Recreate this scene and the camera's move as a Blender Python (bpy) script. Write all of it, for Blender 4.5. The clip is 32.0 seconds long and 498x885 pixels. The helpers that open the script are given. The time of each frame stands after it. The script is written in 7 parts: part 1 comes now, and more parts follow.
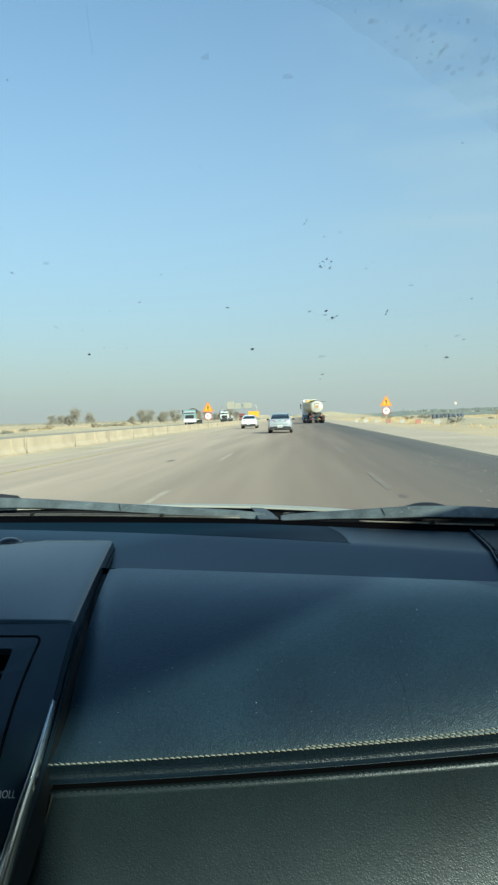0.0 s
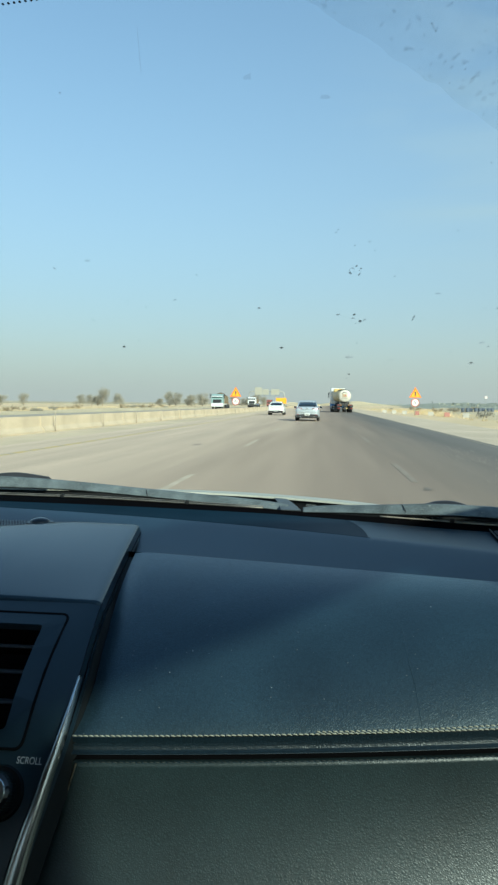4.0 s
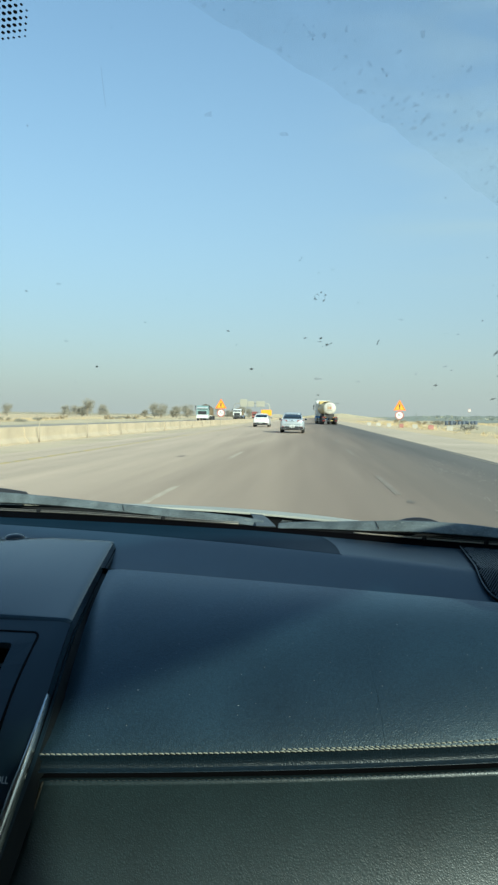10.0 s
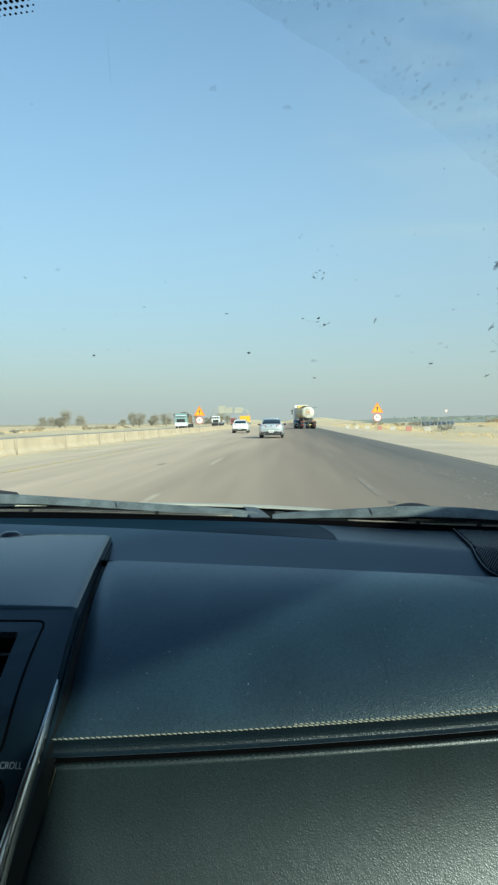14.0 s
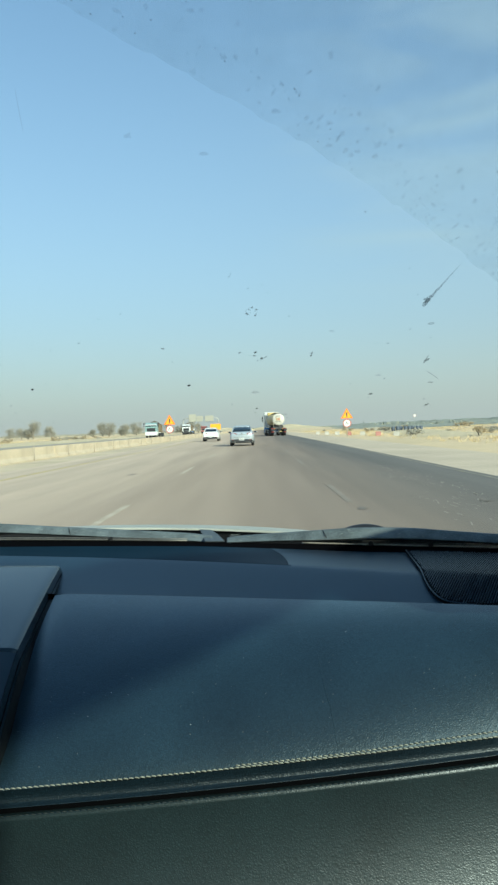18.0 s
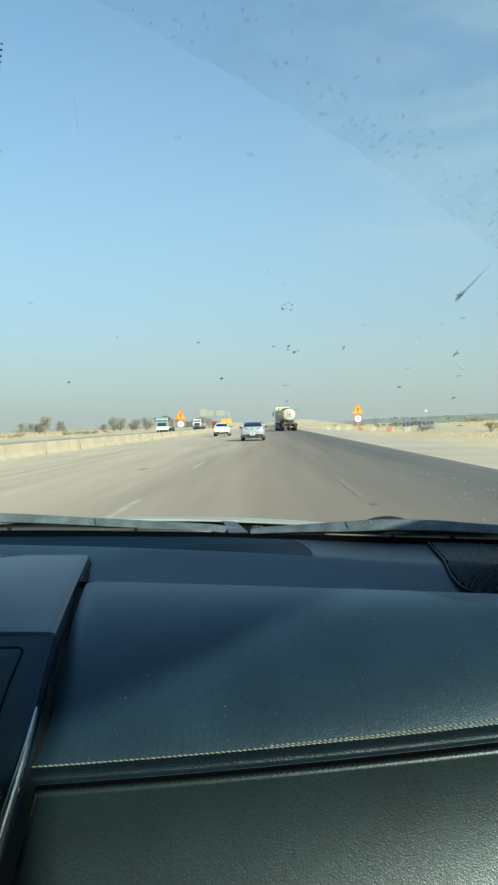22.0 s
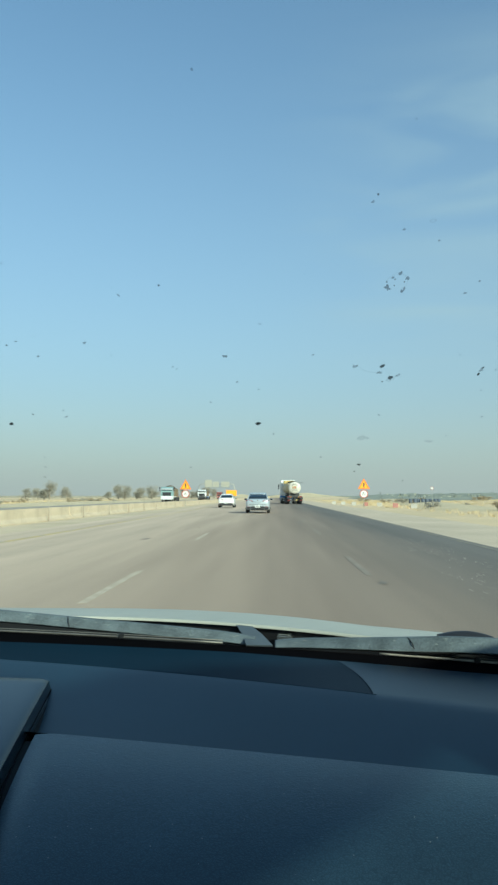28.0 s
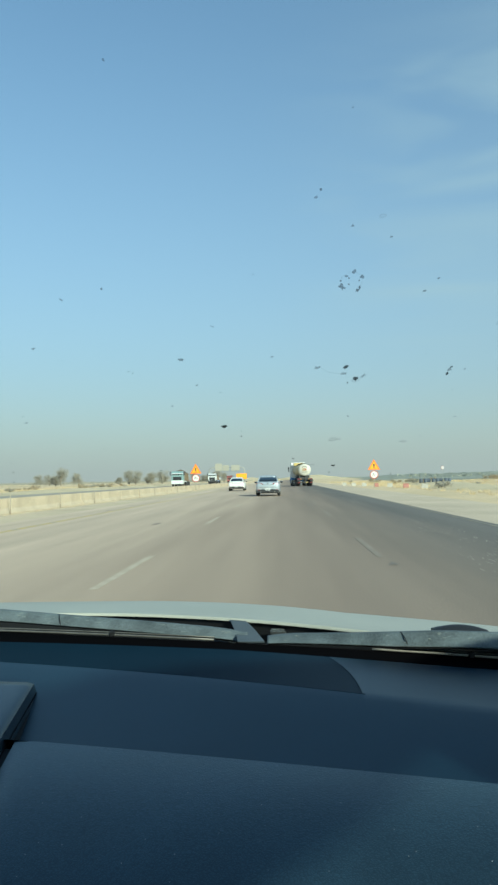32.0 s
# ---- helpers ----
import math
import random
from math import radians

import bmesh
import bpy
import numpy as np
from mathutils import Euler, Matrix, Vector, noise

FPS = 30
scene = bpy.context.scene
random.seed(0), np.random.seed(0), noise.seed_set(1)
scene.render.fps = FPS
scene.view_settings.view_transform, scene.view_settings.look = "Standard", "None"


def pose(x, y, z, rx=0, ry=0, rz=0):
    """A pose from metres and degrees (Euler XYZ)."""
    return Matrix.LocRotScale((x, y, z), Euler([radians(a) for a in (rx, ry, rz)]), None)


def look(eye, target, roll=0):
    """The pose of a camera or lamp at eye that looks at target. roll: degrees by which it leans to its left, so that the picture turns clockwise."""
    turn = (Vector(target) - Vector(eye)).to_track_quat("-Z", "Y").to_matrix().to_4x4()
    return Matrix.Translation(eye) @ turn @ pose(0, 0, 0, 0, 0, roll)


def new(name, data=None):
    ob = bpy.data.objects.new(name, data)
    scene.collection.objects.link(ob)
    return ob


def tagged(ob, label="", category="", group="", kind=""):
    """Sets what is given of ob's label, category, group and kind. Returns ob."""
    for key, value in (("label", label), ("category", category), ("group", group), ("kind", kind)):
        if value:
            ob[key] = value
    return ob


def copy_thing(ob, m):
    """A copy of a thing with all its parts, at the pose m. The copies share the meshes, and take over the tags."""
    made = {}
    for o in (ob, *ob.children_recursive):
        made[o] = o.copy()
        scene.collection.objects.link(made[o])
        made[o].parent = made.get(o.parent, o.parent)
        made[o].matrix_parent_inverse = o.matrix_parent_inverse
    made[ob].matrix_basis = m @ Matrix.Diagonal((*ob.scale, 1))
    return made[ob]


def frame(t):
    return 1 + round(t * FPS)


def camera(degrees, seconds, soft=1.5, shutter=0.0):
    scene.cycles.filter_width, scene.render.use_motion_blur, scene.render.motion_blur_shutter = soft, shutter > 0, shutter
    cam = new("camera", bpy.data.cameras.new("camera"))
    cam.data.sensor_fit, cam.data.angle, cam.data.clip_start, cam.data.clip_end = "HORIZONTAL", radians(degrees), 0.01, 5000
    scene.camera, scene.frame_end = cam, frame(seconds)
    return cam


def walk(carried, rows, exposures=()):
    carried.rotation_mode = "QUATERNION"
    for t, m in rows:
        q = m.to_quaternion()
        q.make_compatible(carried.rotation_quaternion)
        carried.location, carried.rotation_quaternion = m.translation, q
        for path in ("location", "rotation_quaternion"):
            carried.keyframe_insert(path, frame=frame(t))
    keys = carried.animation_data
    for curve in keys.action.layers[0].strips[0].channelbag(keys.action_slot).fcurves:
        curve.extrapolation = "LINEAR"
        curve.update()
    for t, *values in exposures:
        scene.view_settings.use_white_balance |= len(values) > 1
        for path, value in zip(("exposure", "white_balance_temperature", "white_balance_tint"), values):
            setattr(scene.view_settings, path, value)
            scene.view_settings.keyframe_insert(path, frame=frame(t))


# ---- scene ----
cam = camera(38.4, 32.0, soft=2.5)
PATH = [
    (0, (-0.001, 0.027, 1.215), (-0.137, 2.021, 1.145), -1.7),
    (0.5, (0.027, 0.028, 1.224), (-0.153, 2.018, 1.135), -3.8),
    (1, (0.018, 0.031, 1.221), (-0.106, 2.024, 1.107), -1.2),
    (1.5, (0.022, 0.018, 1.229), (-0.123, 2.011, 1.145), -1.0),
    (2, (0.022, 0.009, 1.231), (-0.164, 1.998, 1.136), -1.2),
    (2.5, (0.002, 0.002, 1.227), (-0.191, 1.991, 1.152), 1.4),
    (3, (-0.001, 0.007, 1.222), (-0.209, 1.992, 1.102), 0.6),
    (3.5, (0.002, 0.006, 1.224), (-0.207, 1.993, 1.123), 0.5),
    (5.5, (-0.005, 0.017, 1.217), (-0.212, 2.001, 1.069), 0.8),
    (6, (-0.004, 0.013, 1.221), (-0.21, 1.998, 1.087), 1.1),
    (6.5, (0.002, 0.009, 1.225), (-0.191, 1.997, 1.121), 0.9),
    (7, (0.014, -0.004, 1.229), (-0.163, 1.988, 1.175), 0.9),
    (7.5, (0.011, -0.008, 1.23), (-0.197, 1.981, 1.186), 0.9),
    (8, (0.021, -0.007, 1.231), (-0.2, 1.98, 1.177), -0.7),
    (8.5, (0.021, -0.005, 1.233), (-0.176, 1.984, 1.157), -0.1),
    (9, (0.015, 0.0, 1.229), (-0.129, 1.994, 1.157), 1.7),
    (9.5, (0.01, -0.002, 1.231), (-0.144, 1.991, 1.174), 2.0),
    (10, (0.014, 0.0, 1.23), (-0.154, 1.992, 1.155), 0.8),
    (10.5, (0.039, 0.009, 1.228), (-0.143, 1.998, 1.122), -2.7),
    (11, (0.007, -0.013, 1.222), (-0.162, 1.98, 1.216), -0.6),
    (11.5, (-0.007, -0.018, 1.218), (-0.12, 1.978, 1.147), -1.2),
    (12, (-0.007, -0.002, 1.211), (-0.076, 1.99, 1.054), -0.4),
    (12.5, (-0.009, -0.004, 1.21), (-0.115, 1.992, 1.138), -1.2),
    (13, (-0.002, -0.009, 1.209), (-0.12, 1.987, 1.206), -2.2),
    (13.5, (-0.001, -0.007, 1.21), (-0.119, 1.988, 1.153), -1.6),
    (15.5, (-0.01, -0.008, 1.215), (-0.103, 1.99, 1.189), 0.3),
    (16, (-0.008, -0.013, 1.217), (-0.126, 1.983, 1.235), -0.0),
    (16.5, (-0.009, 0.005, 1.21), (-0.059, 2.003, 1.13), 0.3),
    (17, (-0.009, -0.024, 1.218), (-0.102, 1.974, 1.243), -0.9),
    (17.5, (-0.01, -0.02, 1.226), (-0.059, 1.98, 1.232), 0.5),
    (18, (0.022, -0.001, 1.231), (-0.007, 1.998, 1.193), -1.9),
    (18.5, (0.011, -0.002, 1.227), (-0.007, 1.997, 1.167), -0.9),
    (19, (0.007, -0.011, 1.224), (-0.058, 1.988, 1.202), -0.9),
    (19.5, (0.006, -0.01, 1.224), (-0.07, 1.988, 1.179), -1.8),
    (20, (0.012, -0.013, 1.227), (-0.076, 1.985, 1.2), -2.7),
    (20.5, (0.015, -0.014, 1.227), (-0.032, 1.985, 1.195), -2.6),
    (21, (0.011, -0.018, 1.226), (-0.056, 1.98, 1.203), -2.5),
    (21.5, (0.008, -0.017, 1.228), (-0.047, 1.982, 1.187), -1.9),
    (22, (0.005, -0.017, 1.229), (-0.054, 1.982, 1.178), -1.7),
    (22.5, (0.004, -0.019, 1.228), (-0.033, 1.98, 1.19), -1.0),
    (23, (-0.006, -0.016, 1.224), (-0.057, 1.982, 1.165), -0.7),
    (23.5, (-0.005, -0.022, 1.229), (-0.061, 1.977, 1.205), -0.7),
    (24, (-0.003, -0.016, 1.226), (-0.052, 1.983, 1.186), -0.8),
    (24.5, (-0.001, -0.017, 1.223), (-0.051, 1.982, 1.195), -1.1),
    (26.5, (-0.002, -0.006, 1.224), (-0.031, 1.992, 1.144), -0.3),
    (27, (-0.007, -0.003, 1.225), (-0.053, 1.997, 1.251), 0.2),
    (27.5, (-0.021, 0.09, 1.225), (-0.203, 2.075, 1.383), 1.1),
    (28, (-0.026, 0.221, 1.231), (-0.097, 2.214, 1.381), -0.0),
    (28.5, (0.006, 0.26, 1.222), (-0.188, 2.244, 1.379), 1.5),
    (29, (0.001, 0.258, 1.222), (-0.025, 2.253, 1.36), 1.2),
    (29.5, (0.007, 0.259, 1.231), (-0.158, 2.248, 1.366), -0.0),
    (30, (0.017, 0.251, 1.235), (-0.153, 2.238, 1.386), -0.4),
    (30.5, (0.0, 0.238, 1.241), (-0.056, 2.229, 1.414), 0.4),
    (31, (-0.012, 0.237, 1.258), (-0.096, 2.229, 1.414), -0.0),
    (31.5, (-0.003, 0.233, 1.253), (-0.118, 2.224, 1.414), -1.2),
    (32, (-0.005, 0.236, 1.242), (-0.103, 2.231, 1.345), -1.1),
]
# Exposure: slightly lower and cooler once the camera is close to the glass.
walk(cam, [(t, look(eye, target, roll)) for t, eye, target, roll in PATH],
     [(0.0, 0.53, 5900, -6), (26.8, 0.53, 5900, -6), (28.0, 0.39, 5800, -9), (32.0, 0.39, 5800, -9)])

# ---- light ----
SUN_TO = Vector((0.52, -0.74, 0.42)).normalized()
world = bpy.data.worlds.new("world")
scene.world = world
world.use_nodes = True
wn = world.node_tree.nodes
sky = wn.new("ShaderNodeTexSky")
sky.sky_type, sky.sun_disc = "NISHITA", False
sky.sun_elevation = math.asin(SUN_TO.z)
sky.sun_rotation = math.atan2(SUN_TO.x, SUN_TO.y)
sky.air_density, sky.dust_density, sky.ozone_density, sky.altitude = 1.0, 1.0, 1.3, 50
# dust haze that thickens evenly towards the horizon
wl = world.node_tree.links
wco, wsep, wfall, wpow, wmix = (wn.new(k) for k in ("ShaderNodeTexCoord", "ShaderNodeSeparateXYZ", "ShaderNodeMapRange", "ShaderNodeMath", "ShaderNodeMix"))
wl.new(wco.outputs["Generated"], wsep.inputs[0])
wfall.inputs[1].default_value, wfall.inputs[2].default_value, wfall.inputs[3].default_value, wfall.inputs[4].default_value = 0.0, 1.0, 1.0, 0.0
wl.new(wsep.outputs[2], wfall.inputs[0])
wpow.operation, wpow.inputs[1].default_value = "POWER", 2.15
wl.new(wfall.outputs[0], wpow.inputs[0])
wmix.data_type = "RGBA"
# the lowest haze is browner with dust
wlow, wtone = wn.new("ShaderNodeMapRange"), wn.new("ShaderNodeMix")
wlow.interpolation_type = "SMOOTHSTEP"
wlow.inputs[1].default_value, wlow.inputs[2].default_value = 0.0, 0.17
wl.new(wsep.outputs[2], wlow.inputs[0])
wtone.data_type = "RGBA"
wtone.inputs[6].default_value, wtone.inputs[7].default_value = (2.72, 2.62, 2.5, 1), (2.28, 2.34, 2.5, 1)
wl.new(wlow.outputs[0], wtone.inputs[0])
wl.new(wtone.outputs[2], wmix.inputs[7])
wl.new(wpow.outputs[0], wmix.inputs[0])
wblue = wn.new("ShaderNodeVectorMath")
wblue.operation, wblue.inputs[1].default_value = "MULTIPLY", (0.95, 1.0, 1.01)
wl.new(sky.outputs[0], wblue.inputs[0])
wl.new(wblue.outputs[0], wmix.inputs[6])
# thin streaks of high cloud to the right of the road
wst, wcl, wcr = wn.new("ShaderNodeVectorMath"), wn.new("ShaderNodeTexNoise"), wn.new("ShaderNodeMapRange")
wst.operation, wst.inputs[1].default_value = "MULTIPLY", (3.0, 2.0, 16.0)
wl.new(wco.outputs["Generated"], wst.inputs[0])
wl.new(wst.outputs[0], wcl.inputs["Vector"])
wcl.inputs["Scale"].default_value, wcl.inputs["Detail"].default_value, wcl.inputs["Distortion"].default_value = 1.0, 7, 0.7
wcr.inputs[1].default_value, wcr.inputs[2].default_value, wcr.inputs[3].default_value, wcr.inputs[4].default_value = 0.38, 0.72, 0.0, 0.6
wl.new(wcl.outputs[0], wcr.inputs[0])
cloud = wcr.outputs[0]
for axis, low, high in ((2, 0.1, 0.24), (2, 0.62, 0.4), (0, -0.05, 0.25)):
    edge, prod = wn.new("ShaderNodeMapRange"), wn.new("ShaderNodeMath")
    edge.interpolation_type = "SMOOTHSTEP"
    edge.inputs[1].default_value, edge.inputs[2].default_value = min(low, high), max(low, high)
    edge.inputs[3].default_value, edge.inputs[4].default_value = (0.0, 1.0) if high > low else (1.0, 0.0)
    prod.operation = "MULTIPLY"
    wl.new(wsep.outputs[axis], edge.inputs[0])
    wl.new(edge.outputs[0], prod.inputs[0])
    wl.new(cloud, prod.inputs[1])
    cloud = prod.outputs[0]
wveil = wn.new("ShaderNodeMix")
wveil.data_type = "RGBA"
wveil.inputs[7].default_value = (2.7, 3.1, 3.4, 1)
wl.new(cloud, wveil.inputs[0])
wl.new(wmix.outputs[2], wveil.inputs[6])
wl.new(wveil.outputs[2], wn["Background"].inputs[0])
wn["Background"].inputs[1].default_value = 0.155
sun_data = bpy.data.lights.new("sun", "SUN")
sun_data.energy, sun_data.angle, sun_data.color = 4.6, radians(1.6), (1.0, 0.91, 0.76)
sun = new("sun", sun_data)
sun.matrix_world = look(SUN_TO * 100, (0, 0, 0))


# ---- materials ----
def material(name, colour, rough=0.6, metal=0.0, spread=0.12, scale=8.0, bump=0.0, fine=None, coat=0.0, spec=0.5, emit=None):
    """A principled surface whose colour wanders at two scales, with fine relief."""
    m = bpy.data.materials.new(name)
    m.use_nodes = True
    n, l = m.node_tree.nodes, m.node_tree.links
    b = n["Principled BSDF"]
    co = n.new("ShaderNodeTexCoord")
    big, small = n.new("ShaderNodeTexNoise"), n.new("ShaderNodeTexNoise")
    big.inputs["Scale"].default_value, small.inputs["Scale"].default_value = scale, (fine or scale * 14)
    big.inputs["Detail"].default_value = small.inputs["Detail"].default_value = 4
    for x in (big, small):
        l.new(co.outputs["Object"], x.inputs["Vector"])
    mix = n.new("ShaderNodeMix")
    mix.data_type = "FLOAT"
    mix.inputs[0].default_value = 0.4
    l.new(big.outputs[0], mix.inputs[2])
    l.new(small.outputs[0], mix.inputs[3])
    ramp = n.new("ShaderNodeMapRange")
    ramp.inputs[1].default_value, ramp.inputs[2].default_value = 0.3, 0.7
    ramp.inputs[3].default_value, ramp.inputs[4].default_value = 1 - spread, 1 + spread
    l.new(mix.outputs[0], ramp.inputs[0])
    tint = n.new("ShaderNodeVectorMath")
    tint.operation = "SCALE"
    tint.inputs[0].default_value = colour
    l.new(ramp.outputs[0], tint.inputs["Scale"])
    l.new(tint.outputs[0], b.inputs["Base Color"])
    b.inputs["Roughness"].default_value, b.inputs["Metallic"].default_value = rough, metal
    b.inputs["Coat Weight"].default_value = coat
    b.inputs["Specular IOR Level"].default_value = spec
    if bump:
        bp = n.new("ShaderNodeBump")
        bp.inputs["Strength"].default_value, bp.inputs["Distance"].default_value = bump, 0.4 / (fine or scale * 14)
        l.new(small.outputs[0], bp.inputs["Height"])
        l.new(bp.outputs[0], b.inputs["Normal"])
    if emit:
        b.inputs["Emission Color"].default_value, b.inputs["Emission Strength"].default_value = (*emit[:3], 1), emit[3]
    return m


def leather(name, colour, rough, cell, depth, dust=0.0, spec=0.5, spread=0.2, crease=0.0):
    """Grained soft trim: irregular cells with creases between them, and pale dust specks."""
    m = material(name, colour, rough, spread=spread, scale=14, fine=420, spec=spec)
    n, l = m.node_tree.nodes, m.node_tree.links
    b = n["Principled BSDF"]
    co = n.new("ShaderNodeTexCoord")
    wob = n.new("ShaderNodeTexNoise")
    wob.inputs["Scale"].default_value = 0.3 / cell
    l.new(co.outputs["Object"], wob.inputs["Vector"])
    bend = n.new("ShaderNodeVectorMath")
    bend.operation = "MULTIPLY_ADD"
    bend.inputs[1].default_value = (cell * 3.4, cell * 3.4, cell * 2.0)
    l.new(wob.outputs["Color"], bend.inputs[0])
    l.new(co.outputs["Object"], bend.inputs[2])
    vo = n.new("ShaderNodeTexVoronoi")
    vo.feature = "DISTANCE_TO_EDGE"
    vo.inputs["Scale"].default_value = 1 / cell
    l.new(bend.outputs[0], vo.inputs["Vector"])
    cut = n.new("ShaderNodeMapRange")
    cut.inputs[2].default_value = 0.4
    cut.interpolation_type = "SMOOTHSTEP"
    l.new(vo.outputs["Distance"], cut.inputs[0])
    fold = n.new("ShaderNodeTexNoise")
    fold.inputs["Scale"].default_value, fold.inputs["Detail"].default_value = 0.8 / cell, 3
    l.new(bend.outputs[0], fold.inputs["Vector"])
    relief = n.new("ShaderNodeMath")
    relief.operation, relief.inputs[1].default_value = "MULTIPLY_ADD", 1.0
    l.new(fold.outputs[0], relief.inputs[0])
    l.new(cut.outputs[0], relief.inputs[2])
    bp = n.new("ShaderNodeBump")
    bp.inputs["Strength"].default_value, bp.inputs["Distance"].default_value = depth, cell * 0.35
    l.new(relief.outputs[0], bp.inputs["Height"])
    l.new(bp.outputs[0], b.inputs["Normal"])
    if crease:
        # creases between the cells darkened in the base colour, standing in for their shade
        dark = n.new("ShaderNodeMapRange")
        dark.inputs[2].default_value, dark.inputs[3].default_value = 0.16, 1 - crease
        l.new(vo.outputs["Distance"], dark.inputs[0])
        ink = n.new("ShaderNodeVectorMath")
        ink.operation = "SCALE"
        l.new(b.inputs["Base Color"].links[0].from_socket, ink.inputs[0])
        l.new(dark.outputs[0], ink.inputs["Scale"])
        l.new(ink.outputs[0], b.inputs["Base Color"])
    if dust:
        sp = n.new("ShaderNodeTexVoronoi")
        sp.inputs["Scale"].default_value = 240
        l.new(co.outputs["Object"], sp.inputs["Vector"])
        near = n.new("ShaderNodeMapRange")
        near.inputs[1].default_value, near.inputs[2].default_value = 0.10, 0.03
        l.new(sp.outputs["Distance"], near.inputs[0])
        rare = n.new("ShaderNodeSeparateColor")
        l.new(sp.outputs["Color"], rare.inputs[0])
        some = n.new("ShaderNodeMath")
        some.operation, some.inputs[1].default_value = "GREATER_THAN", 0.8
        l.new(rare.outputs[0], some.inputs[0])
        both = n.new("ShaderNodeMath")
        both.operation = "MULTIPLY"
        l.new(near.outputs[0], both.inputs[0])
        l.new(some.outputs[0], both.inputs[1])
        weak = n.new("ShaderNodeMath")
        weak.operation, weak.inputs[1].default_value = "MULTIPLY", dust
        l.new(both.outputs[0], weak.inputs[0])
        mx = n.new("ShaderNodeMix")
        mx.data_type = "RGBA"
        mx.inputs[7].default_value = (0.4, 0.38, 0.34, 1)
        src = b.inputs["Base Color"].links[0].from_socket
        l.new(weak.outputs[0], mx.inputs[0])
        l.new(src, mx.inputs[6])
        l.new(mx.outputs[2], b.inputs["Base Color"])
    return m


def clear_glass(name, gloss=0.05, tint=(1, 1, 1)):
    m = bpy.data.materials.new(name)
    m.use_nodes = True
    n, l = m.node_tree.nodes, m.node_tree.links
    n.remove(n["Principled BSDF"])
    tr, gl, mx, fr, up, sc = (n.new(k) for k in ("ShaderNodeBsdfTransparent", "ShaderNodeBsdfGlossy", "ShaderNodeMixShader", "ShaderNodeLayerWeight", "ShaderNodeMath", "ShaderNodeMath"))
    tr.inputs[0].default_value = (*tint, 1)
    gl.inputs["Roughness"].default_value = 0.02
    up.operation, up.inputs[1].default_value = "POWER", 5
    sc.operation, sc.inputs[1].default_value, sc.inputs[2].default_value = "MULTIPLY_ADD", 0.4, gloss
    l.new(fr.outputs["Facing"], up.inputs[0])
    l.new(up.outputs[0], sc.inputs[0])
    l.new(sc.outputs[0], mx.inputs[0])
    l.new(tr.outputs[0], mx.inputs[1])
    l.new(gl.outputs[0], mx.inputs[2])
    l.new(mx.outputs[0], n["Material Output"].inputs[0])
    return m


def dust_film(name, amount, colour, thin=0.75, thick=1.35):
    """Dust on glass: partly clear, partly scattering, in uneven patches."""
    m = bpy.data.materials.new(name)
    m.use_nodes = True
    n, l = m.node_tree.nodes, m.node_tree.links
    n.remove(n["Principled BSDF"])
    tr, df, tl, add, mx = (n.new(k) for k in ("ShaderNodeBsdfTransparent", "ShaderNodeBsdfDiffuse", "ShaderNodeBsdfTranslucent", "ShaderNodeMixShader", "ShaderNodeMixShader"))
    df.inputs[0].default_value = tl.inputs[0].default_value = (*colour, 1)
    add.inputs[0].default_value = 0.5
    l.new(df.outputs[0], add.inputs[1])
    l.new(tl.outputs[0], add.inputs[2])
    co, nz, rg = n.new("ShaderNodeTexCoord"), n.new("ShaderNodeTexNoise"), n.new("ShaderNodeMapRange")
    nz.inputs["Scale"].default_value, nz.inputs["Detail"].default_value = 45, 6
    rg.inputs[1].default_value, rg.inputs[2].default_value = 0.3, 0.75
    rg.inputs[3].default_value, rg.inputs[4].default_value = amount * thin, amount * thick
    l.new(co.outputs["Object"], nz.inputs["Vector"])
    l.new(nz.outputs[0], rg.inputs[0])
    l.new(rg.outputs[0], mx.inputs[0])
    l.new(tr.outputs[0], mx.inputs[1])
    l.new(add.outputs[0], mx.inputs[2])
    l.new(mx.outputs[0], n["Material Output"].inputs[0])
    return m


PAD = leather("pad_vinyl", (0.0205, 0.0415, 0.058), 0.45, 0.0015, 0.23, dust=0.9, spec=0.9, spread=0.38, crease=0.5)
PAD.node_tree.nodes["Principled BSDF"].inputs["Specular Tint"].default_value = (0.8, 0.92, 1.0, 1)
PAD.node_tree.nodes["Principled BSDF"].inputs["Sheen Weight"].default_value = 0.18
PAD.node_tree.nodes["Principled BSDF"].inputs["Sheen Roughness"].default_value = 0.4
PAD.node_tree.nodes["Principled BSDF"].inputs["Sheen Tint"].default_value = (0.42, 0.72, 1.0, 1)
SHELF = leather("shelf_vinyl", (0.0078, 0.0225, 0.037), 0.37, 0.001, 0.06, spec=0.6)
SHELF.node_tree.nodes["Principled BSDF"].inputs["Specular Tint"].default_value = (0.8, 0.92, 1.0, 1)
# shelf vinyl darkened for the sunken strip: the recess shade is in the colour
SHADED_SHELF = leather("shaded_shelf_vinyl", (0.0035, 0.0125, 0.0225), 0.5, 0.001, 0.05, spec=0.14)
SHADED_SHELF.node_tree.nodes["Principled BSDF"].inputs["Specular Tint"].default_value = (0.75, 0.9, 1.0, 1)
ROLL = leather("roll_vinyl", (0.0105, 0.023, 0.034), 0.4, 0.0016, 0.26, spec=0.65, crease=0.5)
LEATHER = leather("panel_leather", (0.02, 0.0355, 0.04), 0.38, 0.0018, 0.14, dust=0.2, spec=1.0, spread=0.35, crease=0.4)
THREAD_DARK = material("dark_thread", (0.055, 0.057, 0.05), 0.8, spread=0.4, scale=300, fine=2500, bump=0.4)
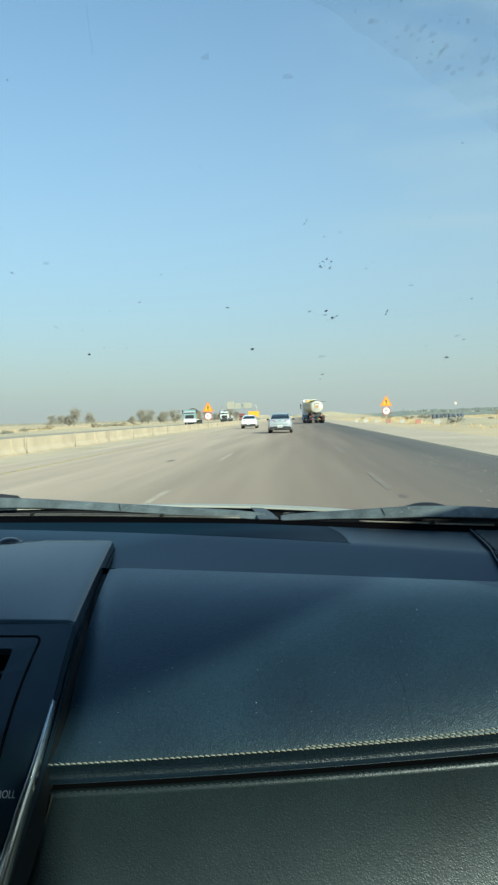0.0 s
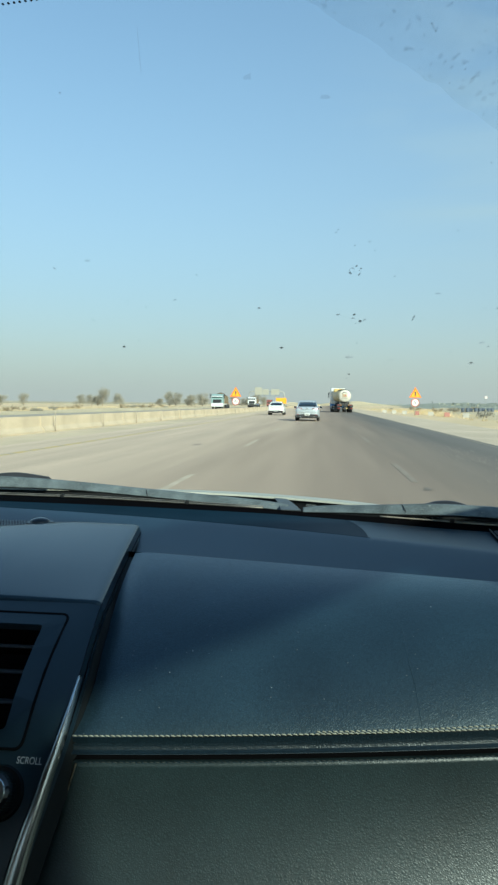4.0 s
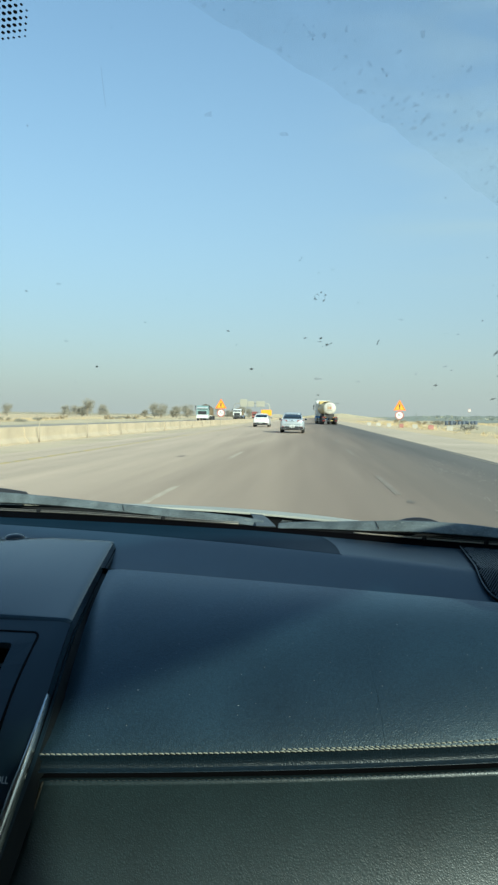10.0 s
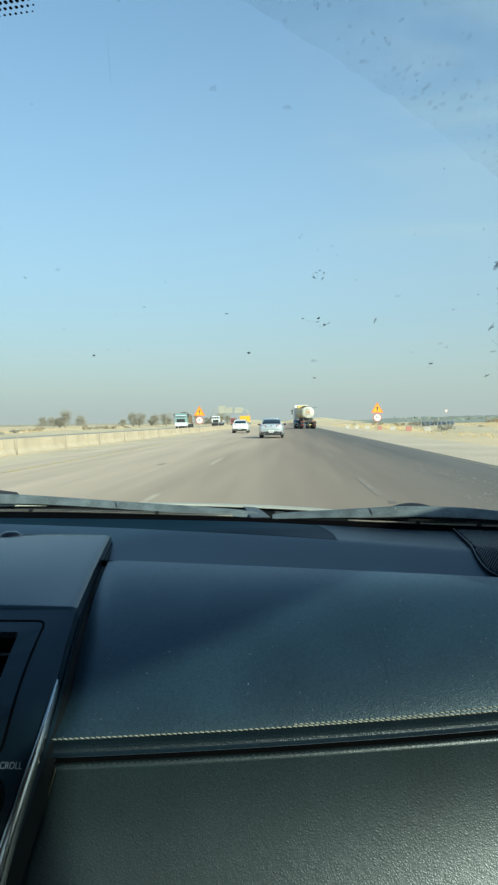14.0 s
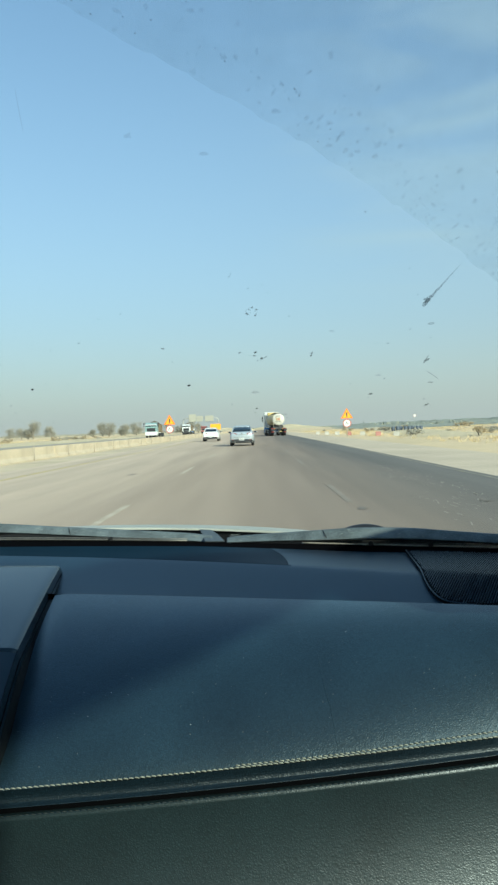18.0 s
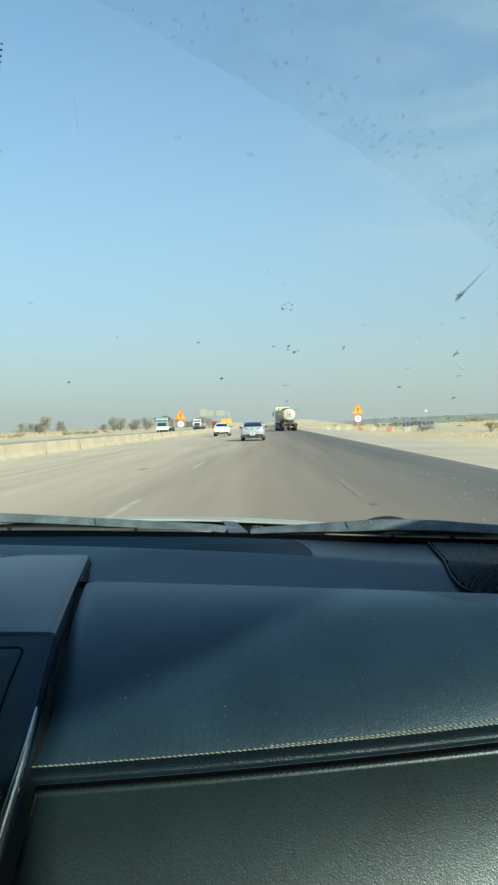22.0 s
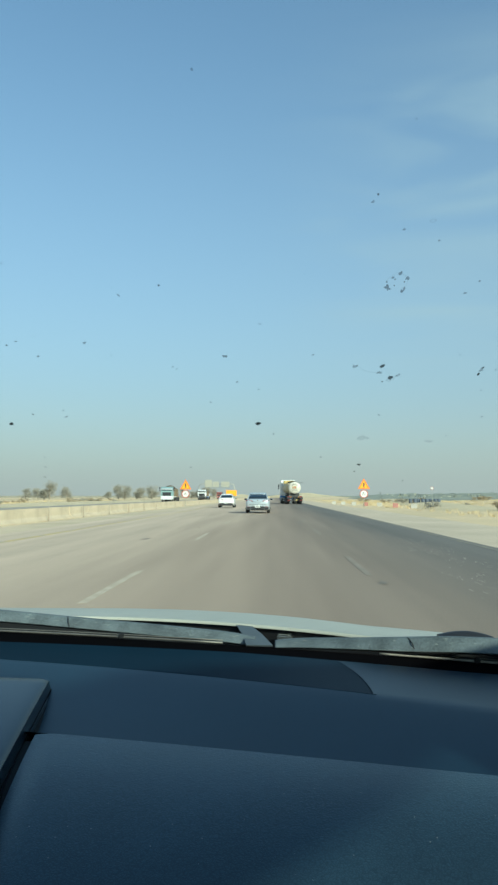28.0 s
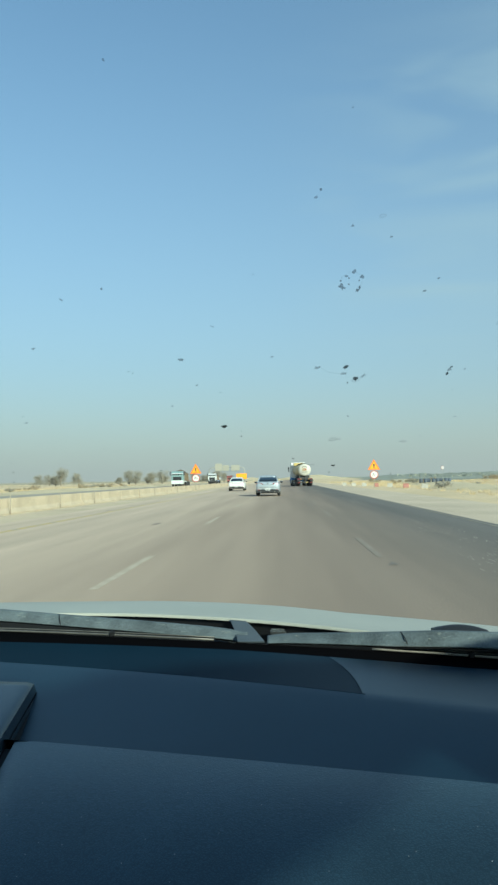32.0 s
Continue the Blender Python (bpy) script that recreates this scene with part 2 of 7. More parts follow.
DARK_FILL = material("dark_soft_fill", (0.013, 0.0155, 0.0165), 0.75, spread=0.2, scale=40, spec=0.25)
SEAM_BROWN = material("worn_seam", (0.05, 0.043, 0.03), 0.75, spread=0.5, scale=90)
THREAD = material("thread", (0.42, 0.4, 0.32), 0.8, spread=0.25, scale=300, fine=2500, bump=0.4)
CONSOLE_TOP = material("console_satin", (0.011, 0.023, 0.031), 0.27, spread=0.06, scale=30, fine=900, bump=0.05)
CONSOLE_TOP.node_tree.nodes["Principled BSDF"].inputs["Specular Tint"].default_value = (0.75, 0.9, 1.0, 1)
CONSOLE_FACE = material("console_black", (0.012, 0.026, 0.038), 0.3, spread=0.1, scale=30, fine=800, bump=0.04)
GLOSS_BLACK = material("piano_black", (0.006, 0.007, 0.009), 0.12, spread=0.1, scale=30)
CHROME = material("satin_metal", (0.62, 0.63, 0.62), 0.24, metal=1.0, spread=0.05, scale=60)
# Near-black: shade of gaps and openings put in the colour; also the black button.
VOID = material("recess_shade_black", (0.003, 0.003, 0.004), 0.8, spread=0.1, spec=0.1)
BAND = material("black_print", (0.002, 0.002, 0.0025), 0.9, spread=0.1, spec=0.02)
BRIDGE_RUBBER = material("pale_rubber", (0.085, 0.1, 0.11), 0.7, spread=0.2, scale=60, fine=700, bump=0.1)
RUBBER = material("dusty_rubber", (0.1, 0.118, 0.123), 0.72, spread=0.6, scale=42, fine=500, bump=0.3)
DUST_FLECK = material("dust_fleck", (0.24, 0.26, 0.25), 0.9, spread=0.3, scale=200)
EDGE_METAL = material("dull_brown_metal", (0.2, 0.185, 0.16), 0.5, metal=0.5, spread=0.3, scale=80)
# Lit copy of the edge metal: the right piece's brightness is in the colour.
BRIGHT_STRIP = material("lit_edge_metal", (0.42, 0.4, 0.34), 0.4, metal=0.5, spread=0.3, scale=80)
SEAL = material("black_seal", (0.006, 0.006, 0.007), 0.6, spread=0.2, scale=60)
COWL = material("cowl_plastic", (0.05, 0.054, 0.056), 0.7, spread=0.3, scale=40, fine=600, bump=0.15)
PRINT = material("white_print", (0.5, 0.52, 0.53), 0.6, spread=0.03)
HEADLINER = material("headliner_cloth", (0.32, 0.3, 0.27), 0.95, spread=0.08, scale=60, fine=900, bump=0.2)
TRIM_DARK = material("dark_trim", (0.03, 0.03, 0.032), 0.6, spread=0.15, scale=20)
WHITE_PAINT = material("white_paint", (0.46, 0.45, 0.38), 0.6, spread=0.08, scale=6, spec=0.3)
GLASS = clear_glass("windshield_glass", 0.014, (0.86, 0.919, 0.919))
SIDE_GLASS = clear_glass("side_glass", 0.04, (0.7, 0.74, 0.74))
FILM = dust_film("dust_film", 0.115, (0.74, 0.94, 0.93), 0.6, 1.6)
DARK_RED = material("tail_red", (0.3, 0.03, 0.03), 0.3, spread=0.1)
SPECK = dust_film("bug_splat", 0.33, (0.05, 0.05, 0.048))
CORE = dust_film("dried_core", 0.62, (0.02, 0.02, 0.02))
BLOTCH = dust_film("dust_blotch", 0.055, (0.24, 0.27, 0.24))
FAINT = dust_film("faint_speck", 0.22, (0.08, 0.08, 0.08))
SMEAR = dust_film("pale_smear", 0.06, (0.2, 0.2, 0.19))
FRIT = material("frit_ceramic", (0.03, 0.035, 0.045), 0.5, spread=0.1)

SILVER_PAINT = material("silver_blue_paint", (0.46, 0.5, 0.53), 0.3, metal=0.35, spread=0.05, scale=3, coat=0.7)
CAR_WHITE = material("pearl_white_paint", (0.78, 0.78, 0.74), 0.3, spread=0.05, scale=3, coat=0.7)
DARK_GLASS = material("tinted_glass", (0.02, 0.028, 0.035), 0.08, spread=0.1, scale=2, coat=0.6)
TAIL_RED = material("red_lens", (0.24, 0.04, 0.04), 0.18, spread=0.15, scale=20, coat=0.5)
AMBER = material("amber_lens", (0.5, 0.22, 0.06), 0.3, spread=0.1, scale=20)
TYRE = material("tyre_rubber", (0.028, 0.027, 0.026), 0.85, spread=0.25, scale=12, fine=160, bump=0.2)
RIM = material("alloy_rim", (0.5, 0.51, 0.52), 0.35, metal=0.9, spread=0.12, scale=12)
BLACK_PLASTIC = material("black_plastic", (0.025, 0.025, 0.027), 0.55, spread=0.15, scale=10)
PLATE = material("plate_white", (0.75, 0.75, 0.72), 0.5, spread=0.05)
MARK = material("dark_marking", (0.05, 0.05, 0.055), 0.6, spread=0.1)
RED_MARK = material("red_marking", (0.42, 0.1, 0.08), 0.5, spread=0.15, scale=4)
CHASSIS = material("chassis_steel", (0.045, 0.043, 0.042), 0.65, spread=0.35, scale=3, fine=40, bump=0.2)
CAB_WHITE = material("cab_white", (0.72, 0.72, 0.69), 0.35, spread=0.08, scale=2, coat=0.3)
CAB_BLUE = material("cab_blue", (0.05, 0.2, 0.5), 0.4, spread=0.1, scale=3)
TEAL = material("cab_teal", (0.24, 0.34, 0.33), 0.5, spread=0.12, scale=3)
CAB_RED = material("cab_red", (0.3, 0.1, 0.08), 0.5, spread=0.12, scale=3)
TANK = material("tank_cream", (0.56, 0.47, 0.27), 0.45, spread=0.16, scale=1.2, fine=16)
TANK_END = material("tank_end_white", (0.56, 0.52, 0.44), 0.45, spread=0.1, scale=2, fine=30)
TANK_YELLOW = material("box_yellow", (0.55, 0.4, 0.14), 0.6, spread=0.15, scale=3)
PLACARD = material("faded_placard", (0.42, 0.3, 0.18), 0.6, spread=0.25, scale=6)
DUMP = material("dump_bed", (0.2, 0.15, 0.09), 0.75, spread=0.35, scale=1.5, fine=20)
LOAD = material("gravel_load", (0.16, 0.12, 0.08), 0.95, spread=0.4, scale=3, fine=25, bump=0.8)
ORANGE = material("sign_orange", (0.95, 0.38, 0.014), 0.55, spread=0.06, scale=2)
ORANGE_RED = material("sign_orange_red", (0.9, 0.2, 0.02), 0.5, spread=0.08, scale=3)
SIGN_WHITE = material("sign_white", (0.68, 0.67, 0.62), 0.5, spread=0.05)
SIGN_BACK = material("sign_back", (0.36, 0.34, 0.28), 0.6, spread=0.12, scale=1.5)
FADED_MARK = material("faded_writing", (0.2, 0.18, 0.15), 0.7, spread=0.2)
GALV = material("galvanised_steel", (0.45, 0.43, 0.37), 0.55, metal=0.3, spread=0.15, scale=2)
POST_STEEL = material("dull_post_steel", (0.38, 0.32, 0.24), 0.7, metal=0.2, spread=0.2, scale=3)
CONCRETE = material("concrete", (0.53, 0.43, 0.3), 0.9, spread=0.22, scale=0.8, fine=14, bump=0.3)
BRIDGE_CONC = material("bridge_concrete", (0.3, 0.25, 0.18), 0.9, spread=0.25, scale=0.5, fine=9, bump=0.3)
BARK = material("bark", (0.32, 0.27, 0.21), 0.95, spread=0.3, scale=4, fine=40, bump=0.6)
# Foliage paled well past leaf green: far haze is put into the colour.
LEAF_A = material("hazed_leaf", (0.32, 0.295, 0.235), 0.85, spread=0.35, scale=0.6, fine=6)
LEAF_B = material("green_scrub", (0.29, 0.29, 0.225), 0.9, spread=0.4, scale=0.2, fine=2)
DRY = material("dry_scrub", (0.36, 0.29, 0.185), 0.95, spread=0.4, scale=0.6, fine=8)
DRY_GRASS = material("dry_grass", (0.58, 0.445, 0.25), 0.95, spread=0.35, scale=0.6, fine=8)
SAND_LIGHT = material("sand_berm", (0.6, 0.48, 0.3), 0.95, spread=0.18, scale=0.12, fine=2.5, bump=0.4)
PLASTIC_WHITE = material("barrier_white", (0.5, 0.46, 0.39), 0.5, spread=0.08)
DRUM_BLUE = material("drum_blue", (0.1, 0.115, 0.14), 0.6, spread=0.2, scale=3)
PLASTIC_RED = material("barrier_red", (0.4, 0.18, 0.14), 0.5, spread=0.12)


def road_material():
    """Worn asphalt: pale polished left lanes, darker right lane, stains, patches and long streaks."""
    m = material("asphalt", (0.27, 0.235, 0.185), 0.85, spread=0.1, scale=0.35, fine=30, bump=0.35)
    n, l = m.node_tree.nodes, m.node_tree.links
    b = n["Principled BSDF"]
    geo, sep = n.new("ShaderNodeNewGeometry"), n.new("ShaderNodeSeparateXYZ")
    l.new(geo.outputs["Position"], sep.inputs[0])
    wav = n.new("ShaderNodeTexNoise")
    st = n.new("ShaderNodeVectorMath")
    st.operation, st.inputs[1].default_value = "MULTIPLY", (0.55, 0.035, 0)
    l.new(geo.outputs["Position"], st.inputs[0])
    l.new(st.outputs[0], wav.inputs["Vector"])
    wav.inputs["Scale"].default_value, wav.inputs["Detail"].default_value = 1.0, 5
    off = n.new("ShaderNodeMath")
    off.operation = "MULTIPLY_ADD"
    off.inputs[1].default_value = 2.6
    l.new(wav.outputs[0], off.inputs[0])
    shift = n.new("ShaderNodeMath")
    shift.operation, shift.inputs[1].default_value = "SUBTRACT", 1.3
    l.new(sep.outputs[0], shift.inputs[0])
    l.new(shift.outputs[0], off.inputs[2])
    ramp = n.new("ShaderNodeValToRGB")
    mr = n.new("ShaderNodeMapRange")
    mr.inputs[1].default_value, mr.inputs[2].default_value = -9.0, 9.0
    l.new(off.outputs[0], mr.inputs[0])
    l.new(mr.outputs[0], ramp.inputs[0])
    stops = ((0.0, (0.65, 0.495, 0.345)), (0.26, (0.57, 0.43, 0.303)), (0.42, (0.425, 0.315, 0.22)), (0.52, (0.32, 0.236, 0.168)),
             (0.62, (0.24, 0.184, 0.135)), (0.72, (0.15, 0.13, 0.108)), (0.8, (0.175, 0.155, 0.13)), (0.86, (0.3, 0.25, 0.185)))
    el = ramp.color_ramp.elements
    for k, (p, c) in enumerate(stops):
        e = el[k] if k < 2 else el.new(p)
        e.position, e.color = p, (*c, 1)
    blot = n.new("ShaderNodeTexNoise")
    s2 = n.new("ShaderNodeVectorMath")
    s2.operation, s2.inputs[1].default_value = "MULTIPLY", (1.3, 0.05, 0)
    l.new(geo.outputs["Position"], s2.inputs[0])
    l.new(s2.outputs[0], blot.inputs["Vector"])
    blot.inputs["Scale"].default_value, blot.inputs["Detail"].default_value = 0.9, 7
    r2 = n.new("ShaderNodeMapRange")
    r2.inputs[1].default_value, r2.inputs[2].default_value, r2.inputs[3].default_value, r2.inputs[4].default_value = 0.3, 0.7, 0.83, 1.12
    l.new(blot.outputs[0], r2.inputs[0])
    grain = n.new("ShaderNodeTexNoise")
    grain.inputs["Scale"].default_value, grain.inputs["Detail"].default_value = 55, 3
    l.new(geo.outputs["Position"], grain.inputs["Vector"])
    r3 = n.new("ShaderNodeMapRange")
    r3.inputs[1].default_value, r3.inputs[2].default_value, r3.inputs[3].default_value, r3.inputs[4].default_value = 0.3, 0.7, 0.85, 1.15
    l.new(grain.outputs[0], r3.inputs[0])
    mul = n.new("ShaderNodeMath")
    mul.operation = "MULTIPLY"
    l.new(r2.outputs[0], mul.inputs[0])
    l.new(r3.outputs[0], mul.inputs[1])
    tint = n.new("ShaderNodeVectorMath")
    tint.operation = "SCALE"
    l.new(ramp.outputs[0], tint.inputs[0])
    l.new(mul.outputs[0], tint.inputs["Scale"])
    l.new(tint.outputs[0], b.inputs["Base Color"])
    return m


def worn_paint(name, colour, under, cover):
    """Road paint worn through to the asphalt in patches."""
    m = material(name, colour, 0.75, spread=0.12, scale=1.5, fine=30)
    n, l = m.node_tree.nodes, m.node_tree.links
    b = n["Principled BSDF"]
    geo, nz, rg, mx = n.new("ShaderNodeNewGeometry"), n.new("ShaderNodeTexNoise"), n.new("ShaderNodeMapRange"), n.new("ShaderNodeMix")
    nz.inputs["Scale"].default_value, nz.inputs["Detail"].default_value = 2.2, 8
    l.new(geo.outputs["Position"], nz.inputs["Vector"])
    rg.inputs[1].default_value, rg.inputs[2].default_value = cover, cover + 0.12
    l.new(nz.outputs[0], rg.inputs[0])
    mx.data_type = "RGBA"
    l.new(rg.outputs[0], mx.inputs[0])
    l.new(b.inputs["Base Color"].links[0].from_socket, mx.inputs[6])
    mx.inputs[7].default_value = (*under, 1)
    l.new(mx.outputs[2], b.inputs["Base Color"])
    return m


def sand_material():
    m = material("desert_sand", (0.72, 0.54, 0.32), 0.95, spread=0.2, scale=0.05, fine=1.3, bump=0.5)
    n, l = m.node_tree.nodes, m.node_tree.links
    b = n["Principled BSDF"]
    geo, nz, rg, mx = n.new("ShaderNodeNewGeometry"), n.new("ShaderNodeTexNoise"), n.new("ShaderNodeMapRange"), n.new("ShaderNodeMix")
    s = n.new("ShaderNodeVectorMath")
    s.operation, s.inputs[1].default_value = "MULTIPLY", (0.05, 0.02, 0)
    l.new(geo.outputs["Position"], s.inputs[0])
    l.new(s.outputs[0], nz.inputs["Vector"])
    nz.inputs["Scale"].default_value, nz.inputs["Detail"].default_value = 1.0, 8
    rg.inputs[1].default_value, rg.inputs[2].default_value, rg.inputs[4].default_value = 0.5, 0.68, 0.75
    l.new(nz.outputs[0], rg.inputs[0])
    mx.data_type = "RGBA"
    l.new(rg.outputs[0], mx.inputs[0])
    l.new(b.inputs["Base Color"].links[0].from_socket, mx.inputs[6])
    mx.inputs[7].default_value = (0.42, 0.33, 0.19, 1)
    l.new(mx.outputs[2], b.inputs["Base Color"])
    return m


ROAD = road_material()
FAR_ROAD = material("far_asphalt", (0.36, 0.31, 0.245), 0.9, spread=0.18, scale=0.2, fine=3)
GREY_SHOULDER = material("grey_shoulder", (0.6, 0.475, 0.335), 0.95, spread=0.22, scale=0.25, fine=12, bump=0.4)
SHOULDER = material("gravel_shoulder", (0.62, 0.49, 0.325), 0.95, spread=0.2, scale=0.25, fine=12, bump=0.4)
SAND = sand_material()
FADED_LINE = worn_paint("faded_yellow", (0.3, 0.25, 0.165), (0.22, 0.19, 0.15), 0.4)
YELLOW_LINE = worn_paint("yellow_paint", (0.6, 0.43, 0.15), (0.4, 0.33, 0.23), 0.46)
SCUFF = material("pale_scuff", (0.38, 0.33, 0.265), 0.85, spread=0.2, scale=3)
WHITE_LINE = worn_paint("white_line", (0.31, 0.25, 0.188), (0.255, 0.2, 0.146), 0.42)
LEFT_LINE = worn_paint("pale_line", (0.6, 0.49, 0.355), (0.5, 0.395, 0.28), 0.42)
PATCH = material("tar_patch", (0.19, 0.152, 0.115), 0.7, spread=0.3, scale=1.5, fine=25)

# ---- mesh helpers ----
BASE = {}


def thing(name, base=(0, 0, 0), label="", category="", group="", kind=""):
    ob = new(name)
    ob.empty_display_size = 0.1
    ob.location = base
    BASE[ob] = Vector(base)
    return tagged(ob, label, category, group, kind)


def link_mesh(name, bm, mat, smooth=True):
    me = bpy.data.meshes.new(name)
    bmesh.ops.recalc_face_normals(bm, faces=bm.faces)
    bm.to_mesh(me)
    bm.free()
    for p in me.polygons:
        p.use_smooth = smooth
    me.materials.append(mat)
    return new(name, me)


def part(name, bm, mat, parent, label="", smooth=False, kind=""):
    """One mesh of a thing; its numbers are in the thing's own space, or in the world's where the thing has a base."""
    ob = link_mesh(name, bm, mat, smooth)
    root = parent
    while root.parent:
        root = root.parent
    if root in BASE and BASE[root].length > 0:
        ob.data.transform(Matrix.Translation(-BASE[root]))
    ob.parent = parent
    return tagged(ob, label, kind=kind)


def bevelled(bm, width, segments=2, angle=0.6):
    edges = [e for e in bm.edges if len(e.link_faces) == 2 and e.calc_face_angle() > angle]
    if edges and width > 0:
        bmesh.ops.bevel(bm, geom=edges, offset=width, segments=segments, affect="EDGES", clamp_overlap=True)
    return bm


def box(cx, cy, cz, sx, sy, sz, bevel=0.0, bm=None, turn=None):
    own = bmesh.new()
    bmesh.ops.create_cube(own, size=1, matrix=Matrix.Diagonal((sx, sy, sz, 1)))
    bevelled(own, bevel)
    if turn:
        bmesh.ops.transform(own, matrix=turn, verts=own.verts)
    bmesh.ops.translate(own, vec=(cx, cy, cz), verts=own.verts)
    return merged(bm, own)


def merged(bm, own):
    if bm is None:
        return own
    me = bpy.data.meshes.new("join")
    own.to_mesh(me)
    own.free()
    bm.from_mesh(me)
    bpy.data.meshes.remove(me)
    return bm


def rod(p0, p1, r0, r1=None, seg=12, bm=None):
    p0, p1 = Vector(p0), Vector(p1)
    own = bmesh.new()
    d = p1 - p0
    bmesh.ops.create_cone(own, cap_ends=True, segments=seg, radius1=r0, radius2=r0 if r1 is None else r1, depth=d.length)
    m = Matrix.Translation((p0 + p1) / 2) @ d.to_track_quat("Z", "Y").to_matrix().to_4x4()
    bmesh.ops.transform(own, matrix=m, verts=own.verts)
    return merged(bm, own)


def sheet(fn, nu, nv, thick=0.0, bm=None):
    """A surface fn(u, v) for u, v from 0 to 1; thick: a rim of that depth downward."""
    own = bmesh.new()
    rows = [[own.verts.new(fn(i / nu, j / nv)) for j in range(nv + 1)] for i in range(nu + 1)]
    for i in range(nu):
        for j in range(nv):
            own.faces.new((rows[i][j], rows[i + 1][j], rows[i + 1][j + 1], rows[i][j + 1]))
    if thick:
        edge = [e for e in own.edges if len(e.link_faces) == 1]
        out = bmesh.ops.extrude_edge_only(own, edges=edge)
        vs = [v for v in out["geom"] if isinstance(v, bmesh.types.BMVert)]
        bmesh.ops.translate(own, vec=(0, 0, -thick), verts=vs)
    return merged(bm, own)


def loft(rings, closed=True, caps=True, bm=None):
    own = bmesh.new()
    vs = [[own.verts.new(p) for p in r] for r in rings]
    n = len(vs[0])
    for a, b in zip(vs, vs[1:]):
        for k in range(n if closed else n - 1):
            own.faces.new((a[k], a[(k + 1) % n], b[(k + 1) % n], b[k]))
    if caps and closed:
        own.faces.new(vs[0][::-1])
        own.faces.new(vs[-1])
    return merged(bm, own)


def prism(outline, y0, y1, axis="y", bm=None, bevel=0.0):
    """An outline of (a, b) pairs pushed along an axis: y gives (x, z), x gives (y, z), z gives (x, y)."""
    put = {"y": lambda a, b, c: (a, c, b), "x": lambda a, b, c: (c, a, b), "z": lambda a, b, c: (a, b, c)}[axis]
    own = loft([[put(a, b, c) for a, b in outline] for c in (y0, y1)])
    bmesh.ops.recalc_face_normals(own, faces=own.faces)
    bevelled(own, bevel)
    return merged(bm, own)


def tube(points, radius, seg=8, bm=None):
    """A round bar along a polyline."""
    pts = [Vector(p) for p in points]
    rings = []
    for k, p in enumerate(pts):
        d = (pts[min(k + 1, len(pts) - 1)] - pts[max(k - 1, 0)]).normalized()
        s = d.cross(Vector((0, 0, 1)) if abs(d.z) < 0.9 else Vector((1, 0, 0))).normalized()
        u = s.cross(d)
        r = radius[k] if isinstance(radius, (list, tuple)) else radius
        rings.append([p + (s * math.cos(a) + u * math.sin(a)) * r for a in (2 * math.pi * i / seg for i in range(seg))])
    return loft(rings, bm=bm)


def along(points, t):
    """A point at 0..1 of a polyline, by straight steps eased at the corners."""
    n = len(points) - 1
    k = min(int(t * n), n - 1)
    f = t * n - k
    p = [Vector(points[max(0, min(n, k + d))]) for d in (-1, 0, 1, 2)]
    return 0.5 * (2 * p[1] + (p[2] - p[0]) * f + (2 * p[0] - 5 * p[1] + 4 * p[2] - p[3]) * f * f + (3 * p[1] - p[0] - 3 * p[2] + p[3]) * f ** 3)


# ---- the car that carries the camera: dashboard, console, windshield, hood ----
CENTRE = -0.36  # the car's middle


def glass_y(x, z):
    """The windshield: a straight slope that steepens towards its foot."""
    run = (1.269 - z) / 0.445 if z > 1.2 else 0.155 + (1.2 - z) / 0.6
    return 0.588 + run - 0.3 * ((x - CENTRE) ** 2 - 0.1063)


def on_glass(x, z, lift=0.0):
    return Vector((x, glass_y(x, z) - lift * 0.41, z - lift * 0.91))


def stitch_at(x):
    t = x + 0.171
    return Vector((x, 0.477 + 0.043 * t + 0.09 * t * t, 0.9907 + 0.0315 * t + 0.037 * t * t))


def ridge_at(x):
    return Vector((x, 0.672 - 0.236 * x - 0.05 * x * x, 1.0712 - 0.004 * max(0, x - 0.15)))


def shelf_end(x):
    return 0.965 - 0.12 * (x + 0.33) - 0.18 * (x + 0.33) ** 2


def slot_edge(x):
    """Front edge of the sunken strip with the defroster slot."""
    return 0.892 - 0.1 * (x + 0.4) - 0.29 * (x + 0.4) ** 2


def lip_z(x):
    return 1.0795 - 0.015 * x


def end_z(x):
    """Height of the shelf where it meets the black band."""
    return 1.0814 - 0.0045 * min(1, max(0, (x + 0.06) / 0.2))


X0, X1 = -0.185, 0.395

dash = thing("dashboard", (0.15, 0.6, 0.7), "dark navy-black padded dashboard with cream stitching, lightly dusty", "dashboard")


def console_side(y):
    """Where the console's flank stands at that depth."""
    return -0.172 - 0.0015 * min(1, max(0, (0.5 - y) / 0.03)) - 0.132 * max(0, y - 0.515) - 0.0


def pad(u, v):
    x = X0 + (X1 - X0) * u
    a, b = stitch_at(x), ridge_at(x)
    w = v ** 1.7
    y = a.y + (b.y - a.y) * w
    gap = 0.002 + 0.0075 * v ** 0.7
    x2 = x + (console_side(y) + gap - X0) * max(0, 1 - u * 6)
    round_off = max(0, 1 - (x2 - console_side(y) - gap) / 0.02)
    return (x2, y, a.z + 0.0005 + (b.z - a.z) * (1 - (1 - w) ** 2.2) ** 0.88 - 0.007 * round_off ** 2 * min(1, v * 5) * (1 - 0.75 * v ** 8))


part("upper_pad", sheet(pad, 120, 40), PAD, dash, "grained navy-black soft pad", True)


def pad_gap(u, v):
    p = Vector(pad(0, v))
    return (p.x + 0.002 + (console_side(p.y) - p.x - 0.004) * u, p.y, p.z - 0.0045)


